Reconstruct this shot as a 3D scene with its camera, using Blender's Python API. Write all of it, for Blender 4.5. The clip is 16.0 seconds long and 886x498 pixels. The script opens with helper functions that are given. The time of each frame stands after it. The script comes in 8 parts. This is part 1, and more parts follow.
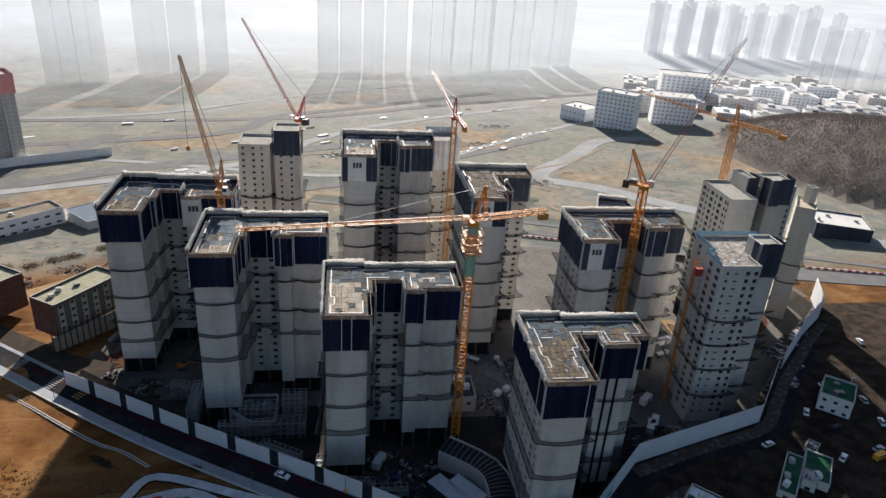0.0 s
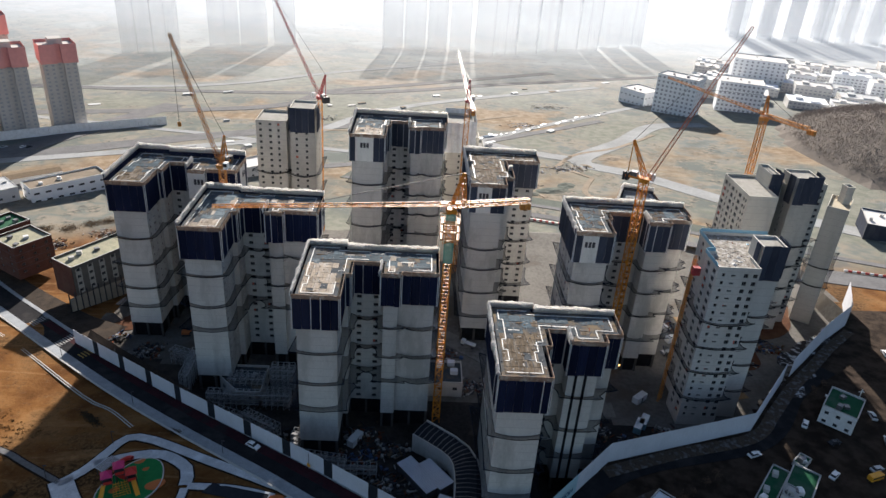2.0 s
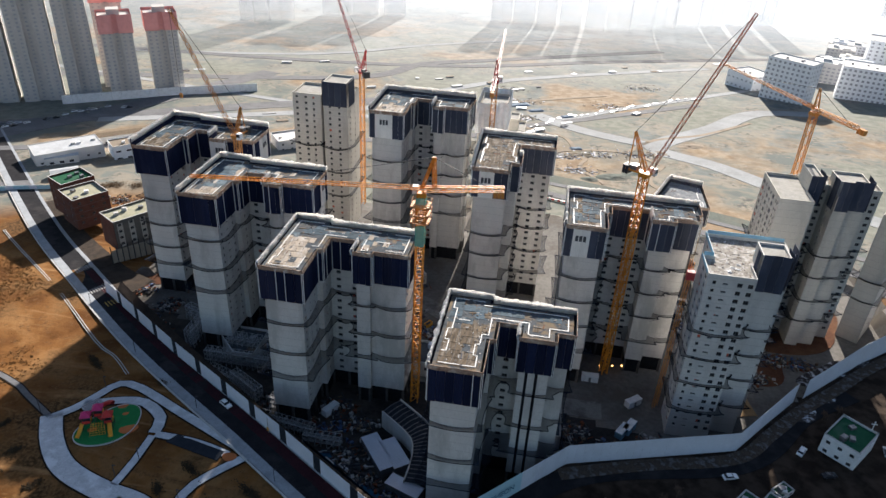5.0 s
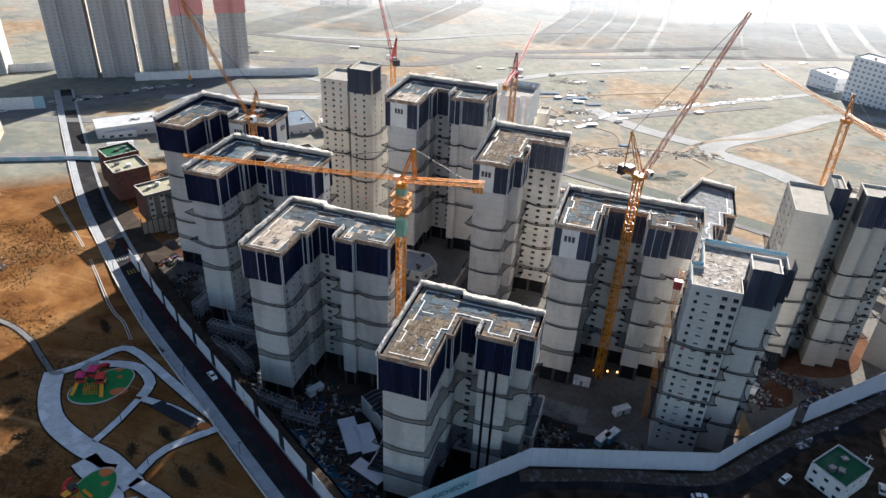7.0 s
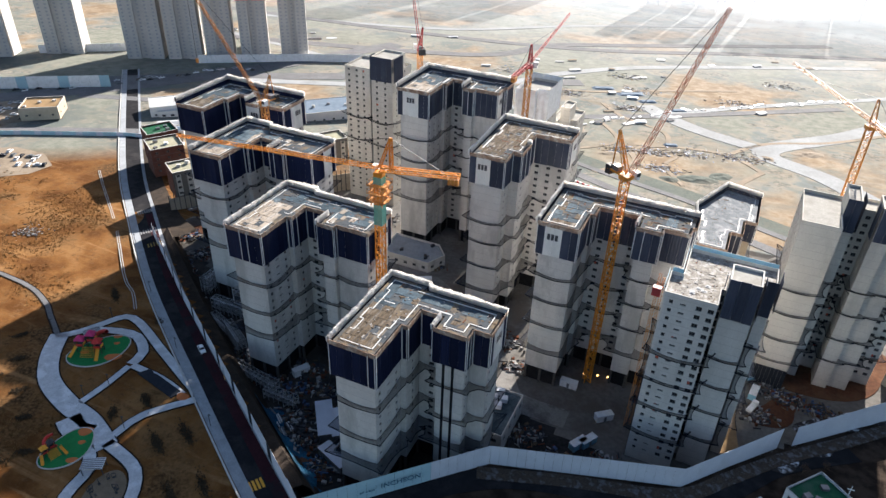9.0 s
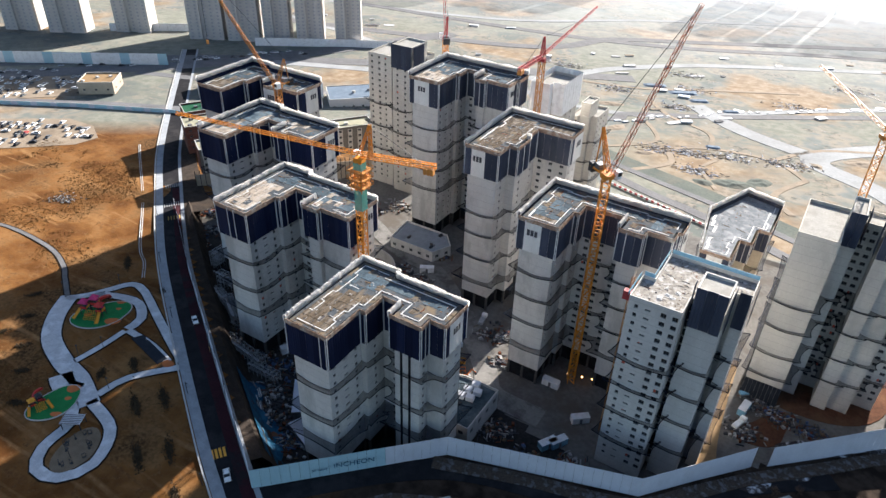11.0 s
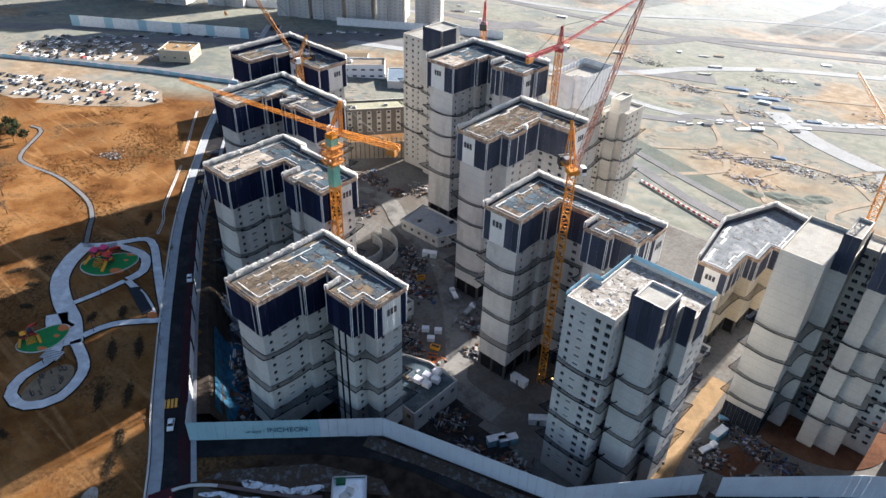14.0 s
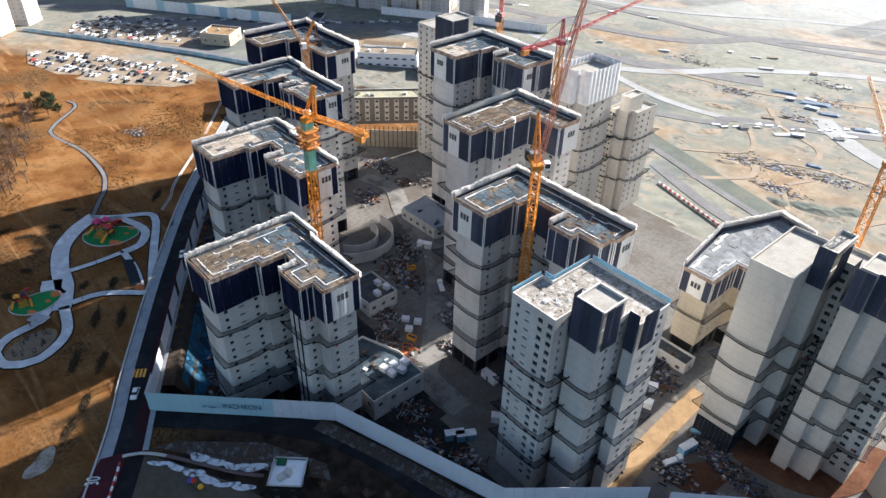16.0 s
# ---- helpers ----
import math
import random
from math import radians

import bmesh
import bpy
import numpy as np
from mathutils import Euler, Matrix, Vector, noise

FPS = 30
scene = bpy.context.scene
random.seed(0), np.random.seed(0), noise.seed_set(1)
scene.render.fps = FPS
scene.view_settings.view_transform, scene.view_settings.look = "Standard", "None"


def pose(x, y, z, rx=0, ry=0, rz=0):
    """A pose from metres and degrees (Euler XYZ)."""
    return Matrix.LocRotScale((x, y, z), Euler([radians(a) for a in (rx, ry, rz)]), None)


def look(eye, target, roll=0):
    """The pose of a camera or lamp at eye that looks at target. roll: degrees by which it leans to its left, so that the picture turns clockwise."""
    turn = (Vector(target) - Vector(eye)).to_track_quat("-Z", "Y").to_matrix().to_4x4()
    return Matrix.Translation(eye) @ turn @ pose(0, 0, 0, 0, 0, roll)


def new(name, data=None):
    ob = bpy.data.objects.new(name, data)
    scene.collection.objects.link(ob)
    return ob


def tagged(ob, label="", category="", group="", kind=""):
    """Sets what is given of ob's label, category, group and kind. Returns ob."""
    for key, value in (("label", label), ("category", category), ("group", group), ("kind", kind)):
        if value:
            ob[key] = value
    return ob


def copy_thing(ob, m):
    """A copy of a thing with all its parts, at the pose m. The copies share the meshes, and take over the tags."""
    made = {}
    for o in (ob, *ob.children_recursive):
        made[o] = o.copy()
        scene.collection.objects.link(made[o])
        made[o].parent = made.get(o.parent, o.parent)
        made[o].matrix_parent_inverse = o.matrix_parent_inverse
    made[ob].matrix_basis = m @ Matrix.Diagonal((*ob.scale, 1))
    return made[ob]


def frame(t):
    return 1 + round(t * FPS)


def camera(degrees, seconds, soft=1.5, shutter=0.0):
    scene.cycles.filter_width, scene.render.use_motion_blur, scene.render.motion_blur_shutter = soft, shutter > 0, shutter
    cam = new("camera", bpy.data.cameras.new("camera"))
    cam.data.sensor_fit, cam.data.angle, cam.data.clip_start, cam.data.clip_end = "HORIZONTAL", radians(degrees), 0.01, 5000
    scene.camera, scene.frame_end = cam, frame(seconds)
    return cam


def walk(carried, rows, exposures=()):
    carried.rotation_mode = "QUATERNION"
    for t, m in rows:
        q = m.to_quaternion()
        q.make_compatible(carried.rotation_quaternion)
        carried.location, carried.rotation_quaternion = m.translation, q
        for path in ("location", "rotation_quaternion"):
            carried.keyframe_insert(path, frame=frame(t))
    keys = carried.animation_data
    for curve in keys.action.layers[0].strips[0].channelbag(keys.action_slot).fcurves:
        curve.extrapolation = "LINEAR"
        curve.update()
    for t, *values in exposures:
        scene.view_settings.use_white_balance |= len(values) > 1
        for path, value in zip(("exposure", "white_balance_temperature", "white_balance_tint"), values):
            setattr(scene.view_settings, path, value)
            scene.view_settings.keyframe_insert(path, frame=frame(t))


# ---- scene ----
cam = camera(65.4, 16.0)
PATH = [
    (0, (-0.195, 3.375, 148.976), (0.097, 5.165, 148.134), 4.0),
    (0.5, (5.892, 3.217, 149.599), (6.151, 5.003, 148.738), 4.3),
    (1, (12.665, 2.81, 150.632), (12.882, 4.592, 149.751), 4.4),
    (1.5, (20.211, 2.791, 151.725), (20.365, 4.571, 150.826), 4.3),
    (2, (28.047, 3.131, 152.689), (28.132, 4.908, 151.775), 4.1),
    (2.5, (35.821, 3.97, 153.699), (35.837, 5.74, 152.768), 3.8),
    (3, (43.842, 4.602, 154.619), (43.786, 6.362, 153.67), 3.5),
    (3.5, (51.24, 5.34, 155.304), (51.125, 7.087, 154.338), 3.3),
    (4, (58.252, 6.469, 155.85), (58.093, 8.206, 154.871), 3.2),
    (6.5, (94.869, 14.887, 159.549), (94.442, 16.546, 158.517), 2.8),
    (7, (102.472, 17.349, 159.693), (101.988, 18.988, 158.654), 2.7),
    (7.5, (110.215, 20.06, 159.788), (109.673, 21.677, 158.743), 2.5),
    (8, (117.42, 23.072, 159.87), (116.825, 24.666, 158.818), 2.3),
    (10.5, (149.744, 39.034, 161.409), (148.924, 40.494, 160.316), 1.9),
    (11, (156.039, 42.549, 161.311), (155.177, 43.982, 160.213), 1.9),
    (11.5, (162.184, 46.609, 160.93), (161.29, 48.019, 159.829), 1.9),
    (12, (168.357, 50.95, 160.682), (167.423, 52.332, 159.578), 1.8),
    (12.5, (173.85, 55.102, 160.485), (172.874, 56.449, 159.375), 1.9),
    (13, (179.277, 59.419, 160.254), (178.26, 60.731, 159.138), 1.9),
    (13.5, (184.532, 64.184, 160.139), (183.476, 65.458, 159.015), 1.8),
    (14, (190.024, 68.761, 159.941), (188.931, 69.999, 158.813), 1.8),
    (14.5, (195.007, 73.732, 159.6), (193.882, 74.937, 158.467), 1.8),
    (15, (200.134, 78.948, 159.241), (198.981, 80.121, 158.104), 1.7),
    (15.5, (204.891, 84.364, 158.955), (203.711, 85.506, 157.813), 1.6),
    (16, (209.277, 89.799, 158.808), (208.066, 90.902, 157.661), 1.6),
]
walk(cam, [(t, look(eye, target, roll)) for t, eye, target, roll in PATH],
     exposures=[(0.0, 1.06, 6450, 10), (1.5, 1.24, 6430, 10), (4.0, 1.46, 6400, 10), (8.0, 1.79, 6330, 10), (12.0, 1.93, 6220, 10), (16.0, 1.97, 6170, 10)])

# ---- light: low winter sun ahead of the camera, pale hazy sky ----
SUN_AZ, SUN_EL = 2.9, 23.0
world = bpy.data.worlds.new("hazy_sky")
scene.world = world
world.use_nodes = True
wn, wl = world.node_tree.nodes, world.node_tree.links
sky = wn.new("ShaderNodeTexSky")
sky.sky_type = "NISHITA"
sky.sun_disc = False
sky.sun_elevation, sky.sun_rotation = radians(SUN_EL), radians(SUN_AZ)
sky.air_density, sky.dust_density, sky.ozone_density = 1.0, 1.3, 1.4
wl.new(sky.outputs[0], wn["Background"].inputs[0])
wn["Background"].inputs[1].default_value = 0.051
sun = new("sun", bpy.data.lights.new("sun", "SUN"))
sun.data.energy, sun.data.angle, sun.data.color = 5.0, radians(0.9), (1.0, 0.915, 0.82)
sdir = Vector((math.sin(radians(SUN_AZ)) * math.cos(radians(SUN_EL)), math.cos(radians(SUN_AZ)) * math.cos(radians(SUN_EL)), math.sin(radians(SUN_EL))))
sun.matrix_world = look(sdir * 300, (0, 0, 0))


# ---- materials ----
def material(name, a, b=None, rough=0.8, metal=0.0, scale=0.5, fine=6.0, bump=0.15, dirt=None, dirt_amt=0.35, dirt_scale=0.12, lines=None, jitter=0.0, alpha=1.0, stretch=(1, 1, 1)):
    """Two colours mixed by coarse and fine noise, stains with their own shape, optional casting joints along z, optional spread from piece to piece."""
    m = bpy.data.materials.new(name)
    m.use_nodes = True
    n, l = m.node_tree.nodes, m.node_tree.links
    bs = n["Principled BSDF"]
    b = b or tuple(c * 0.8 for c in a)
    geo = n.new("ShaderNodeNewGeometry")
    mp = n.new("ShaderNodeVectorMath")
    mp.operation = "MULTIPLY"
    mp.inputs[1].default_value = stretch
    l.new(geo.outputs["Position"], mp.inputs[0])
    pos = mp.outputs[0]
    n1 = n.new("ShaderNodeTexNoise")
    n1.inputs["Scale"].default_value, n1.inputs["Detail"].default_value = scale, 6
    n2 = n.new("ShaderNodeTexNoise")
    n2.inputs["Scale"].default_value, n2.inputs["Detail"].default_value = fine, 4
    l.new(pos, n1.inputs["Vector"])
    l.new(pos, n2.inputs["Vector"])
    add = n.new("ShaderNodeMath")
    add.operation = "ADD"
    l.new(n1.outputs[0], add.inputs[0])
    l.new(n2.outputs[0], add.inputs[1])
    rng = n.new("ShaderNodeMapRange")
    rng.inputs[1].default_value, rng.inputs[2].default_value = 0.75, 1.25
    l.new(add.outputs[0], rng.inputs[0])
    mix = n.new("ShaderNodeMix")
    mix.data_type = "RGBA"
    mix.inputs["A"].default_value, mix.inputs["B"].default_value = (*a, 1), (*b, 1)
    l.new(rng.outputs[0], mix.inputs["Factor"])
    col = mix.outputs["Result"]
    if dirt:
        n3 = n.new("ShaderNodeTexNoise")
        n3.inputs["Scale"].default_value, n3.inputs["Detail"].default_value, n3.inputs["Roughness"].default_value = dirt_scale, 8, 0.65
        l.new(pos, n3.inputs["Vector"])
        r3 = n.new("ShaderNodeMapRange")
        r3.inputs[1].default_value, r3.inputs[2].default_value, r3.inputs[4].default_value = 0.5, 0.62, dirt_amt
        l.new(n3.outputs[0], r3.inputs[0])
        mx = n.new("ShaderNodeMix")
        mx.data_type = "RGBA"
        mx.inputs["B"].default_value = (*dirt, 1)
        l.new(r3.outputs[0], mx.inputs["Factor"])
        l.new(col, mx.inputs["A"])
        col = mx.outputs["Result"]
    if jitter:
        info = n.new("ShaderNodeObjectInfo")
        jr = n.new("ShaderNodeMapRange")
        jr.inputs[3].default_value, jr.inputs[4].default_value = 1 - jitter, 1 + jitter
        l.new(info.outputs["Random"], jr.inputs[0])
        sc = n.new("ShaderNodeVectorMath")
        sc.operation = "SCALE"
        l.new(col, sc.inputs[0])
        l.new(jr.outputs[0], sc.inputs["Scale"])
        col = sc.outputs[0]
    height = n2.outputs[0]
    if lines:
        sep = n.new("ShaderNodeSeparateXYZ")
        l.new(geo.outputs["Position"], sep.inputs[0])
        dv = n.new("ShaderNodeMath")
        dv.operation = "PINGPONG"
        dv.inputs[1].default_value = lines / 2
        l.new(sep.outputs[2], dv.inputs[0])
        lt = n.new("ShaderNodeMath")
        lt.operation = "LESS_THAN"
        lt.inputs[1].default_value = 0.07
        l.new(dv.outputs[0], lt.inputs[0])
        ml = n.new("ShaderNodeMix")
        ml.data_type = "RGBA"
        ml.inputs["B"].default_value = (*[c * 0.86 for c in b], 1)
        l.new(lt.outputs[0], ml.inputs["Factor"])
        l.new(col, ml.inputs["A"])
        col = ml.outputs["Result"]
    l.new(col, bs.inputs["Base Color"])
    bs.inputs["Roughness"].default_value, bs.inputs["Metallic"].default_value, bs.inputs["Alpha"].default_value = rough, metal, alpha
    bs.inputs["Specular IOR Level"].default_value = 0.04 if rough >= 0.8 else 0.35
    if bump:
        bp = n.new("ShaderNodeBump")
        bp.inputs["Strength"].default_value, bp.inputs["Distance"].default_value = bump, 0.1
        l.new(height, bp.inputs["Height"])
        l.new(bp.outputs[0], bs.inputs["Normal"])
    return m


M = {
    "concrete": material("concrete", (0.60, 0.58, 0.545), (0.51, 0.49, 0.465), 0.85, scale=0.25, fine=3.0, dirt=(0.34, 0.325, 0.30), dirt_amt=0.6, lines=2.8, stretch=(1, 1, 0.35)),
    "concrete_light": material("painted_concrete", (0.58, 0.565, 0.535), (0.49, 0.475, 0.45), 0.85, scale=0.3, fine=3.0, dirt=(0.40, 0.38, 0.35), dirt_amt=0.4, lines=2.8, stretch=(1, 1, 0.35)),
    # near black: unlit depth of openings, shafts and ground storeys, put into colour
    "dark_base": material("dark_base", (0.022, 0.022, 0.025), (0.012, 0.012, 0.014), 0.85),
    "slab": material("roof_slab", (0.085, 0.095, 0.105), (0.045, 0.052, 0.06), 0.92, scale=0.35, fine=2.2, dirt=(0.17, 0.13, 0.085), dirt_amt=0.85, dirt_scale=0.16, bump=0.3),
    "slab_wood": material("formwork_ply", (0.135, 0.103, 0.072), (0.045, 0.037, 0.029), 0.85, scale=0.5, fine=2.2, dirt=(0.24, 0.215, 0.185), dirt_amt=0.6, dirt_scale=0.3, bump=0.3, jitter=0.14, stretch=(2.6, 0.6, 1)),
    "pale_ply": material("weathered_ply", (0.38, 0.325, 0.265), (0.17, 0.145, 0.118), 0.88, scale=0.5, fine=2.2, dirt=(0.46, 0.435, 0.40), dirt_amt=0.6, dirt_scale=0.25, bump=0.3, jitter=0.12, stretch=(1.8, 0.6, 1)),
    "slab_blue": material("wet_membrane", (0.075, 0.105, 0.128), (0.036, 0.052, 0.066), 0.82, scale=0.5, fine=2.0, dirt=(0.20, 0.24, 0.26), jitter=0.25),
    "panel": material("navy_panel", (0.015, 0.020, 0.050), (0.010, 0.014, 0.035), 0.82, scale=0.4, fine=5.0, dirt=(0.035, 0.036, 0.06), dirt_amt=0.4, jitter=0.25, stretch=(1, 1, 0.3)),
    "panel_grey": material("slate_panel", (0.056, 0.064, 0.092), (0.040, 0.047, 0.069), 0.82, scale=0.4, fine=5.0, dirt=(0.12, 0.12, 0.13), dirt_amt=0.4, jitter=0.2, stretch=(1, 1, 0.3)),
    "white_panel": material("white_panel", (0.74, 0.73, 0.70), (0.64, 0.63, 0.60), 0.6, scale=0.5, fine=4.0, dirt=(0.5, 0.48, 0.44), dirt_amt=0.35, jitter=0.05, stretch=(1, 1, 0.25)),
    "strip": material("white_strip", (0.74, 0.74, 0.73), (0.55, 0.55, 0.54), 0.6),
    "white_net": material("white_net", (0.92, 0.91, 0.90), (0.62, 0.60, 0.58), 0.9, scale=1.6, fine=6.0, dirt=(0.26, 0.22, 0.20), dirt_amt=0.4, dirt_scale=0.9, bump=0.8),
    "boards": material("rim_boards", (0.38, 0.27, 0.20), (0.19, 0.12, 0.085), 0.8, scale=1.2, fine=8.0, dirt=(0.6, 0.57, 0.5), dirt_amt=0.5, dirt_scale=0.5),
    "net": material("black_net", (0.020, 0.030, 0.050), (0.012, 0.018, 0.030), 0.9, alpha=0.5, bump=0.3),
    "net_rope": material("net_rope", (0.012, 0.016, 0.028), (0.008, 0.010, 0.016), 0.9, bump=0.0),
    "glass": material("window_glass", (0.012, 0.014, 0.018), (0.02, 0.022, 0.026), 0.3, bump=0.0),
    "frame": material("window_frame", (0.17, 0.17, 0.17), None, 0.6, bump=0.0),
    "orange_film": material("orange_board", (0.55, 0.10, 0.05), (0.45, 0.08, 0.05), 0.6),
    "number": material("number_paint", (0.06, 0.06, 0.07), None, 0.6, bump=0.0),
    "crane_yellow": material("crane_yellow", (0.70, 0.27, 0.02), (0.52, 0.19, 0.02), 0.5, scale=0.8, dirt=(0.25, 0.12, 0.05), dirt_scale=0.4),
    "crane_red": material("crane_red", (0.45, 0.05, 0.06), (0.33, 0.05, 0.05), 0.5, scale=0.8),
    "crane_rust": material("crane_orange", (0.58, 0.25, 0.05), (0.42, 0.17, 0.045), 0.55, scale=0.8),
    "crane_faded": material("crane_faded_red", (0.46, 0.17, 0.10), (0.36, 0.15, 0.10), 0.55, scale=0.3),
    "teal": material("teal_mesh", (0.15, 0.48, 0.41), (0.10, 0.37, 0.32), 0.8, alpha=0.7),
    "galvanised": material("galvanised_tube", (0.44, 0.45, 0.46), (0.32, 0.33, 0.34), 0.6),
    "steel": material("steel", (0.22, 0.22, 0.23), (0.14, 0.14, 0.15), 0.5, 0.6),
    "dark": material("dark_steel", (0.035, 0.035, 0.04), None, 0.6),
    "white": material("white_paint", (0.80, 0.80, 0.80), (0.70, 0.70, 0.70), 0.5, dirt=(0.55, 0.54, 0.52), dirt_scale=0.5),
    "fence_white": material("fence_white", (0.62, 0.64, 0.70), (0.55, 0.57, 0.63), 0.55, scale=0.2, fine=2.0, dirt=(0.45, 0.46, 0.50), dirt_amt=0.3, jitter=0.012),
    "fence_teal": material("fence_pale_teal", (0.38, 0.56, 0.62), (0.33, 0.50, 0.57), 0.55, scale=0.2, fine=2.0, jitter=0.012),
    "fence_dark": material("fence_dark", (0.030, 0.034, 0.042), (0.020, 0.024, 0.032), 0.85),
    "asphalt": material("asphalt", (0.022, 0.022, 0.025), (0.014, 0.014, 0.016), 0.9, scale=0.3, fine=5.0, dirt=(0.045, 0.042, 0.042), dirt_amt=0.5, dirt_scale=0.1),
    "asphalt_maroon": material("maroon_asphalt", (0.085, 0.022, 0.030), (0.050, 0.016, 0.021), 0.95, scale=0.25, fine=2.5, dirt=(0.03, 0.02, 0.022), dirt_amt=0.4, dirt_scale=0.12),
    "asphalt_red": material("red_asphalt", (0.050, 0.016, 0.020), (0.026, 0.012, 0.015), 0.95, scale=0.15, fine=1.5, dirt=(0.022, 0.022, 0.024), dirt_amt=0.8, dirt_scale=0.12),
    "asphalt_far": material("old_asphalt", (0.16, 0.16, 0.165), (0.11, 0.11, 0.115), 0.9, scale=0.1, fine=1.0),
    "paving": material("paving", (0.52, 0.53, 0.55), (0.38, 0.39, 0.41), 0.85, scale=0.3, fine=2.5, dirt=(0.66, 0.68, 0.70), dirt_amt=0.6, dirt_scale=0.25),
    "kerb": material("kerb", (0.50, 0.49, 0.47), None, 0.85),
    "play_green": material("play_green", (0.028, 0.20, 0.065), (0.022, 0.155, 0.05), 0.85),
    "play_orange": material("play_orange", (0.50, 0.17, 0.06), (0.42, 0.13, 0.05), 0.85),
    "play_red": material("play_red", (0.55, 0.035, 0.03), None, 0.5),
    "play_pink": material("play_pink", (0.58, 0.035, 0.16), None, 0.5),
    "play_yellow": material("play_yellow", (0.80, 0.36, 0.03), None, 0.5),
    "play_blue": material("play_blue", (0.03, 0.10, 0.45), None, 0.5),
    "worn_white": material("worn_white_paint", (0.34, 0.34, 0.34), (0.16, 0.16, 0.16), 0.85, scale=0.8, fine=3.0),
    "worn_yellow": material("worn_yellow_paint", (0.36, 0.25, 0.07), (0.20, 0.14, 0.05), 0.85, scale=0.8, fine=3.0),
    "sand": material("sand", (0.20, 0.155, 0.11), (0.15, 0.115, 0.08), 0.95),
    "brick": material("red_brick", (0.135, 0.066, 0.052), (0.095, 0.047, 0.038), 0.85, dirt=(0.15, 0.10, 0.08)),
    "taupe_wall": material("taupe_wall", (0.185, 0.165, 0.145), (0.145, 0.13, 0.115), 0.85, dirt=(0.11, 0.10, 0.09)),
    "cream_wall": material("cream_wall", (0.50, 0.465, 0.41), (0.42, 0.39, 0.345), 0.85, dirt=(0.33, 0.30, 0.26)),
    "cream_roof": material("cream_roof_slab", (0.36, 0.345, 0.25), (0.26, 0.25, 0.185), 0.88, scale=0.3, fine=2.0, dirt=(0.17, 0.19, 0.15), dirt_amt=0.6, dirt_scale=0.25),
    "tan_wall": material("tan_wall", (0.40, 0.34, 0.27), (0.33, 0.28, 0.22), 0.85, dirt=(0.25, 0.21, 0.17)),
    "mauve_wall": material("mauve_wall", (0.16, 0.115, 0.115), (0.11, 0.08, 0.08), 0.85, dirt=(0.07, 0.055, 0.05)),
    "roof_green": material("green_waterproofing", (0.026, 0.105, 0.055), (0.016, 0.075, 0.04), 0.8, dirt=(0.10, 0.13, 0.11)),
    "snow": material("snow", (0.90, 0.92, 0.95), (0.80, 0.82, 0.86), 0.8),
    "blue_sheet": material("blue_sheet", (0.030, 0.125, 0.215), (0.016, 0.060, 0.115), 0.9, scale=0.5, fine=3.0, dirt=(0.03, 0.04, 0.06), dirt_amt=0.6, dirt_scale=0.3, bump=0.6),
    "blue_rail": material("blue_rail_board", (0.22, 0.42, 0.55), (0.16, 0.33, 0.45), 0.6),
    "blue_roof": material("blue_roof", (0.30, 0.42, 0.58), (0.24, 0.34, 0.48), 0.5),
    "dull_tarp": material("dull_blue_tarpaulin", (0.17, 0.215, 0.265), (0.12, 0.155, 0.20), 0.85, scale=0.3, fine=1.5),
    "bark": material("bark", (0.10, 0.075, 0.055), (0.07, 0.05, 0.04), 0.95),
    "twigs": material("bare_twigs", (0.16, 0.10, 0.07), (0.10, 0.065, 0.045), 0.95),
    "conifer": material("conifer", (0.035, 0.055, 0.03), (0.05, 0.06, 0.03), 0.9),
    "winter_brush": material("winter_brush", (0.17, 0.115, 0.070), (0.10, 0.072, 0.046), 0.95),
    "shrub": material("shrub", (0.070, 0.050, 0.030), (0.042, 0.031, 0.020), 0.95),
    # far walls and panels paled: distance haze is put into their colour
    "site_wall": material("hazy_tan_concrete", (0.50, 0.475, 0.45), (0.43, 0.41, 0.395), 0.85, scale=0.03, fine=0.3, bump=0),
    "far_wall": material("far_concrete", (0.62, 0.60, 0.58), (0.54, 0.53, 0.52), 0.85, scale=0.03, fine=0.3, bump=0),
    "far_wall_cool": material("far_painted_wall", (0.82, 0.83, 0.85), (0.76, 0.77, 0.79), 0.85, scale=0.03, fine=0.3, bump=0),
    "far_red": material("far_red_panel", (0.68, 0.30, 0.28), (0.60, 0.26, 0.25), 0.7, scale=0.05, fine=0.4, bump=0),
    # low alpha stands in for haze: the background shows through these far towers
    "faint_wall": material("haze_alpha_wall", (0.74, 0.75, 0.77), (0.70, 0.71, 0.73), 0.85, scale=0.03, fine=0.3, bump=0, alpha=0.17),
    "faint_window": material("haze_alpha_window", (0.60, 0.62, 0.65), (0.54, 0.56, 0.58), 0.5, bump=0, alpha=0.19),
    "pale_wall": material("haze_alpha_pale_wall", (0.78, 0.79, 0.81), (0.74, 0.75, 0.77), 0.85, scale=0.03, fine=0.3, bump=0, alpha=0.2),
    # hill colours lightened and greyed to carry the haze
    "leaf_litter": material("leaf_litter", (0.165, 0.145, 0.13), (0.125, 0.11, 0.098), 0.95, scale=0.06, fine=0.6),
    "winter_wood": material("leafless_wood", (0.30, 0.265, 0.24), (0.23, 0.20, 0.182), 0.95, scale=0.06, fine=0.6),
    "tan_concrete": material("tan_concrete", (0.50, 0.44, 0.34), (0.40, 0.35, 0.27), 0.85, scale=0.25, fine=3.0, dirt=(0.32, 0.28, 0.22), dirt_amt=0.45, lines=2.8, stretch=(1, 1, 0.35)),
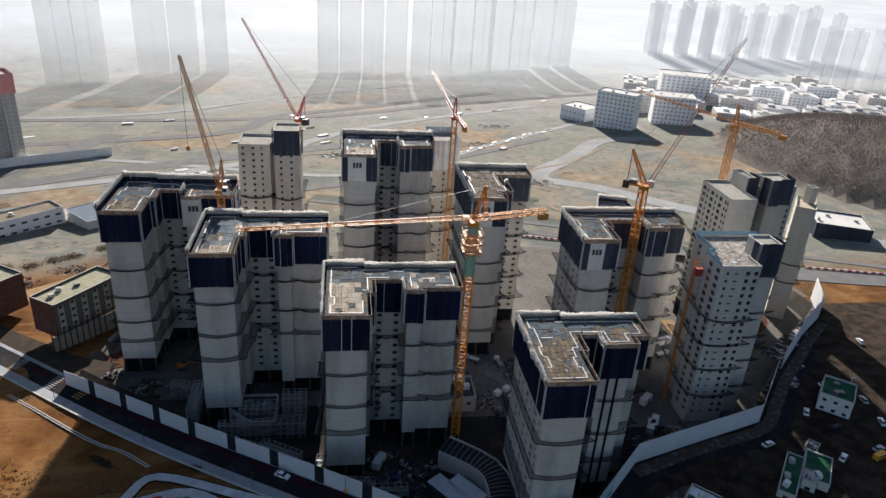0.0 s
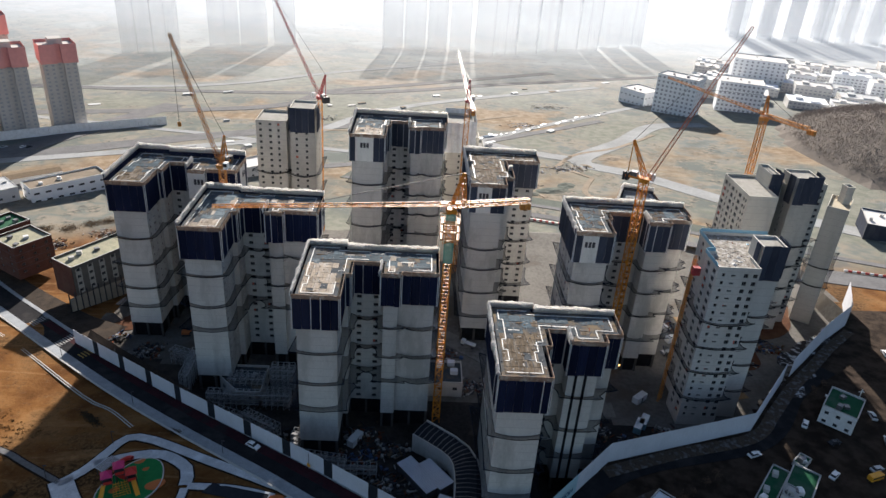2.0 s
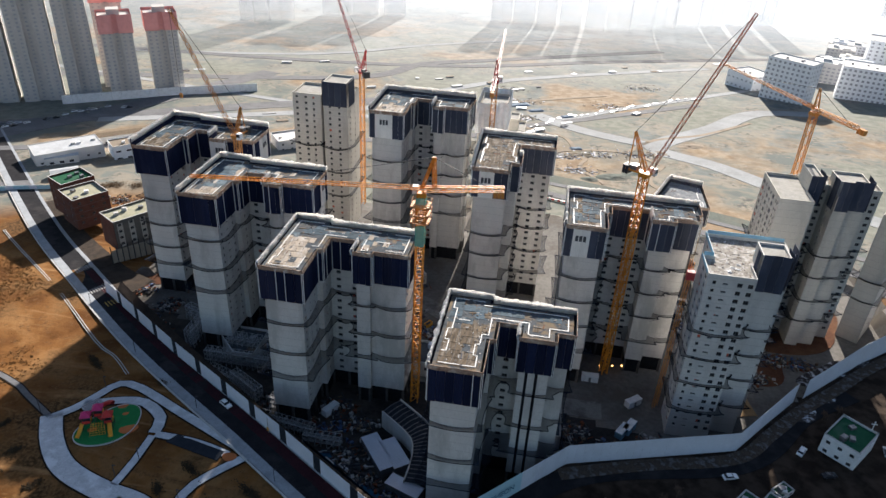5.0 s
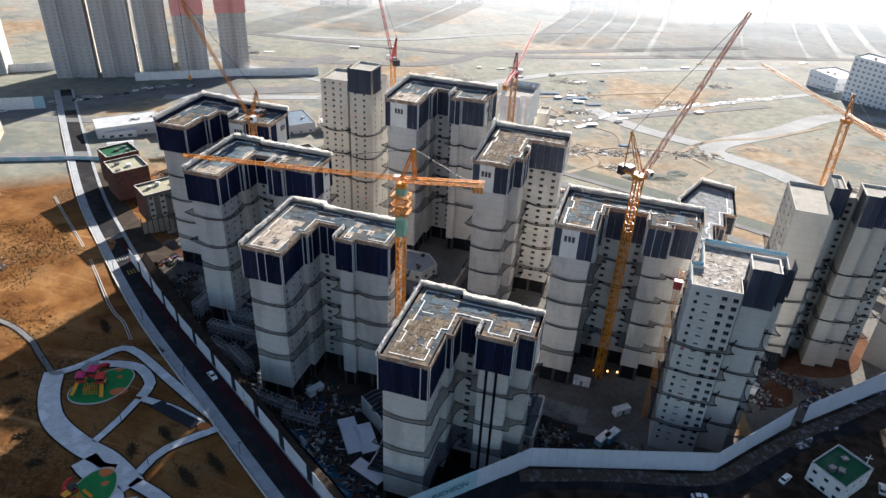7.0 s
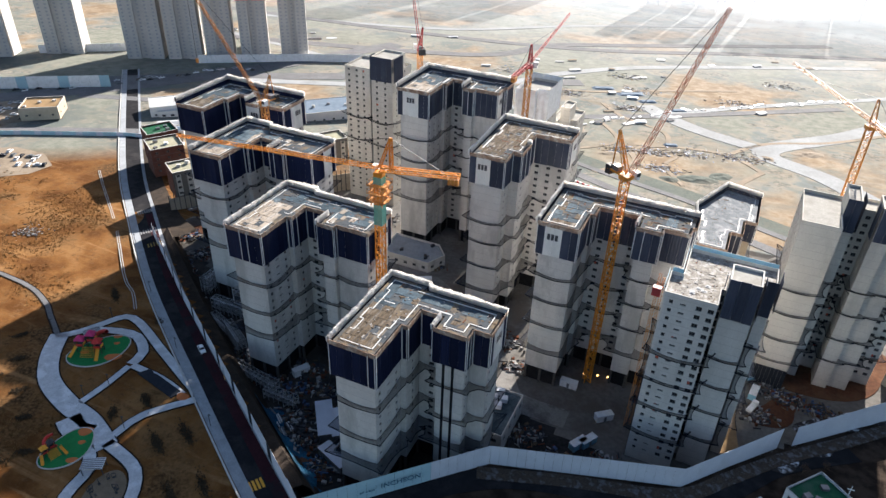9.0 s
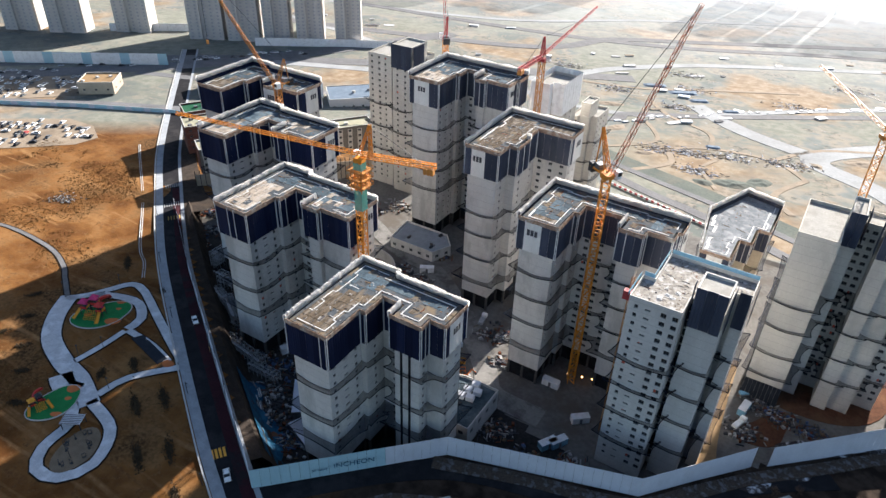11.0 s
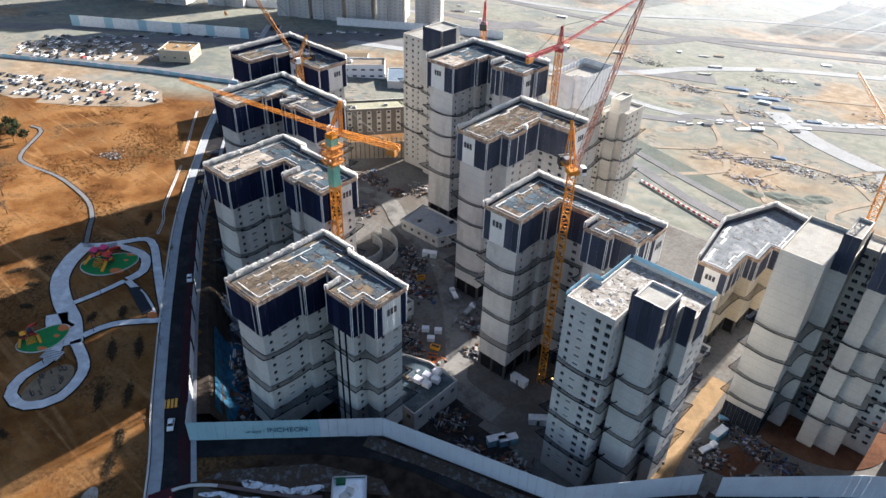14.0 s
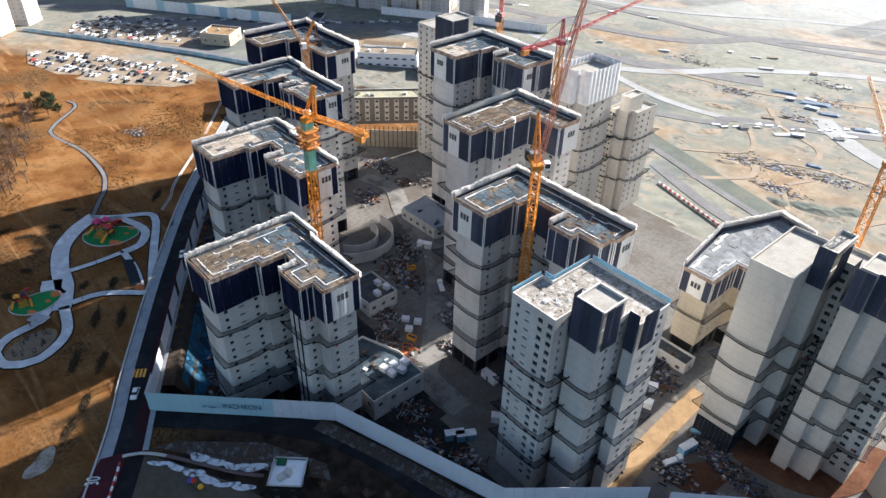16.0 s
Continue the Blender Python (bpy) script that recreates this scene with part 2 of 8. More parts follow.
    "concrete_warm": material("warm_concrete", (0.55, 0.52, 0.465), (0.47, 0.445, 0.40), 0.85, scale=0.2, fine=3.0, dirt=(0.36, 0.33, 0.29), dirt_amt=0.45, lines=2.8, stretch=(1, 1, 0.35)),
    "dirty_snow": material("dirty_snow", (0.055, 0.048, 0.045), (0.035, 0.03, 0.028), 0.9, scale=0.4, fine=3.0, dirt=(0.66, 0.68, 0.72), dirt_amt=0.85, dirt_scale=0.35, bump=0.5),
    "snow_streak": material("snow_streak", (0.72, 0.75, 0.80), (0.50, 0.52, 0.56), 0.9, scale=0.6, fine=3.0, dirt=(0.06, 0.052, 0.045), dirt_amt=0.95, dirt_scale=0.7, bump=0.4),
    "roof_mess": material("littered_roof", (0.33, 0.305, 0.27), (0.155, 0.145, 0.132), 0.9, scale=0.8, fine=2.4, dirt=(0.46, 0.455, 0.445), dirt_amt=0.75, dirt_scale=0.45, bump=0.5),
    "roof_damp": material("damp_roof_slab", (0.20, 0.215, 0.23), (0.11, 0.12, 0.13), 0.88, scale=0.4, fine=2.0, dirt=(0.30, 0.31, 0.32), dirt_amt=0.7, dirt_scale=0.25, bump=0.4),
    "roof_pale": material("pale_roof_slab", (0.36, 0.35, 0.325), (0.27, 0.262, 0.24), 0.9, scale=0.3, fine=2.0, dirt=(0.22, 0.21, 0.19), dirt_amt=0.5, dirt_scale=0.2, bump=0.3),
    "pavement": material("pavement_slabs", (0.32, 0.34, 0.36), (0.24, 0.255, 0.275), 0.85, scale=0.3, fine=2.5, dirt=(0.20, 0.21, 0.22), dirt_amt=0.5, dirt_scale=0.2),
    "pale_road": material("pale_road", (0.29, 0.30, 0.305), (0.22, 0.23, 0.235), 0.9, scale=0.05, fine=0.6, dirt=(0.17, 0.17, 0.17), dirt_scale=0.03),
    "dry_grass": material("dry_grass", (0.20, 0.115, 0.046), (0.10, 0.055, 0.022), 0.95, scale=0.05, fine=0.8),
    "scrub": material("scrub_with_snow", (0.088, 0.066, 0.050), (0.040, 0.030, 0.024), 0.95, scale=0.5, fine=3.0, dirt=(0.20, 0.20, 0.21), dirt_amt=0.55, dirt_scale=0.5, bump=0.8),
    "yard_soil": material("yard_soil", (0.115, 0.098, 0.076), (0.080, 0.068, 0.052), 0.95, scale=0.3, fine=2.0, dirt=(0.06, 0.05, 0.036), dirt_scale=0.2),
    "painted_shade": material("painted_shade", (0.030, 0.022, 0.016), (0.018, 0.013, 0.010), 0.95),
    "gravel_spill": material("gravel_spill", (0.36, 0.33, 0.29), (0.15, 0.10, 0.06), 0.95, scale=0.35, fine=3.0, dirt=(0.44, 0.42, 0.39), dirt_amt=0.4, dirt_scale=0.25, bump=0.3),
    "bank_soil": material("bank_soil", (0.055, 0.044, 0.036), (0.028, 0.023, 0.020), 0.95, scale=0.3, fine=2.5, dirt=(0.085, 0.06, 0.042), dirt_scale=0.2, bump=0.7),
    # pillar concrete darkened in colour for the shade of the ground storey
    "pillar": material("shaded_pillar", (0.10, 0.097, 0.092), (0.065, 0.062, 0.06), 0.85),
    "red_soil": material("red_soil", (0.115, 0.052, 0.030), (0.070, 0.034, 0.022), 0.95, scale=0.15, fine=1.2, dirt=(0.16, 0.10, 0.06), dirt_scale=0.08, bump=0.6),
    "site_road": material("dusty_concrete", (0.22, 0.213, 0.202), (0.15, 0.145, 0.137), 0.9, scale=0.12, fine=1.4, dirt=(0.06, 0.056, 0.051), dirt_amt=0.6, dirt_scale=0.12, bump=0.3),
    "plain_track": material("dusty_track", (0.27, 0.222, 0.17), (0.205, 0.17, 0.132), 0.95, scale=0.1, fine=0.9, dirt=(0.17, 0.15, 0.12), dirt_amt=0.7, dirt_scale=0.08, bump=0.3),
    "verge": material("grassy_embankment", (0.115, 0.128, 0.112), (0.075, 0.088, 0.080), 0.95, scale=0.12, fine=0.9, dirt=(0.15, 0.14, 0.115), dirt_amt=0.5, dirt_scale=0.06),
    "haul_sand": material("haul_sand", (0.30, 0.205, 0.115), (0.23, 0.155, 0.085), 0.95, scale=0.2, fine=2.0, dirt=(0.18, 0.12, 0.07), dirt_amt=0.5, dirt_scale=0.3, bump=0.5),
    "gravel": material("car_park_gravel", (0.25, 0.205, 0.155), (0.19, 0.155, 0.12), 0.95, scale=0.06, fine=0.8, dirt=(0.14, 0.112, 0.085), dirt_amt=0.7, dirt_scale=0.05),
    "tin_roof": material("tin_roof", (0.36, 0.37, 0.38), (0.26, 0.27, 0.28), 0.7, scale=0.2, fine=1.5, jitter=0.4),
    # far panes lightened in colour for the haze in front of them
    "far_window": material("far_window", (0.34, 0.35, 0.37), (0.28, 0.29, 0.31), 0.3, bump=0),
}
DEBRIS = [material("rubble_grey", (0.10, 0.10, 0.11), (0.04, 0.04, 0.048), 0.9), material("rubble_wood", (0.17, 0.125, 0.085), (0.09, 0.068, 0.05), 0.9),
          material("rubble_pale", (0.40, 0.39, 0.38), (0.22, 0.22, 0.215), 0.9), material("rubble_blue", (0.06, 0.10, 0.20), (0.04, 0.07, 0.15), 0.6), material("rubble_dark", (0.030, 0.031, 0.036), None, 0.7), material("rubble_rust", (0.18, 0.065, 0.035), (0.10, 0.04, 0.026), 0.8)]

# thin white cloth lets the low sun through
wn_nodes, wn_links = M["white_net"].node_tree.nodes, M["white_net"].node_tree.links
thin, both = wn_nodes.new("ShaderNodeBsdfTranslucent"), wn_nodes.new("ShaderNodeMixShader")
thin.inputs[0].default_value = (0.85, 0.83, 0.80, 1)
both.inputs[0].default_value = 0.62
wn_links.new(wn_nodes["Principled BSDF"].outputs[0], both.inputs[1])
wn_links.new(thin.outputs[0], both.inputs[2])
wn_links.new(both.outputs[0], wn_nodes["Material Output"].inputs[0])


# ---- mesh helpers ----
def link_mesh(name, mesh, parent=None, label="", m=None):
    ob = new(name, mesh)
    if parent is not None:
        ob.parent = parent
    if m is not None:
        ob.matrix_basis = m
    if label:
        ob["label"] = label
    return ob


def bm_mesh(bm, name, *mats):
    me = bpy.data.meshes.new(name)
    bm.normal_update()
    bm.to_mesh(me)
    bm.free()
    for x in mats:
        me.materials.append(x)
    return me


def part(name, bm, mat, parent, label=""):
    return link_mesh(name, bm_mesh(bm, name, mat), parent, label)


def thing(name, label, category, group="", x=0, y=0, z=0, rz=0):
    ob = new(name)
    ob.matrix_basis = pose(x, y, z, 0, 0, rz)
    return tagged(ob, label, category, group)


def box(bm, x0, y0, z0, x1, y1, z1, bevel=0.0, mi=0, m=None):
    vs = [bm.verts.new(v) for v in ((x0, y0, z0), (x1, y0, z0), (x1, y1, z0), (x0, y1, z0), (x0, y0, z1), (x1, y0, z1), (x1, y1, z1), (x0, y1, z1))]
    if m is not None:
        for v in vs:
            v.co = m @ v.co
    fs = [bm.faces.new([vs[i] for i in q]) for q in ((3, 2, 1, 0), (4, 5, 6, 7), (0, 1, 5, 4), (1, 2, 6, 5), (2, 3, 7, 6), (3, 0, 4, 7))]
    for f in fs:
        f.material_index = mi
    if bevel:
        bmesh.ops.bevel(bm, geom=list({e for f in fs for e in f.edges}), offset=bevel, segments=1, affect="EDGES")


def beam(bm, a, b, w):
    """A square bar from a to b."""
    a, b = Vector(a), Vector(b)
    d = b - a
    m = Matrix.Translation(a) @ d.to_track_quat("Z", "Y").to_matrix().to_4x4()
    box(bm, -w / 2, -w / 2, 0, w / 2, w / 2, d.length, m=m)


def prism(bm, poly, z0, z1, mi=0, cap_mi=None, bottom=True):
    lo = [bm.verts.new((x, y, z0)) for x, y in poly]
    hi = [bm.verts.new((x, y, z1)) for x, y in poly]
    n = len(poly)
    for i in range(n):
        bm.faces.new((lo[i], lo[(i + 1) % n], hi[(i + 1) % n], hi[i])).material_index = mi
    bm.faces.new(hi).material_index = mi if cap_mi is None else cap_mi
    if bottom:
        bm.faces.new(lo[::-1]).material_index = mi


def inset(poly, d):
    """Offset inwards (d > 0) of a counter-clockwise rectilinear or convex outline."""
    out, n = [], len(poly)
    for i in range(n):
        p, q, r = Vector(poly[i - 1]), Vector(poly[i]), Vector(poly[(i + 1) % n])
        e, f = (q - p).normalized(), (r - q).normalized()
        ne, nf = Vector((-e.y, e.x)), Vector((-f.y, f.x))
        k = 1 + ne.dot(nf)
        out.append(tuple(q + (ne + nf) * (d / max(k, 0.3))))
    return out


def edges(poly):
    for i, a in enumerate(poly):
        b = poly[(i + 1) % len(poly)]
        L = math.hypot(b[0] - a[0], b[1] - a[1])
        yield i, Vector(a), Vector(b), L


def inside(x, y, poly):
    hit = False
    for i in range(len(poly)):
        (x0, y0), (x1, y1) = poly[i - 1], poly[i]
        if (y0 > y) != (y1 > y) and x < (x1 - x0) * (y - y0) / (y1 - y0) + x0:
            hit = not hit
    return hit


# ---- ground ----
SITE_Z = -9.0
FENCE = [(52, 119.5), (90, 158.5), (141, 175), (165, 203.5)]
FENCE2 = [(169, 206.5), (196, 233), (214, 248), (224, 266)]
ROADSIDE = [(-95, 216), (-45, 181.5), (3, 150.8), (46, 124.5)]
SITE = [(46, 124), (52, 122), (89.5, 160.5), (140, 177), (166, 205), (195, 234), (222, 262), (226, 330), (60, 350), (-40, 332), (-84, 276), (-90, 250), (-97, 222), (-93, 217), (-44, 184)]


def land(x, y):
    return 3.2 - 0.075 * min(max(0.0, y - 0.25 * x - 150), 900)


def steps(lo, hi, fine_lo, fine_hi, fine, coarse):
    a = list(np.arange(fine_lo, fine_hi, fine))
    s, v = coarse, fine_lo
    while v > lo:
        v -= s
        s *= 1.25
        a.insert(0, max(v, lo))
    s, v = coarse, fine_hi
    while v < hi:
        a.append(v)
        v += s
        s *= 1.25
    a.append(hi)
    return a


def build_ground():
    xs, ys = steps(-7000, 7000, -130, 260, 3.0, 8), steps(-900, 9000, 60, 350, 3.0, 8)
    core = inset(SITE, 2.0)
    verts, faces = [], []
    for y in ys:
        for x in xs:
            z = land(x, y) + (0.35 * noise.noise((x * 0.03, y * 0.03, 0)) if x < -70 else 0) - 0.12
            if -140 < x < 240 and 100 < y < 360 and inside(x, y, core):
                z = SITE_Z + 0.15 * noise.noise((x * 0.1, y * 0.1, 3))
            verts.append((x, y, z))
    w = len(xs)
    for j in range(len(ys) - 1):
        for i in range(w - 1):
            faces.append((j * w + i, j * w + i + 1, (j + 1) * w + i + 1, (j + 1) * w + i))
    me = bpy.data.meshes.new("ground")
    me.from_pydata(verts, [], faces)
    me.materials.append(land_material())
    # front yard earth also carries the deep shade between towers in its colour
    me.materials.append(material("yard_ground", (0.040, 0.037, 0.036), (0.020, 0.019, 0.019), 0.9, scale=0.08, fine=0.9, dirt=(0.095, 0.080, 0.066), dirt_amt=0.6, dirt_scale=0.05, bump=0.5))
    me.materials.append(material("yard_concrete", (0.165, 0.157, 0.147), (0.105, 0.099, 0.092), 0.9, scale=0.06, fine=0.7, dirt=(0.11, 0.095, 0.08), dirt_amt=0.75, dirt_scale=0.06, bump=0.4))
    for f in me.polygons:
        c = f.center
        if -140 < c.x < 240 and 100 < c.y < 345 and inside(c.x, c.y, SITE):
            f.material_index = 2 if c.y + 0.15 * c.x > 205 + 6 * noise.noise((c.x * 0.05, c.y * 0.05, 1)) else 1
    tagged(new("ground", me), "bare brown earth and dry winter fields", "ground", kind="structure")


def land_material():
    m = bpy.data.materials.new("earth_and_fields")
    m.use_nodes = True
    n, l = m.node_tree.nodes, m.node_tree.links
    bs = n["Principled BSDF"]
    geo = n.new("ShaderNodeNewGeometry")

    def nz(scale, detail=8, rough=0.6):
        t = n.new("ShaderNodeTexNoise")
        t.inputs["Scale"].default_value, t.inputs["Detail"].default_value, t.inputs["Roughness"].default_value = scale, detail, rough
        l.new(geo.outputs["Position"], t.inputs["Vector"])
        return t.outputs[0]

    def ramp(src, *stops):
        r = n.new("ShaderNodeValToRGB")
        while len(r.color_ramp.elements) < len(stops):
            r.color_ramp.elements.new(0.5)
        for e, (p, c) in zip(r.color_ramp.elements, stops):
            e.position, e.color = p, (*c, 1)
        l.new(src, r.inputs[0])
        return r.outputs[0]

    def blend(f, a, b):
        x = n.new("ShaderNodeMix")
        x.data_type = "RGBA"
        l.new(f, x.inputs["Factor"]), l.new(a, x.inputs["A"]), l.new(b, x.inputs["B"])
        return x.outputs["Result"]

    def span(src, a, b):
        r = n.new("ShaderNodeMapRange")
        r.inputs[1].default_value, r.inputs[2].default_value = a, b
        l.new(src, r.inputs[0])
        return r.outputs[0]
    sep = n.new("ShaderNodeSeparateXYZ")
    l.new(geo.outputs["Position"], sep.inputs[0])
    earth = ramp(nz(0.05), (0.38, (0.088, 0.036, 0.011)), (0.5, (0.155, 0.070, 0.022)), (0.6, (0.225, 0.118, 0.046)))
    earth = blend(span(nz(0.35, 8, 0.75), 0.52, 0.66), earth, ramp(nz(1.5, 4), (0.4, (0.080, 0.040, 0.017)), (0.6, (0.165, 0.088, 0.038))))
    tufts = ramp(nz(0.9, 6, 0.7), (0.42, (0.045, 0.025, 0.011)), (0.6, (0.15, 0.080, 0.034)))
    earth = blend(span(nz(0.025), 0.5, 0.6), earth, tufts)
    field = ramp(nz(0.014, 4), (0.40, (0.114, 0.127, 0.119)), (0.46, (0.186, 0.175, 0.145)), (0.49, (0.134, 0.147, 0.137)), (0.54, (0.226, 0.203, 0.165)), (0.58, (0.146, 0.159, 0.153)), (0.64, (0.110, 0.123, 0.116)))
    field = blend(span(nz(0.06, 8, 0.7), 0.52, 0.60), field, ramp(nz(0.3), (0.42, (0.085, 0.090, 0.082)), (0.58, (0.225, 0.20, 0.165))))
    field = blend(span(nz(0.11, 6, 0.7), 0.66, 0.72), field, ramp(nz(1.2), (0.4, (0.20, 0.20, 0.20)), (0.6, (0.36, 0.36, 0.36))))
    ochre = ramp(nz(0.09, 8, 0.7), (0.40, (0.171, 0.123, 0.081)), (0.5, (0.218, 0.162, 0.108)), (0.62, (0.275, 0.223, 0.163)))
    grass = ramp(nz(0.12, 8, 0.7), (0.40, (0.140, 0.147, 0.123)), (0.6, (0.203, 0.204, 0.172)))
    broad = nz(0.0085, 5, 0.55)
    away = n.new("ShaderNodeVectorMath")
    away.operation = "DISTANCE"
    away.inputs[1].default_value = (86, 448, -18)
    l.new(geo.outputs["Position"], away.inputs[0])
    ragged = n.new("ShaderNodeMath")
    ragged.operation = "MULTIPLY_ADD"
    ragged.inputs[1].default_value = 150
    l.new(nz(0.022, 7, 0.6), ragged.inputs[0]), l.new(away.outputs["Value"], ragged.inputs[2])
    field = blend(span(broad, 0.53, 0.60), field, ochre)
    field = blend(span(broad, 0.47, 0.42), field, grass)
    field = blend(span(ragged.outputs[0], 135, 80), field, ochre)
    turn = n.new("ShaderNodeMapping")
    turn.inputs["Rotation"].default_value = (0, 0, radians(-62))
    turn.inputs["Scale"].default_value = (0.010, 0.11, 0.02)
    l.new(geo.outputs["Position"], turn.inputs["Vector"])
    rut = n.new("ShaderNodeTexNoise")
    rut.inputs["Scale"].default_value, rut.inputs["Detail"].default_value, rut.inputs["Distortion"].default_value = 1.0, 7, 2.2
    l.new(turn.outputs[0], rut.inputs["Vector"])
    earth = blend(span(rut.outputs[0], 0.57, 0.72), earth, ramp(nz(0.5), (0.4, (0.19, 0.098, 0.039)), (0.6, (0.265, 0.15, 0.068))))
    earth = blend(span(rut.outputs[0], 0.40, 0.26), earth, ramp(nz(1.1), (0.4, (0.080, 0.040, 0.018)), (0.6, (0.17, 0.085, 0.034))))
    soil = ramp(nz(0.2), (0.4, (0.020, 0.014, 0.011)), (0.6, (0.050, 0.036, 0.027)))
    # distance haze put into the ground colour: paler from y 620, palest by 1500
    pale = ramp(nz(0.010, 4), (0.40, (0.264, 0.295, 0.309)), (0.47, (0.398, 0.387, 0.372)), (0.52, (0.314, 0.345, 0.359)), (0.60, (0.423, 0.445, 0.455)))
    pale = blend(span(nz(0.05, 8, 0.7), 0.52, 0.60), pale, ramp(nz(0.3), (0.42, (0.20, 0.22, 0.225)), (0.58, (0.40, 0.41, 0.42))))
    whitened = ramp(nz(0.004), (0.4, (0.50, 0.54, 0.58)), (0.6, (0.57, 0.61, 0.65)))
    pale = blend(span(sep.outputs[1], 900, 1500), pale, whitened)
    # ground right of x = 60 and before y = 262 gets a much darker colour
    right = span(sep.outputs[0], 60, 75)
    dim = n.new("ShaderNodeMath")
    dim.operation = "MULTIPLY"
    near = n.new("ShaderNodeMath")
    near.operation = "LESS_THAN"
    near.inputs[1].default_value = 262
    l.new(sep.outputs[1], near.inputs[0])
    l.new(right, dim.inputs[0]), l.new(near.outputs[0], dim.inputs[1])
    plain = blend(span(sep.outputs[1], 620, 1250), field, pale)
    east = n.new("ShaderNodeMath")
    east.operation = "MULTIPLY"
    l.new(span(sep.outputs[0], -75, -25), east.inputs[0]), l.new(span(sep.outputs[1], 285, 325), east.inputs[1])
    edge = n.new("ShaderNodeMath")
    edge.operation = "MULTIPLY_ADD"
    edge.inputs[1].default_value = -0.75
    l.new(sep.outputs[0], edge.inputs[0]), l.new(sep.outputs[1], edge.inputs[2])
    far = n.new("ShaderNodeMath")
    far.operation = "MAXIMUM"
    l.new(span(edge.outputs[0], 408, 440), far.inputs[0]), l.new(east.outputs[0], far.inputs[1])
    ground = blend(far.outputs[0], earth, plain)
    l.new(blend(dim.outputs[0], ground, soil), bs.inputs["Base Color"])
    bs.inputs["Roughness"].default_value, bs.inputs["Specular IOR Level"].default_value = 0.95, 0.05
    bp = n.new("ShaderNodeBump")
    bp.inputs["Strength"].default_value, bp.inputs["Distance"].default_value = 0.5, 0.4
    l.new(nz(0.8, 8, 0.7), bp.inputs["Height"])
    l.new(bp.outputs[0], bs.inputs["Normal"])
    return m


build_ground()


def ribbon(name, pts, width, mat, label, category, lift=0.1, kind="structure", height=None, closed=False, width2=None):
    """A strip of even width laid over the land along a smoothed line."""
    P = []
    n = len(pts)
    for i in range(n if closed else n - 1):
        p0, p1 = pts[i - 1] if (i or closed) else pts[0], pts[i]
        p2, p3 = pts[(i + 1) % n], pts[(i + 2) % n] if (i + 2 < n or closed) else pts[-1]
        k = max(2, int(math.dist(p1, p2) / 3))
        for s in range(k):
            t = s / k
            P.append(tuple(0.5 * ((2 * p1[c]) + (-p0[c] + p2[c]) * t + (2 * p0[c] - 5 * p1[c] + 4 * p2[c] - p3[c]) * t * t + (-p0[c] + 3 * p1[c] - 3 * p2[c] + p3[c]) * t ** 3) for c in (0, 1)))
    if not closed:
        P.append(pts[-1])
    bm = bmesh.new()
    rows = []
    for i, p in enumerate(P):
        a = P[i - 1] if (i or closed) else P[0]
        b = P[(i + 1) % len(P)] if (i + 1 < len(P) or closed) else P[-1]
        d = Vector((b[0] - a[0], b[1] - a[1])).normalized()
        nx, ny = -d.y, d.x
        w = width if width2 is None else width + (width2 - width) * i / len(P)
        row = []
        for s in (-0.5, 0.5):
            x, y = p[0] + nx * w * s, p[1] + ny * w * s
            z = (land(x, y) if height is None else height) + lift
            row += [bm.verts.new((x, y, z)), bm.verts.new((x, y, z - 0.35))]
        rows.append(row)
    for i in range(len(rows) - (0 if closed else 1)):
        a, b = rows[i], rows[(i + 1) % len(rows)]
        bm.faces.new((a[0], a[2], b[2], b[0]))
        bm.faces.new((a[1], a[0], b[0], b[1]))
        bm.faces.new((a[2], a[3], b[3], b[2]))
    bmesh.ops.recalc_face_normals(bm, faces=bm.faces)
    return tagged(new(name, bm_mesh(bm, name, mat)), label, category, kind=kind)


def patch(name, pts, mat, label, category, lift=0.1, kind="structure", height=None):
    bm = bmesh.new()
    prism(bm, pts, 0, 0.3)
    for v in bm.verts:
        v.co.z += (land(v.co.x, v.co.y) if height is None else height) + lift - 0.3
    return tagged(new(name, bm_mesh(bm, name, mat)), label, category, kind=kind)


def oval(cx, cy, rx, ry, rz, n=28, wob=0.06):
    c, s = math.cos(radians(rz)), math.sin(radians(rz))
    out = []
    for i in range(n):
        a = 2 * math.pi * i / n
        r = 1 + wob * math.sin(2 * a + 1) + wob * math.sin(3 * a)
        x, y = rx * r * math.cos(a), ry * r * math.sin(a)
        out.append((cx + x * c - y * s, cy + x * s + y * c))
    return out


AXIS = [(120, 62), (60, 105), (30.5, 122.8), (-10.1, 148.6), (-63.2, 183.8), (-117.5, 225.7), (-163, 263), (-230, 325), (-330, 420)]
def beside(d):
    out = []
    for i, p in enumerate(AXIS):
        a, b = Vector(AXIS[max(i - 1, 0)]), Vector(AXIS[min(i + 1, len(AXIS) - 1)])
        e = (b - a).normalized()
        out.append((p[0] + e.y * d, p[1] - e.x * d))
    return out


ribbon("road", beside(5.2), 8.6, M["asphalt"], "dark asphalt road beside the site fence", "road")
ribbon("pavement", beside(-0.6), 3.2, M["pavement"], "pale concrete pavement with a kerb along the road", "pavement", lift=0.25)
ribbon("pavement", beside(9.4)[1:], 1.5, M["pavement"], "narrow pavement at the foot of the site fence", "pavement", lift=0.24)
ribbon("road", [(-182, 292), (-162, 275), (-140, 257), (-118, 241), (-100, 229), (-84, 222)], 15, M["bank_soil"], "dark beaten street in front of the brick houses", "road", lift=0.09)
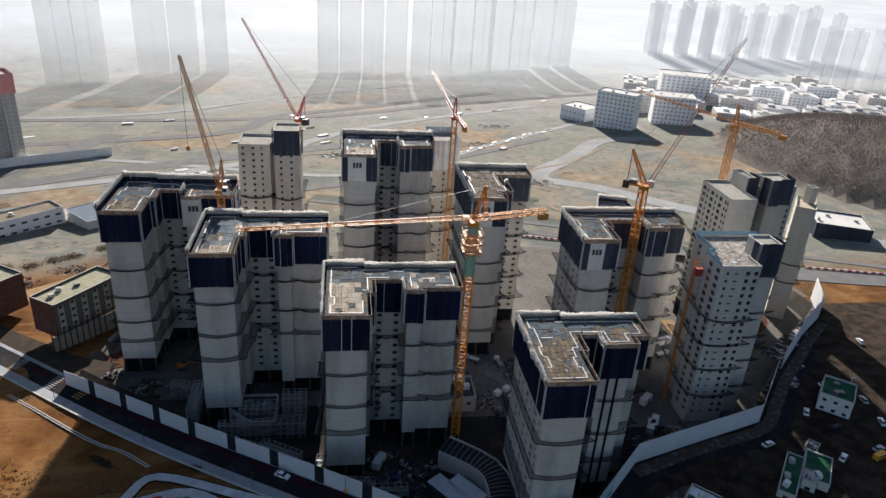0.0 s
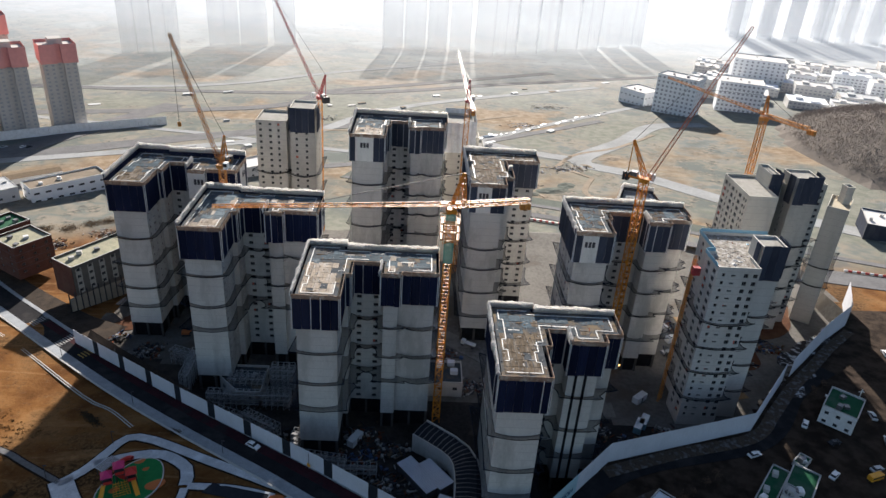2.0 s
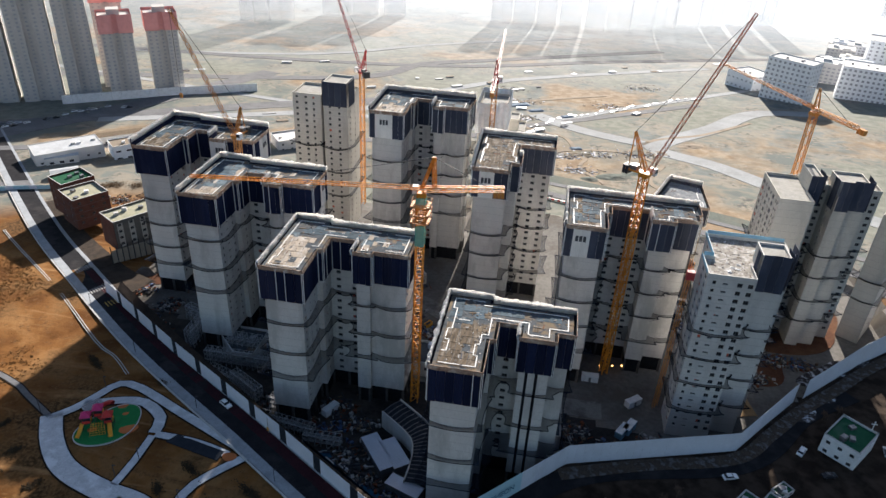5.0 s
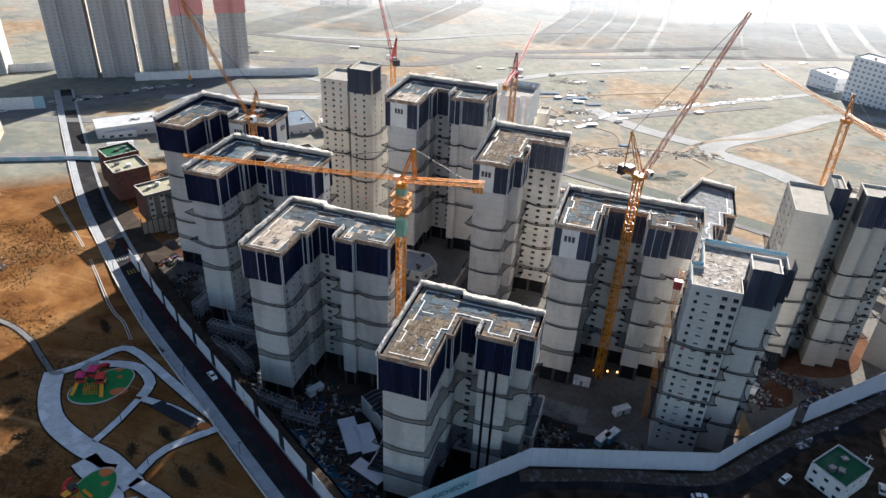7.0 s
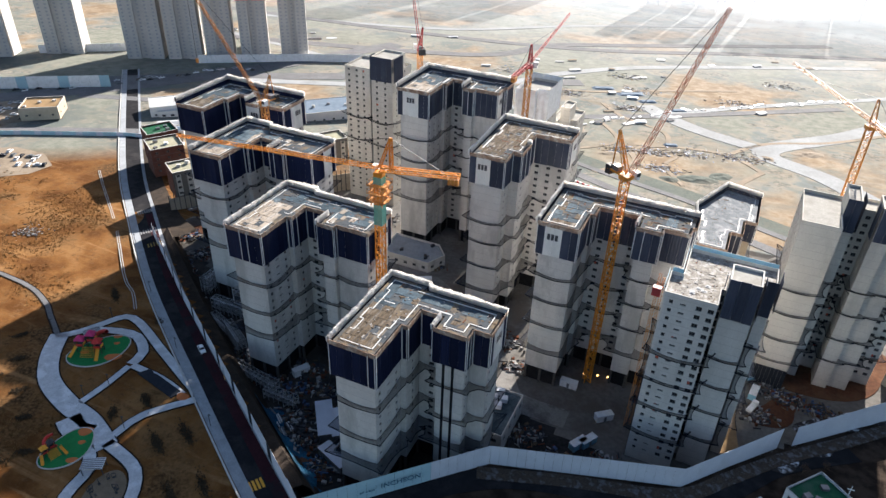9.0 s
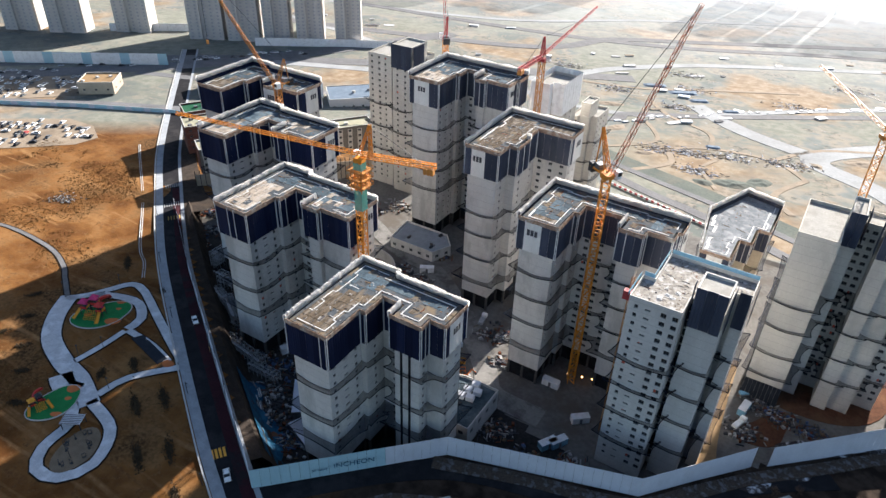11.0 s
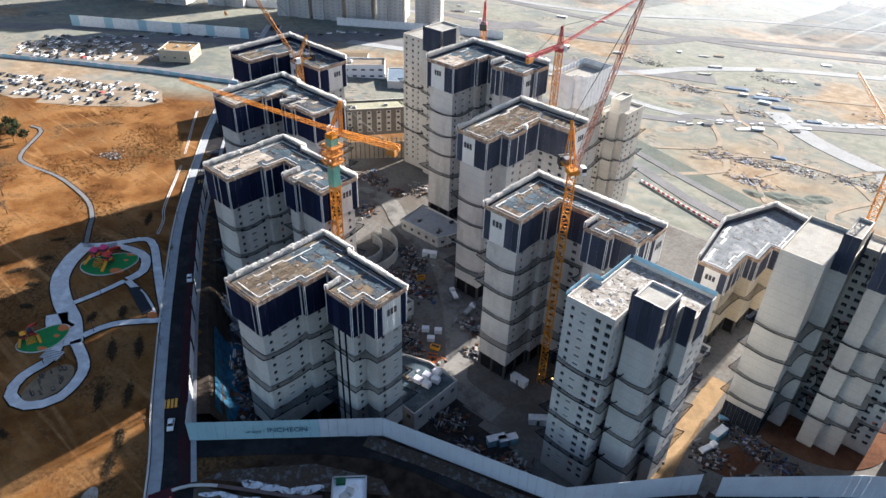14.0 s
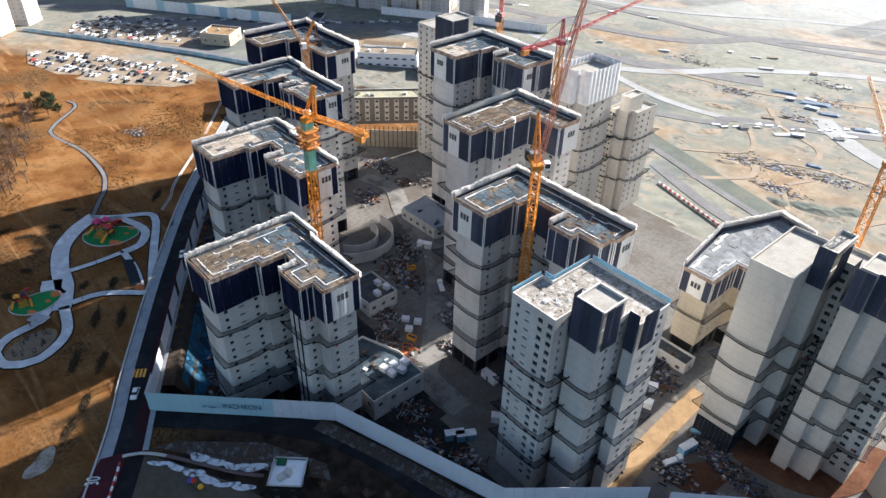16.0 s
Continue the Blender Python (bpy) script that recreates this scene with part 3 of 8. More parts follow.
ribbon("road_patch", beside(7.0)[1:6], 3.4, M["asphalt_red"], "worn dark red bus lane surface", "road", lift=0.125)
ribbon("kerb", beside(-2.7), 0.5, M["kerb"], "low concrete edging of the pavement", "kerb", lift=0.5)
ribbon("road", [(53, 117), (92, 153.5), (142, 170), (166, 196), (186, 212)], 7.0, M["asphalt"], "dark asphalt lane outside the white fence", "road", lift=0.08)


# ---- apartment towers under construction ----
STOREY = 2.8
PIECES = {}


def shared(key, make):
    if key not in PIECES:
        PIECES[key] = make()
    return PIECES[key]


def window_mesh(w, h, red=False):
    """A frame with one or two panes set back in it."""
    def make():
        bm = bmesh.new()
        f = 0.08
        xs = [0, f, w - f, w] if w < 1.4 else [0, f, w / 2 - f / 2, w / 2 + f / 2, w - f, w]
        zs = [0, f, h - f, h]
        vs = {}

        def v(i, j, y=-0.06):
            if (i, j, y) not in vs:
                vs[i, j, y] = bm.verts.new((xs[i], y, zs[j]))
            return vs[i, j, y]
        for i in range(len(xs) - 1):
            for j in range(3):
                if j == 1 and i % 2 == 1:
                    q = [(i, j), (i + 1, j), (i + 1, j + 1), (i, j + 1)]
                    for a, b in zip(q, q[1:] + q[:1]):
                        bm.faces.new((v(*a), v(*b), v(*b, 0.02), v(*a, 0.02)))
                    bm.faces.new([v(*a, 0.02) for a in q]).material_index = 2 if red and i == 1 else 1
                else:
                    bm.faces.new((v(i, j), v(i + 1, j), v(i + 1, j + 1), v(i, j + 1)))
        return bm_mesh(bm, "window", M["frame"], M["glass"], M["orange_film"])
    return shared(("window", round(w, 2), round(h, 2), red), make)


def ribbed_panel(name, w, h, mat, t=0.08, ribs=2, proud=0.05):
    """One sheet with folded upright ribs."""
    bm = bmesh.new()
    g = 0.03
    prof = [(g, 0)]
    for r in range(ribs):
        x = w * (r + 1) / (ribs + 1)
        prof += [(x - 0.07, 0), (x - 0.04, -proud), (x + 0.04, -proud), (x + 0.07, 0)]
    prof += [(w - g, 0), (w - g, t), (g, t)]
    prism(bm, prof, 0, h)
    return bm_mesh(bm, name, mat)


def facade(bm, a, b, z0, z1, cols, rows, depth, mi=0):
    """A wall from a to b with openings recessed to depth. cols: (offset, width, sill, height); rows: floor levels. Returns the openings."""
    d = (b - a).normalized()
    n = Vector((d.y, -d.x))
    L = (b - a).length
    holes = []

    def v(x, z, back=0.0):
        p = a + d * x - n * back
        return bm.verts.new((p.x, p.y, z))

    def quad(x0, x1, za, zb):
        bm.faces.new((v(x0, za), v(x1, za), v(x1, zb), v(x0, zb))).material_index = mi
    at = 0.0
    for o, w, sill, h in sorted(cols):
        if o > at:
            quad(at, o, z0, z1)
        za = z0
        for r in sorted(rows):
            quad(o, o + w, za, r + sill)
            za = r + sill + h
            holes.append((o, o + w, r + sill, za))
            q = [v(o, r + sill), v(o + w, r + sill), v(o + w, za), v(o, za)]
            k = [v(o, r + sill, depth), v(o + w, r + sill, depth), v(o + w, za, depth), v(o, za, depth)]
            for u in range(4):
                bm.faces.new((q[u], q[(u + 1) % 4], k[(u + 1) % 4], k[u])).material_index = mi
            bm.faces.new(k).material_index = 1
        quad(o, o + w, za, z1)
        at = o + w
    quad(at, L, z0, z1)
    ang = math.degrees(math.atan2(d.y, d.x))
    return [((a + d * x0 - n * (depth - 0.05)), za, x1 - x0, zb - za, ang) for x0, x1, za, zb in holes]


def plan_columns(nx, ny, L, first, notch):
    """Window columns of one face, by the way it looks."""
    if nx > 0.7 and L > 3:
        k = max(1, int(L / 4.2))
        return [((i + 0.5) * L / k - (0.55 if i % 2 == 0 else 0.85), 1.1 if i % 2 == 0 else 1.7, 0.95, 1.25 if i % 2 == 0 else 0.6) for i in range(k)]
    if nx < -0.7 and L > 14:
        k = int(L / 4.4)
        return [((i + 0.5) * L / k - 1.1, 2.2 if i % 2 else 1.3, 0.95, 1.45) for i in range(k)]
    if ny < -0.7 and notch:
        k = max(1, int(L / 4.0))
        return [((i + 0.5) * L / k - 0.75, 1.5, 0.95, 1.2) for i in range(k)]
    return []


def net_ring(tower, poly, z, seed, out=2.2, mat="net", faces=None):
    """A sagging catch net on brackets all round the walls."""
    rnd = random.Random(seed)
    outer = inset(poly, -out)
    for i in range(len(poly)):
        p, q, r = Vector(poly[i - 1]), Vector(poly[i]), Vector(poly[(i + 1) % len(poly)])
        e, f = q - p, r - q
        if e.x * f.y - e.y * f.x < 0:
            outer[i] = tuple(q + (Vector(outer[i]) - q) * 1.5)
    bm, rope = bmesh.new(), bmesh.new()
    for i, a, b, L in edges(poly):
        c, d = Vector(outer[i]), Vector(outer[(i + 1) % len(outer)])
        k = max(2, int(L / 1.5))
        prev = None
        sag = min(2.0, 0.3 + L * 0.13) * rnd.uniform(0.7, 1.25)
        for s in range(k + 1):
            t = s / k
            f = 4 * t * (1 - t)
            p, q = a.lerp(b, t), c.lerp(d, t)
            q = p.lerp(q, 1 - 0.35 * f)
            row = [bm.verts.new((p.x, p.y, z - 0.4 - sag * 0.55 * f)), bm.verts.new((*p.lerp(q, 0.55), z - 0.35 - sag * 0.85 * f)), bm.verts.new((q.x, q.y, z + 0.55 - sag * f + rnd.uniform(-0.1, 0.1)))]
            if prev:
                for u in range(2):
                    bm.faces.new((prev[u], row[u], row[u + 1], prev[u + 1]))
                for u, w in ((0, 0.10), (2, 0.17)):
                    beam(rope, prev[u].co, row[u].co, w)
            prev = row
        e, g = a - Vector(poly[i - 1]), b - a
        if e.x * g.y - e.y * g.x > 0:
            beam(rope, (a.x, a.y, z - 2.2), (c.x, c.y, z + 0.55), 0.09)
    part("net_edge_rope", rope, M["net_rope"], tower, "dark edge ropes and corner outriggers")
    return part("safety_net", bm, M[mat], tower)


def lumpy(bm, a, b, z, h, t, seed, step=0.32):
    """Bunched cloth over the top of the shield panels."""
    d = (b - a).normalized()
    n = Vector((d.y, -d.x))
    L = (b - a).length
    k = max(3, int(L / step))
    prev = None
    for s in range(k + 1):
        p = a + d * (L * s / k)
        w1 = noise.noise((p.x * 0.43 + 0.3, p.y * 0.43 + 0.7, seed + 0.4)) * 0.5 + noise.noise((p.x * 2.3, p.y * 2.3, seed + 0.5)) * 0.35
        w2 = noise.noise((p.x * 0.23 + 0.5, p.y * 0.23 + 0.2, seed + 9.3)) * 0.45 + noise.noise((p.x * 1.3, p.y * 1.3, seed + 4.6)) * 0.3 + noise.noise((p.x * 3.1, p.y * 3.1, seed + 2.2)) * 0.25
        ring = [(t * 0.6 + w1 * 0.5, -h * (1 + 0.6 * w1)), (t * 0.9 + w1, -h * 0.3), (t * 0.35, 0.15 + w2), (-t * 0.4, 0.1 + w2), (-t * 0.6 - w1 * 0.6, -h * 0.5), (-t * 0.35, -h * 0.9)]
        row = [bm.verts.new((p.x + n.x * u, p.y + n.y * u, z + v)) for u, v in ring]
        if prev:
            for u in range(len(row) - 1):
                bm.faces.new((prev[u], row[u], row[u + 1], prev[u + 1]))
        prev = row


def tower(label, outer, top, numbers=(), notches=(), piloti=True, panel="panel", panel_h=11.4, seed=1, back_h=0.7, shafts=(), roof="mixed", wood=0.58, clutter=260, ply="slab_wood", nets=4, net_gap=11.2, net_first=10.5, wall="concrete", windows=True, west=True, levels=()):
    """A tower with shield panels hung round its top storeys. outer: outline of the shield; numbers: faces (edge, centre, width) with white number panels."""
    rnd = random.Random(seed)
    th = thing("apartment_tower", label, "building", "towers under construction")
    walls = inset(outer, 1.0)
    base = SITE_Z + (6.2 if piloti else 0)
    rows = []
    r = top - panel_h - 0.4 - STOREY
    while r > base:
        rows.append(r)
        r -= STOREY
    bm = bmesh.new()
    opens = []
    for i, a, b, L in edges(walls):
        d = (b - a).normalized()
        nx, ny = d.y, -d.x
        cols = plan_columns(nx, ny, L, i == 0, i in notches) if windows and (west or nx > -0.7) else []
        opens += facade(bm, a, b, base, top - 0.6, cols, rows, 0.35)
        # recess shade drawn as two near-black strips on the wall
        if i in shafts:
            for o in (0.22, 0.55):
                p = a + d * (L * o)
                n = Vector((nx, ny))
                box(bm, p.x, p.y - 0.06, base, p.x + 0.8, p.y + 0.3, top - panel_h, mi=1)
    cap = [bm.verts.new((x, y, base)) for x, y in walls]
    bm.faces.new(cap[::-1])
    link_mesh("wall", bm_mesh(bm, "wall", M[wall], M["dark_base"]), th)
    for p, z, w, h, ang in opens:
        link_mesh("window", window_mesh(w, h, rnd.random() < 0.06), th, "", pose(p.x, p.y, z, 0, 0, ang))
    # roof slab with its upstands and formwork
    bm = bmesh.new()
    prism(bm, inset(outer, 0.9), top - 1.0, top - 0.55)
    part("roof_slab", bm, M["roof_damp" if roof == "pale" else "slab"], th)
    roof_dressing(th, outer, top - 0.55, rnd, roof, wood, clutter, ply)
    # open ground storey: a near-black block paints the shade behind the pillars
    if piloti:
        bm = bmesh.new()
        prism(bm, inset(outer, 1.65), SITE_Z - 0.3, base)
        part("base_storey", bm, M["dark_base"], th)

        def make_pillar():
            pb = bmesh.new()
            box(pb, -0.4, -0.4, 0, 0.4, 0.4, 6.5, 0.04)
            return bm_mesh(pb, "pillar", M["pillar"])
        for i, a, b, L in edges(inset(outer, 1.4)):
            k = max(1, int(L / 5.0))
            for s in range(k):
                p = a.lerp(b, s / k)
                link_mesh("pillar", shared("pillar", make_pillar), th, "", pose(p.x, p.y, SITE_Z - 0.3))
    # shield panels, joint strips, timber rim or bunched white net on top
    rim, cloth = bmesh.new(), bmesh.new()
    for i, a, b, L in edges(outer):
        d = (b - a).normalized()
        nx, ny = d.y, -d.x
        ang = math.degrees(math.atan2(d.y, d.x))
        back = ny > 0.7 or nx < -0.7
        ph = panel_h + (back_h if back else -0.9)
        k = max(1, round(L / 2.5))
        w = L / k
        for s in range(k):
            p = a + d * (w * s)
            mid = (s + 0.5) * w
            white = any(e == i and abs(mid - c) <= hw for e, c, hw in numbers)
            key = ("panel", round(w, 2), round(ph, 2), white, panel)

            def make(w=w, ph=ph, white=white):
                return ribbed_panel("safety_panel", w, ph, M["white_panel" if white else panel])
            drop = rnd.uniform(-0.12, 0.12)
            link_mesh("safety_panel", shared(key, make), th, "", pose(p.x + nx * rnd.uniform(0, 0.05), p.y + ny * rnd.uniform(0, 0.05), top - panel_h + drop, 0, 0, ang))
        # white joint strips at the corners and here and there between panels
        spots = [0.12, L - 0.3] + [w * s for s in range(1, k) if rnd.random() < (0.4 if L < 9 else 0.05)]
        for o in spots:
            p = a + d * o
            hgt = ph + rnd.uniform(-0.1, 0.5)

            def make_strip():
                pb = bmesh.new()
                box(pb, -0.10, -0.17, 0, 0.10, 0.0, 1.0)
                return bm_mesh(pb, "joint_strip", M["strip"])
            so = link_mesh("joint_strip", shared("strip", make_strip), th, "", pose(p.x, p.y, top - panel_h - 0.3 * rnd.random(), 0, 0, ang) @ Matrix.Diagonal((1, 1, hgt, 1)))
        if back:
            lumpy(cloth, a, b, top + back_h + 0.35, 2.1, 0.62, seed + i)
        else:
            k = int(L / 0.55)
            for s in range(k):
                p = a + d * ((s + 0.02) * L / k)
                m = pose(p.x, p.y, top, 0, 0, ang)
                box(rim, 0.02, -0.07 - rnd.random() * 0.04, -1.15 - rnd.random() * 0.15, L / k - 0.03, 0.05, 0.1 + rnd.random() * 0.15, m=m)
    tagged(part("board_rim", rim, M["boards"], th, "upright timber formwork boards"), kind="stuff")
    part("white_net", cloth, M["white_net"], th, "bunched white protective net")
    for e, c, hw in numbers:
        a, b = Vector(outer[e]), Vector(outer[(e + 1) % len(outer)])
        d = (b - a).normalized()
        p = a + d * c
        for u in range(3):
            def make_bar():
                pb = bmesh.new()
                box(pb, 0, -0.02, 0, 0.95, 0.01, 2.1, 0.008)
                return bm_mesh(pb, "number_bar", M["number"])
            link_mesh("number_bar", shared("number_bar", make_bar), th, "", pose(p.x + d.y * 0.16, p.y - d.x * 0.16, top - 5.6, 0, 0, math.degrees(math.atan2(d.y, d.x))) @ pose((u - 1.5) * 1.25 + 0.14, 0, 0))
    for s, z in enumerate(levels):
        net_ring(th, walls, z, seed * 7 + s, out=3.3 if z == min(levels) else 2.2)
    z = top - panel_h - net_first + STOREY
    for s in range(0 if levels else nets):
        if z > base - 1:
            net_ring(th, walls, z, seed * 7 + s)
        z -= net_gap
    return th


def roof_dressing(th, outer, z, rnd, style, wood=0.58, clutter=260, ply="slab_wood"):
    """Upstand lines, plywood sheets, membranes and loose timber on the slab."""
    core = inset(outer, 1.4)
    xs, ys = [p[0] for p in core], [p[1] for p in core]
    lines = bmesh.new()

    def bar(p, q, w=0.10, h=0.16):
        box(lines, min(p.x, q.x) - w, min(p.y, q.y) - w, z, max(p.x, q.x) + w, max(p.y, q.y) + w, z + h)
    # stepped white edging that jogs in and out along the slab's rim
    for i, a, b, L in edges(inset(outer, 2.3)):
        d = (b - a).normalized()
        nv = Vector((-d.y, d.x))
        if max(abs(d.x), abs(d.y)) < 0.99:
            continue
        k = max(1, int(L / 4.5))
        last = 0.0
        for s in range(k):
            p, q = a.lerp(b, s / k), a.lerp(b, (s + 1) / k)
            off = rnd.choice((0, 0, 1.1)) if 0 < s < k - 1 else 0.0
            if off != last:
                bar(p + nv * last, p + nv * off)
            if rnd.random() < 0.85:
                bar(p + nv * off, q + nv * off)
            last = off
    for _ in range(5):
        x, y = rnd.uniform(min(xs), max(xs)), rnd.uniform(min(ys), max(ys))
        L = rnd.uniform(3, 7)
        x2, y2 = (x + L, y) if rnd.random() < 0.5 else (x, y + L)
        if inside(x, y, core) and inside(x2, y2, core):
            bar(Vector((x, y)), Vector((x2, y2)), 0.11, 0.12)
    tagged(part("upstand", lines, M["strip"], th, "white insulation upstands on the slab"), kind="stuff")
    # plywood laid in courses over the arm, dark membrane sheets over the rest
    split = min(ys) + wood * (max(ys) - min(ys))
    for name, mat, w, h, fill in (("plywood_sheet", ply, 1.9, 3.1, 0.9), ("membrane_sheet", "slab_blue", 3.4, 3.0, 0.72)):
        def make_sheet(name=name, mat=mat, w=w, h=h):
            pb = bmesh.new()
            box(pb, 0.05, 0.05, 0, w - 0.05, h - 0.05, 0.06)
            return bm_mesh(pb, name, M[mat])
        for i in range(int((max(xs) - min(xs)) / w) + 1 if style != "pale" else 0):
            for j in range(int((max(ys) - min(ys)) / h) + 1):
                x, y = min(xs) + 0.3 + i * w, min(ys) + 0.3 + j * h
                wooden = y < split and rnd.random() < 0.93 or rnd.random() < 0.12
                if (name == "plywood_sheet") == wooden and rnd.random() < fill and all(inside(u, v, core) for u in (x, x + w) for v in (y, y + h)):
                    link_mesh(name, shared((name, mat), make_sheet), th, "", pose(x, y, z + rnd.uniform(-0.03, 0.04), 0, 0, rnd.gauss(0, 0.6)))
    junk = [bmesh.new() for _ in DEBRIS]
    for _ in range(150 if style == "pale" else clutter):
        x, y = rnd.uniform(min(xs), max(xs)), rnd.uniform(min(ys), max(ys))
        if inside(x, y, core):
            k = rnd.choice((0, 0, 1, 1, 1, 2, 2, 2, 4, 4, 5))
            L = rnd.uniform(0.15, 0.8) if rnd.random() < 0.82 else rnd.uniform(0.8, 2.6)
            box(junk[k], -L / 2, -0.1, 0, L / 2, rnd.uniform(-0.02, 0.3), rnd.uniform(0.04, 0.08 if style == "pale" else 0.2), m=pose(x, y, z, 0, 0, rnd.choice((0, 90, rnd.uniform(0, 180)))))
    for bm, mat in zip(junk, DEBRIS):
        if len(bm.verts):
            tagged(part("loose_material", bm, mat, th), kind="stuff")
        else:
            bm.free()


OUT211 = [(50.6, 139.8), (64.4, 139.8), (64.4, 153.5), (66.2, 153.5), (66.2, 161.5), (71.8, 161.5), (71.8, 156.2), (82, 156.2), (82, 160.2), (86.9, 160.2), (86.9, 171.5), (63.5, 171.5), (63.5, 173.3), (50.6, 173.3)]
OUT212 = [(-5.5, 168.4), (8.2, 168.4), (8.2, 181.5), (10, 181.5), (10, 189.5), (18.6, 189.5), (18.6, 182.6), (25, 182.6), (25, 184.2), (36.2, 184.2), (36.2, 199.3), (7, 199.3), (7, 201), (-5.5, 201)]
OUT209 = [(82, 209.3), (95.4, 209.3), (95.4, 221), (97, 221), (97, 227), (110, 227), (110, 219.8), (118, 219.8), (118, 222.8), (125.8, 222.8), (125.8, 227.5), (127, 227.5), (127, 236.2), (82, 236.2)]
OUT208 = [(47.5, 235.7), (61, 235.7), (61, 243.5), (64.5, 243.5), (64.5, 253), (63, 253), (63, 262.5), (76.5, 262.5), (76.5, 273), (46.5, 273)]
OUT207 = [(0, 270.5), (14.6, 270.5), (14.6, 284), (16, 284), (16, 291), (23.8, 291), (23.8, 283), (29, 283), (29, 284.5), (39, 284.5), (39, 292), (40, 292), (40, 300), (0, 300)]


def moved(poly, dx, dy):
    return [(x + dx, y + dy) for x, y in poly]


tower("concrete tower with navy shield panels at the road corner", OUT211, 48.0, numbers=((9, 5.6, 3.9),), notches=(4,), shafts=(6,), seed=211, wood=0.56, clutter=420, levels=(29.3, 17.5, 8.0))
tower("concrete tower with navy shield panels beside the yellow crane", OUT212, 51.1, numbers=((9, 10.4, 2.8),), notches=(4,), seed=212, wood=0.55, clutter=340, ply="pale_ply", west=False, levels=(32.0, 21.0, 12.0))
tower("concrete tower with navy shield panels above a scaffolded podium", moved(OUT212, -40.7, 30.2), 55.4, back_h=1.2, numbers=((9, 10.4, 2.8),), notches=(4,), seed=213, wood=0.2, clutter=220, ply="pale_ply", west=False, levels=(38.7, 27.4, 18.5))
tower("concrete tower with navy shield panels and an ochre crane", moved(OUT212, -75.4, 61), 56.4, back_h=2.4, numbers=((9, 9.6, 3.6), (6, 4.0, 3.0)), notches=(4,), seed=214, wood=0.25, clutter=220, west=False, levels=(35.0, 24.3, 14.2, 6.7))
tower("wide concrete tower with slate shield panels behind an orange crane", OUT209, 55.5, back_h=1.2, numbers=((0, 5.2, 2.6), (11, 5.5, 3.0)), notches=(4,), panel="panel_grey", seed=209, wood=0.12, clutter=520, levels=(37.0, 27.4, 17.4, 7.2))
tower("tall concrete tower with slate shield panels and stepped arm", OUT208, 60.2, back_h=1.0, numbers=((0, 5.2, 2.8), (7, 6.5, 3.0)), notches=(6,), panel="panel_grey", seed=208, wood=0.98, clutter=460, levels=(34.6, 25.9, 15.2, 4.8))
tower("tallest concrete tower with slate shield panels in the yard", OUT207, 65.0, back_h=1.8, numbers=((0, 6.2, 2.8), (9, 3.5, 2.6)), notches=(4,), panel="panel_grey", seed=207, wood=0.25, clutter=240, ply="pale_ply", west=False, levels=(44.3, 34.6, 25.4, 16.2))
tower("low unfinished tower with slate shield panels and tan walls", [(127, 272), (138.2, 272), (138.2, 287), (142.5, 287), (142.5, 299), (147, 299), (147, 323), (132.5, 327), (123, 302)], 26.0, numbers=((0, 5.5, 2.8),), panel="panel_grey", seed=203, nets=1, roof="pale", wall="tan_concrete", panel_h=9.0, back_h=2.2)


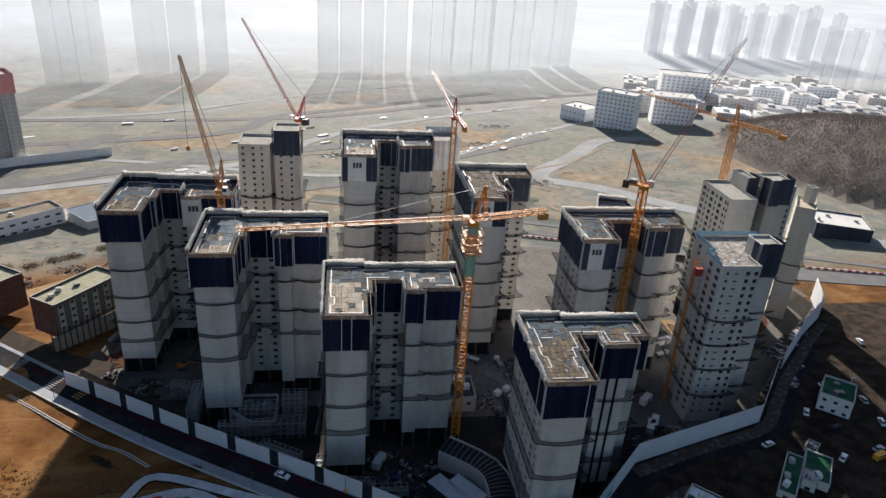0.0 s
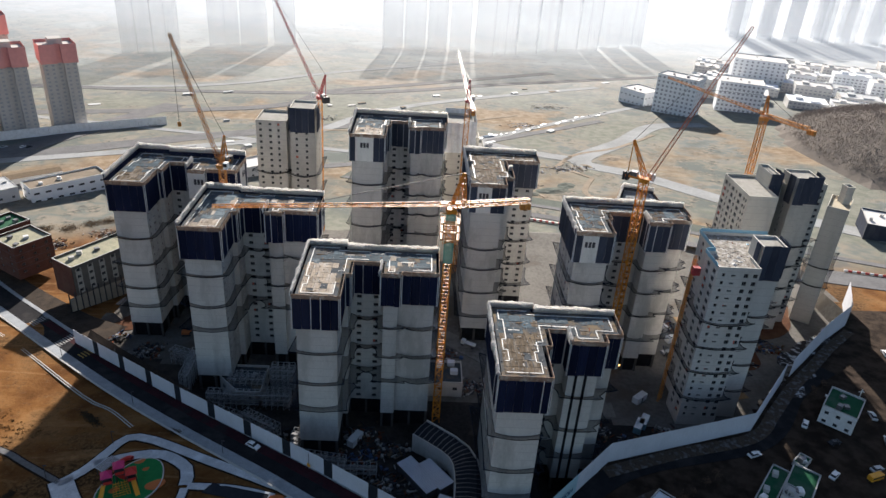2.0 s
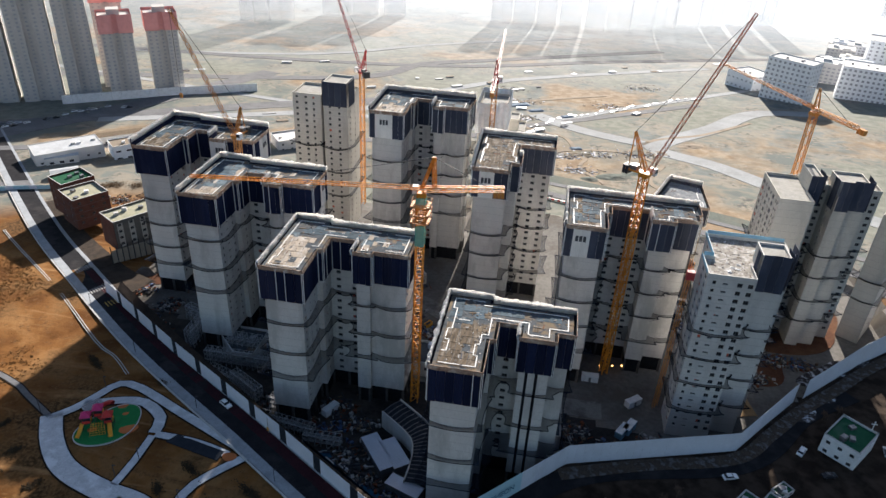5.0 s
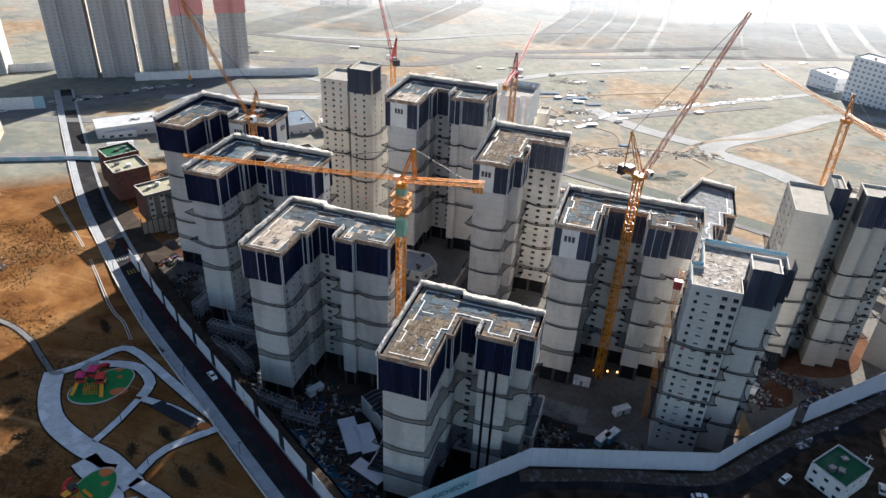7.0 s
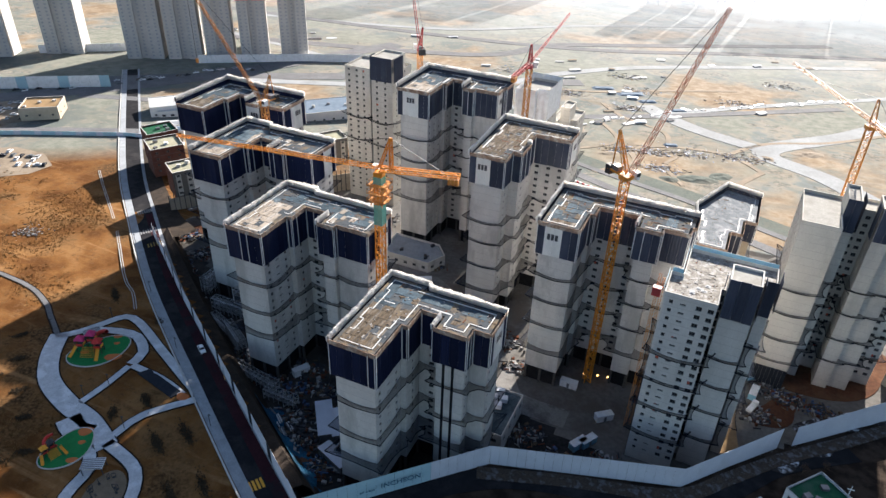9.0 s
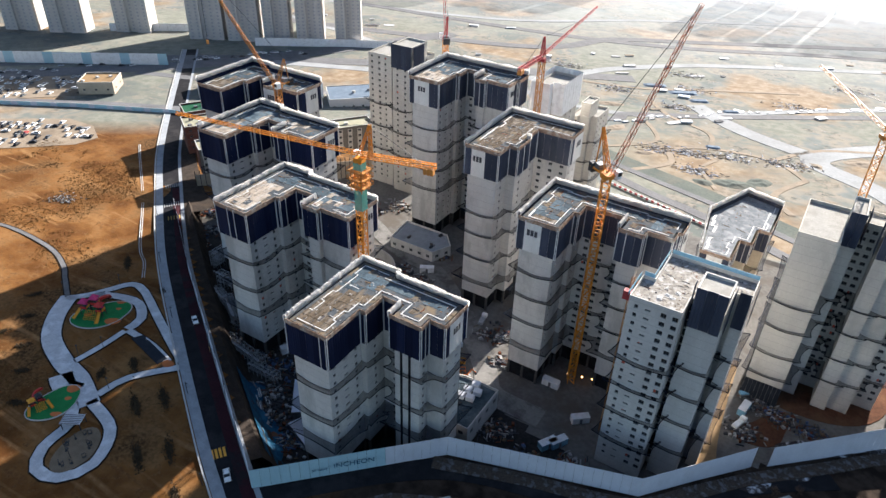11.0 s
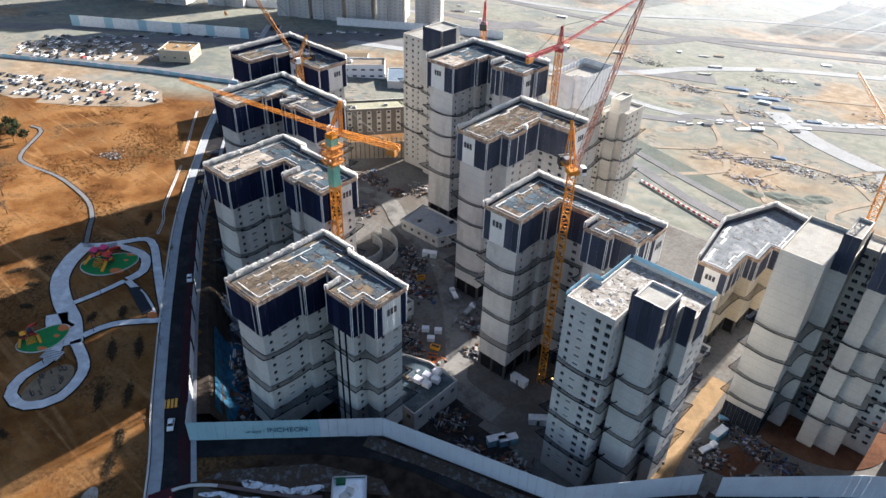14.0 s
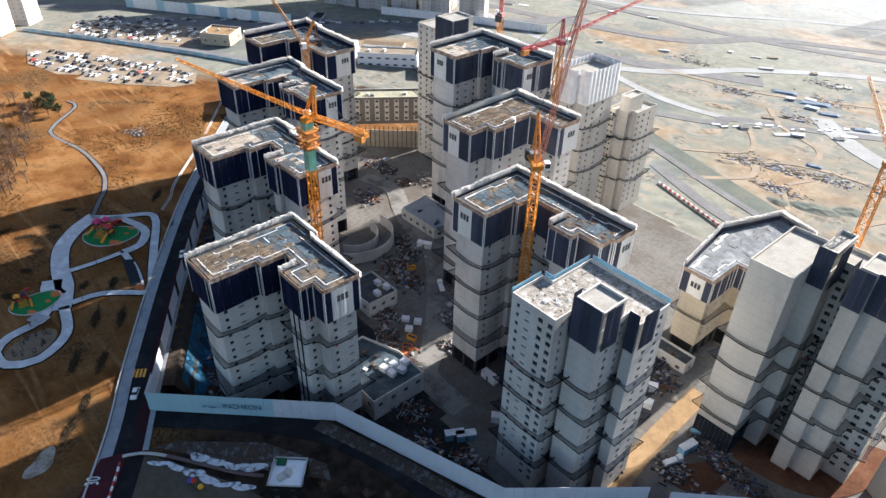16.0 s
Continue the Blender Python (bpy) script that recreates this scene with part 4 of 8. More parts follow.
# ---- towers without a full shield ----
def plain_tower(label, poly, top, cols, nets=(), wall="concrete_light", base=SITE_Z, shields=(), roof=True, rail=True, seed=5, tanks=(), clad=()):
    """A nearly finished tower. cols: window columns by edge; shields: (edge, from, to, top, height); tanks: roof blocks (x0, y0, x1, y1, height)."""
    rnd = random.Random(seed)
    th = thing("apartment_tower", label, "building", "towers under construction")
    rows = list(np.arange(base + 3.2, top - 3.0, STOREY))
    bm = bmesh.new()
    opens = []
    for i, a, b, L in edges(poly):
        cs = [(o * L, w, s, h) for o, w, s, h in cols.get(i, ())]
        opens += facade(bm, a, b, base, top, cs, rows, 0.4)
    link_mesh("wall", bm_mesh(bm, "wall", M[wall], M["dark_base"]), th)
    for p, z, w, h, ang in opens:
        link_mesh("window", window_mesh(w, h, rnd.random() < 0.07), th, "", pose(p.x, p.y, z, 0, 0, ang))
    bm = bmesh.new()
    prism(bm, inset(poly, 0.25), top - 1.4, top - 1.0)
    part("roof_slab", bm, M[roof] if isinstance(roof, str) else M["roof_pale"], th)
    if rail:
        bm = bmesh.new()
        inner = inset(poly, 0.25)
        rings = [[bm.verts.new((x, y, z)) for x, y in p] for p, z in ((poly, top), (inner, top), (inner, top - 1.0))]
        for i in range(len(poly)):
            j = (i + 1) % len(poly)
            for u in range(2):
                bm.faces.new((rings[u][i], rings[u][j], rings[u + 1][j], rings[u + 1][i]))
        part("parapet", bm, M[wall], th)
    for x0, y0, x1, y1, h in tanks:
        bm = bmesh.new()
        box(bm, x0, y0, top - 1.0, x1, y1, top + h, bevel=0.05)
        t = 0.3
        box(bm, x0 - 0.1, y0 - 0.1, top + h, x1 + 0.1, y0 + t, top + h + 0.8)
        box(bm, x0 - 0.1, y1 - t, top + h, x1 + 0.1, y1 + 0.1, top + h + 0.8)
        box(bm, x0 - 0.1, y0 + t, top + h, x0 + t, y1 - t, top + h + 0.8)
        box(bm, x1 - t, y0 + t, top + h, x1 + 0.1, y1 - t, top + h + 0.8)
        part("roof_block", bm, M[wall], th)
        bm = bmesh.new()
        box(bm, x0 + t, y0 + t, top + h, x1 - t, y1 - t, top + h + 0.06)
        part("tank_deck", bm, M["roof_pale"], th)
    for e, o0, o1, zt, h in shields:
        a, b = Vector(poly[e]), Vector(poly[(e + 1) % len(poly)])
        d = (b - a).normalized()
        n = Vector((d.y, -d.x))
        ang = math.degrees(math.atan2(d.y, d.x))
        k = max(1, round((o1 - o0) / 2.6))
        w = (o1 - o0) / k
        for s in range(k):
            p = a + d * (o0 + s * w) + n * 0.8

            def make(w=w, h=h):
                return ribbed_panel("safety_panel", w, h, M["panel_grey"])
            link_mesh("safety_panel", shared(("shield", round(w, 2), h), make), th, "", pose(p.x, p.y, zt - h + rnd.uniform(-0.15, 0.15), 0, 0, ang))
    for e, h in clad:
        a, b = Vector(poly[e]), Vector(poly[(e + 1) % len(poly)])
        d = (b - a).normalized()
        n = Vector((d.y, -d.x))
        L = (b - a).length
        k = max(1, round(L / 1.3))
        for s in range(k):
            p = a + d * (s * L / k) + n * 0.12

            def make_slat(w=L / k, h=h):
                return ribbed_panel("base_panel", w, h, M["fence_dark"], ribs=1, proud=0.12)
            link_mesh("base_panel", shared(("base", round(L / k, 2), h), make_slat), th, "", pose(p.x, p.y, base, 0, 0, math.degrees(math.atan2(d.y, d.x))))
    for s, z in enumerate(nets):
        net_ring(th, poly, z, seed * 3 + s, out=2.1)
    return th


W = [(123.7, 191), (137.4, 191), (137.4, 199), (138.6, 199), (138.6, 196), (146.6, 196), (146.6, 207.5), (148, 207.5), (148, 205), (151, 205), (151, 217), (127, 217), (127, 202), (123.7, 202)]
# edge 2 windows are added: they darken the shaded slot between the blocks
COLS_W = {0: ((0.12, 1.0, 1.0, 1.2), (0.33, 1.5, 1.2, 0.6), (0.63, 1.5, 0.8, 1.5), (0.85, 1.5, 0.8, 1.5)), 1: ((0.3, 1.0, 1.0, 1.2),), 2: ((0.06, 1.04, 0.1, 2.45),), 5: ((0.3, 1.2, 0.9, 1.3), (0.7, 1.2, 0.9, 1.3)), 9: ((0.3, 1.4, 0.9, 1.3), (0.7, 1.4, 0.9, 1.3)), 13: ((0.2, 2.4, 0.7, 1.7), (0.65, 2.4, 0.7, 1.7)), 11: ((0.2, 2.0, 0.7, 1.6), (0.6, 2.0, 0.7, 1.6))}
white_tower = plain_tower("pale concrete tower with small windows, cluttered roof and black nets", W, 54.6, COLS_W, nets=(35.0, 25.1, 15.1, 4.1), shields=((4, 0, 8, 60.6, 12.5), (3, 0, 3, 60.6, 12.5), (5, 0, 6, 60.6, 12.0), (8, 0, 3, 57.5, 11.5), (9, 0, 6, 57.5, 10.5)), tanks=((138.7, 196.2, 146.5, 204.5, 4.6),), seed=10, roof="roof_mess")
RNDW = random.Random(77)
junk = [bmesh.new() for _ in DEBRIS]
for _ in range(300):
    x, y = RNDW.uniform(124.5, 150), RNDW.uniform(192, 216)
    if inside(x, y, inset(W, 0.8)) and not (137.5 < x < 147.5 and y < 206):
        k = RNDW.choice((2, 2, 1, 1, 1, 0, 0, 2, 5))
        L = RNDW.uniform(0.15, 0.7) if RNDW.random() < 0.8 else RNDW.uniform(0.8, 2.2)
        box(junk[k], -L / 2, -0.2, 0, L / 2, RNDW.uniform(-0.12, 0.12), RNDW.uniform(0.03, 0.10), m=pose(x, y, 53.6, 0, 0, RNDW.choice((0, 90, RNDW.uniform(0, 180)))))
for bm, mat in zip(junk, DEBRIS):
    if len(bm.verts):
        tagged(part("loose_material", bm, mat, white_tower), kind="stuff")
for e in (10, 11, 12, 13):
    a, b = Vector(W[e]), Vector(W[(e + 1) % len(W)])
    d = (b - a).normalized()
    bm = bmesh.new()
    box(bm, 0.2, -0.5, 0, (b - a).length - 0.2, -0.42, 1.3)
    o = part("edge_guard", bm, M["blue_rail"], white_tower, "pale blue edge guard board")
    o.matrix_basis = pose(a.x, a.y, 54.3, 0, 0, math.degrees(math.atan2(d.y, d.x)))

for k in range(14):
    x, y = RNDW.uniform(125.5, 148), RNDW.uniform(193, 215)
    if inside(x, y, inset(W, 2.4)) and not (135.5 < x < 149 and y < 207.5):
        bm = bmesh.new()
        w, d = RNDW.uniform(0.4, 1.0), RNDW.uniform(0.3, 0.8)
        prev = None
        for i in range(5):
            row = [bm.verts.new((-w + w * i / 2, -d + d * j / 2, 0.06 + (0.2 if 0 < i < 4 and 0 < j < 4 else 0.0) * RNDW.random())) for j in range(5)]
            if prev:
                for j in range(4):
                    bm.faces.new((prev[j], row[j], row[j + 1], prev[j + 1]))
            prev = row
        ob = part("dust_sheet", bm, M[("tin_roof", "white_net", "blue_rail", "tin_roof")[k % 4]], white_tower, "crumpled pale sheet over roof material")
        ob.matrix_basis = pose(x, y, 53.62, 0, 0, RNDW.uniform(0, 90))

P202 = [(155.5, 245.4), (167, 245.4), (167, 255.5), (171.5, 255.5), (171.5, 263), (177, 263), (177, 253.5), (181.6, 253.5), (181.6, 255.5), (188, 255.5), (188, 262), (195, 262), (195, 272), (168, 272), (168, 269.5), (155.5, 269.5)]
COLS_202 = {1: ((0.72, 0.9, 1.0, 1.1), (0.88, 0.9, 1.0, 1.1)), 3: ((0.7, 0.7, 0.3, 2.2),), 4: ((0.12, 1.5, 0.9, 1.3), (0.58, 1.5, 0.9, 1.3)), 5: ((0.4, 1.0, 1.0, 1.1),), 7: ((0.3, 0.9, 0.1, 2.45),), 9: ((0.15, 1.2, 0.9, 1.2), (0.6, 1.2, 0.9, 1.2)), 10: ((0.2, 1.5, 0.9, 1.3), (0.65, 1.5, 0.9, 1.3)), 11: ((0.15, 1.6, 0.9, 1.3), (0.6, 1.6, 0.9, 1.3)), 15: ((0.04, 2.6, 0.7, 1.7), (0.2, 1.4, 0.8, 1.5), (0.33, 2.6, 0.7, 1.7), (0.5, 1.4, 0.8, 1.5), (0.62, 2.6, 0.7, 1.7), (0.8, 1.4, 0.8, 1.5), (0.88, 1.4, 0.8, 1.5))}
plain_tower("long stepped concrete tower with pale blank gables and black catch nets", P202, 57.4, COLS_202, nets=(33.1, 24.0, 13.4, 4.0), shields=((2, 0, 4.5, 63.4, 11.5), (3, 0, 7.5, 63.4, 11.5), (5, 4.5, 9.5, 63.0, 11.5), (6, 0, 4.6, 63.0, 11.5), (8, 0, 6.4, 63.0, 11.5), (9, 0, 6.5, 63.0, 11.5)), tanks=((167.3, 256, 171.2, 268, 4.6), (177.3, 256, 187.6, 266, 3.8)), wall="concrete_warm", seed=12, clad=((0, 8.5), (1, 8.5), (15, 8.5)), roof="roof_pale")
plain_tower("pale concrete tower with a blank gable and roof tank", [(200, 265.5), (207, 261), (216.5, 275), (209.5, 279.5)], 47.0, {1: ((0.25, 1.4, 0.9, 1.3), (0.6, 1.4, 0.9, 1.3)), 3: ((0.3, 1.6, 0.9, 1.3), (0.7, 1.6, 0.9, 1.3))}, nets=(20, 11), wall="concrete_warm", tanks=((209.4, 270.6, 212.6, 274.8, 6),), seed=13, roof="tan_concrete")
plain_tower("slender pale concrete tower with small windows and grey top shield", [(-44.5, 301), (-31, 301), (-31, 304), (-29, 304), (-29, 299), (-18, 299), (-18, 318), (-44.5, 318)], 59.0, {0: ((0.1, 1.3, 0.9, 1.2), (0.42, 1.3, 0.9, 1.2), (0.7, 1.0, 0.9, 1.2)), 4: ((0.2, 1.1, 0.9, 1.2), (0.6, 1.1, 0.9, 1.2)), 5: ((0.2, 1.2, 0.9, 1.2), (0.6, 1.2, 0.9, 1.2)), 7: ((0.2, 1.4, 0.9, 1.2), (0.6, 1.4, 0.9, 1.2))}, nets=(36, 24, 12), wall="concrete_warm", shields=((4, 0, 11, 66, 11), (5, 0, 9, 66, 11), (3, 0, 5, 66, 11)), tanks=((-29, 299.5, -18.5, 312, 6.0),), seed=14)
plain_tower("concrete tower wrapped in white sheeting at its top", [(41, 304), (48, 304), (48, 307.5), (53, 307.5), (53, 326), (41, 326)], 60.0, {1: ((0.2, 1.2, 0.9, 1.2),), 3: ((0.08, 1.2, 0.9, 1.2), (0.3, 1.2, 0.9, 1.2), (0.6, 1.2, 0.9, 1.2)), 0: ((0.75, 0.9, 0.9, 1.2),)}, nets=(38, 28, 18), wall="concrete_warm", seed=15)
wrap = bmesh.new()
ring = inset([(41, 304), (48, 304), (48, 307.5), (53, 307.5), (53, 326), (41, 326)], -0.9)
for i, a, b, L in edges(ring):
    d = (b - a).normalized()
    k = max(2, int(L / 1.2))
    for s in range(k):
        p, q = a.lerp(b, s / k), a.lerp(b, (s + 1) / k)
        f = 0.18 if s % 2 else -0.1
        g = -0.1 if s % 2 else 0.18
        nrm = Vector((d.y, -d.x))
        p2, q2 = p + nrm * f, q + nrm * g
        vs = [wrap.verts.new(v) for v in ((*p2, 48), (*q2, 48), (*q2, 62 + f), (*p2, 62 + g))]
        wrap.faces.new(vs)
tagged(link_mesh("sheeting_wrap", bm_mesh(wrap, "sheeting_wrap", M["white"])), "white protective sheeting wrapped round the top of a tower", "sheeting")
plain_tower("low pale concrete tower with a lift shaft and small windows", [(49.5, 330), (53, 330), (53, 332), (58, 332), (58, 334.5), (61, 334.5), (61, 349), (49.5, 349)], 40.0, {0: ((0.15, 1.1, 0.9, 1.2), (0.6, 1.1, 0.9, 1.2)), 3: ((0.3, 0.8, 0.1, 2.4),), 5: ((0.06, 1.2, 0.9, 1.2), (0.3, 1.2, 0.9, 1.2), (0.6, 1.2, 0.9, 1.2)), 6: ((0.3, 1.2, 0.9, 1.2),)}, nets=(28, 18, 8), wall="concrete_warm", tanks=((53.2, 332.2, 57.8, 342, 5.5),), seed=16)


# ---- tower cranes ----
def lattice(bm, length, w, seg, bar=0.22, taper=1.0, tri=False):
    """A truss along +z from the origin."""
    n = max(1, round(length / seg))
    cs = ((-1, -1), (1, -1), (1, 1), (-1, 1)) if not tri else ((-1, 0), (1, 0), (0, 1.6))
    prev = None
    for i in range(n + 1):
        t = i / n
        h = w / 2 * (1 + (taper - 1) * t)
        ring = [Vector((x * h, y * h, length * t)) for x, y in cs]
        if prev:
            k = len(cs)
            for j in range(k):
                beam(bm, prev[j], ring[j], bar)
                beam(bm, prev[j], ring[(j + 1) % k], bar * 0.6) if (i + j) % 2 else beam(bm, prev[(j + 1) % k], ring[j], bar * 0.6)
                beam(bm, ring[j], ring[(j + 1) % k], bar * 0.6)
        prev = ring


def truss(name, th, a, b, w, seg, mat, bar=0.22, taper=1.0, tri=False):
    bm = bmesh.new()
    lattice(bm, (Vector(b) - Vector(a)).length, w, seg, bar, taper, tri)
    o = part(name, bm, mat, th)
    o.matrix_basis = Matrix.Translation(a) @ (Vector(b) - Vector(a)).to_track_quat("Z", "Y").to_matrix().to_4x4()
    return o


def block(name, th, mat, x0, y0, z0, x1, y1, z1, m, bevel=0.05, label=""):
    bm = bmesh.new()
    box(bm, x0, y0, z0, x1, y1, z1, bevel)
    o = part(name, bm, mat, th, label)
    o.matrix_basis = m
    return o


def cable(name, th, pts, mat, w=0.12):
    bm = bmesh.new()
    for a, b in zip(pts, pts[1:]):
        beam(bm, a, b, w)
    return part(name, bm, mat, th)


def hammerhead(label, base, head, top, tip, counter, mat, w=2.0, foot=SITE_Z, mast=None, post=None):
    th = thing("tower_crane", label, "crane", "tower cranes")
    truss("mast", th, (base[0], base[1], foot), (head[0], head[1], head[2] - 2), w, 2.6, mast or mat, 0.3)
    if post:
        truss("cat_head", th, (post[0], post[1], head[2]), top, w * 0.42, 1.5, mat, 0.24, 0.8)
        truss("cat_head_strut", th, head, top, w * 0.34, 1.5, mat, 0.2, 0.8)
    else:
        truss("cat_head", th, head, top, w * 0.8, 2.2, mat, 0.25, 0.3)
    truss("jib", th, head, tip, w * 0.62, 2.2, mat, 0.17, 0.7, True)
    truss("counter_jib", th, head, counter, w * 0.62, 2.2, mat, 0.24)
    d = (Vector(tip) - Vector(head)).normalized()
    ang = math.degrees(math.atan2(d.y, d.x))
    m = Matrix.Translation(head) @ pose(0, 0, 0, 0, 0, ang)
    block("slewing_ring", th, mat, -1.4, -1.4, -2.2, 1.4, 1.4, -0.9, m)
    cab = block("cab", th, M["white"], 0.8, -2.8, -2.2, 2.8, -1.0, 0.2, m, 0.12, "white driver's cab")
    bm = bmesh.new()
    box(bm, 1.0, -2.83, -1.2, 2.6, -2.78, -0.1)
    box(bm, 2.79, -2.6, -1.4, 2.84, -1.2, 0.0)
    g = part("cab_window", bm, M["glass"], cab)
    c = (Vector(counter) - Vector(head)).length
    for s in range(3):
        block("counterweight", th, M["crane_rust"], -c + s * 1.1, -0.8, -1.6, -c + s * 1.1 + 0.9, 0.8, 0.3, m)
    cable("tie_rod", th, [top, Vector(head).lerp(Vector(tip), 0.62) + Vector((0, 0, 0.9))], M["dark"], 0.13)
    cable("tie_rod", th, [top, Vector(head).lerp(Vector(counter), 0.85)], M["dark"], 0.13)
    return th


def luffing(label, base, head, apex, tip, mat, w=2.0, foot=SITE_Z, hook=0.0, back=7.0, mast=None, jib=None):
    th = thing("tower_crane", label, "crane", "tower cranes")
    truss("mast", th, (base[0], base[1], foot), (head[0], head[1], head[2] - 1.5), w, 2.6, mast or mat, 0.3)
    d = Vector((tip[0] - head[0], tip[1] - head[1], 0)).normalized()
    ang = math.degrees(math.atan2(d.y, d.x))
    m = Matrix.Translation(head) @ pose(0, 0, 0, 0, 0, ang)
    block("slewing_ring", th, mat, -1.5, -1.5, -1.6, 1.5, 1.5, -0.6, m)
    block("machine_deck", th, mat, -back, -1.5, -0.6, 2.0, 1.5, -0.1, m)
    block("winch_housing", th, M["steel"], -back + 2.2, -1.2, -0.1, -back + 4.4, 1.2, 1.4, m)
    for s in range(2):
        block("counterweight", th, M["dark"], -back - 0.2 + s * 1.1, -1.6, -2.0, -back + 0.7 + s * 1.1, 1.6, 0.9, m)
    cab = block("cab", th, M["white"], 0.6, 1.4, -1.2, 2.8, 3.0, 1.2, m, 0.12, "white driver's cab")
    bm = bmesh.new()
    box(bm, 2.79, 1.5, -0.2, 2.84, 2.9, 1.0)
    part("cab_window", bm, M["glass"], cab)
    truss("a_frame", th, Vector(head), apex, w * 0.7, 2.2, mat, 0.22, 0.35)
    cable("back_stay", th, [apex, m @ Vector((-back + 1.0, 0, 0))], mat, 0.3)
    truss("jib", th, m @ Vector((1.2, 0, 0.3)), tip, w * 0.6, 2.4, jib or mat, 0.13, 0.55)
    cable("luffing_rope", th, [apex, Vector(head).lerp(Vector(tip), 0.96) + Vector((0, 0, 0.8))], M["dark"], 0.11)
    if hook:
        cable("hoist_rope", th, [tip, Vector(tip) - Vector((0, 0, hook))], M["dark"], 0.1)
        block("hook_block", th, M["crane_rust"], -0.5, -0.3, -1.4, 0.5, 0.3, 0, Matrix.Translation(Vector(tip) - Vector((0, 0, hook))), 0.08)
    return th


YX, YY = 38.5, 188.1
c1 = hammerhead("yellow hammerhead tower crane with a teal mesh cage", (YX, YY), (YX, YY, 72), (41.6, 189.6, 81.6), (-27.5, 177.0, 72.6), (61.9, 193.6, 72.4), M["crane_yellow"], 2.3, post=(42.2, 188.9))
for z0, z1, name, label in ((53.4, 60.4, "climbing_cage", "teal mesh round the climbing cage"), (67.2, 69.6, "climbing_cage", "teal mesh under the slewing ring")):
    bm = bmesh.new()
    for s in range(4):
        a, b = s * math.pi / 2 + math.pi / 4, (s + 1) * math.pi / 2 + math.pi / 4
        bm.faces.new([bm.verts.new((1.95 * math.cos(u), 1.95 * math.sin(u), z)) for u, z in ((a, 0), (b, 0), (b, z1 - z0), (a, z1 - z0))])
    part(name, bm, M["teal"], c1, label).matrix_basis = pose(YX, YY, z0)
truss("climbing_frame", c1, (YX, YY, 60.2), (YX, YY, 67.4), 3.9, 1.8, M["crane_rust"], 0.22)
for z in (61.8, 64.4, 67.0):
    bm = bmesh.new()
    for s in range(4):
        m = pose(YX, YY, z, 0, 0, 90 * s)
        box(bm, -2.9, -2.9, 0, 2.9, -2.0, 0.12, m=m)
        for u in (-2.8, -0.9, 0.9, 2.8):
            box(bm, u - 0.04, -2.88, 0.12, u + 0.04, -2.8, 1.15, m=m)
        box(bm, -2.9, -2.88, 1.1, 2.9, -2.8, 1.2, m=m)
    part("work_platform", bm, M["crane_rust"], c1, "railed orange work platform")
luffing("orange luffing tower crane with a raised lattice jib", (104, 218.5), (104.2, 218.6, 72.5), (99.5, 222.6, 84), (122, 206.8, 124.4), M["crane_yellow"], 2.2, jib=M["crane_faded"])
luffing("ochre luffing tower crane with a steep lattice jib", (-41.8, 237.2), (-41.8, 237.2, 62.2), (-41.5, 242, 71), (-45, 208.5, 112), M["crane_rust"], 2.0, hook=26)
luffing("red luffing tower crane behind the slender beige tower", (-20.5, 332), (-20.5, 332, 63), (-17, 327.5, 74), (-49, 372, 102), M["crane_red"], 2.0, mast=M["crane_rust"])
hammerhead("red and orange hammerhead tower crane beside the tallest tower", (48.2, 293.2), (48.2, 293.2, 76.6), (48.2, 293.2, 84), (45.7, 355, 82.7), (49, 271, 77), M["crane_red"], 2.0, mast=M["crane_rust"])
hammerhead("orange hammerhead tower crane at the far side of the yard", (169.5, 277.6), (169, 277.6, 80.5), (168.4, 277.7, 88.4), (143.6, 326.5, 82.5), (176, 255.3, 82), M["crane_rust"], 2.2)
# construction hoist on the pale tower
th = thing("construction_hoist", "red and white hoist mast against the pale tower", "hoist")
truss("hoist_mast", th, (121.0, 203, SITE_Z), (121.0, 203, 52), 0.7, 1.6, M["crane_rust"], 0.09)
truss("hoist_mast", th, (122.2, 204.6, SITE_Z), (122.2, 204.6, 50), 0.7, 1.6, M["crane_rust"], 0.09)
block("hoist_cage", th, M["crane_red"], -1.2, -0.9, 0, 1.2, 0.9, 2.8, pose(121.1, 200.2, 46.5), 0.06)


# ---- hoardings round the site ----
def hoarding(line, height, seg, mats, bottom=None, top=None, label="", cat="fence", group="", name="site_fence"):
    th = thing(name, label, cat, group)
    n = 0
    for p, q in zip(line, line[1:]):
        a, b = Vector(p), Vector(q)
        L = (b - a).length
        d = (b - a) / L
        ang = math.degrees(math.atan2(d.y, d.x))
        k = max(1, round(L / seg))
        w = L / k
        for s in range(k):
            mat = mats(n)
            n += 1
            c = a + d * (w * s)
            z0 = land(c.x, c.y) - 0.3
            h = (top - z0) if top else height

            def make(w=w, h=round(h, 1), mat=mat):
                return ribbed_panel("fence_panel", w, h, M[mat], 0.08, max(2, int(w / 0.8)), 0.025)
            link_mesh("fence_panel", shared(("fence", round(w, 2), round(h, 1), mat), make), th, "", pose(c.x, c.y, z0, 0, 0, ang))
    return th


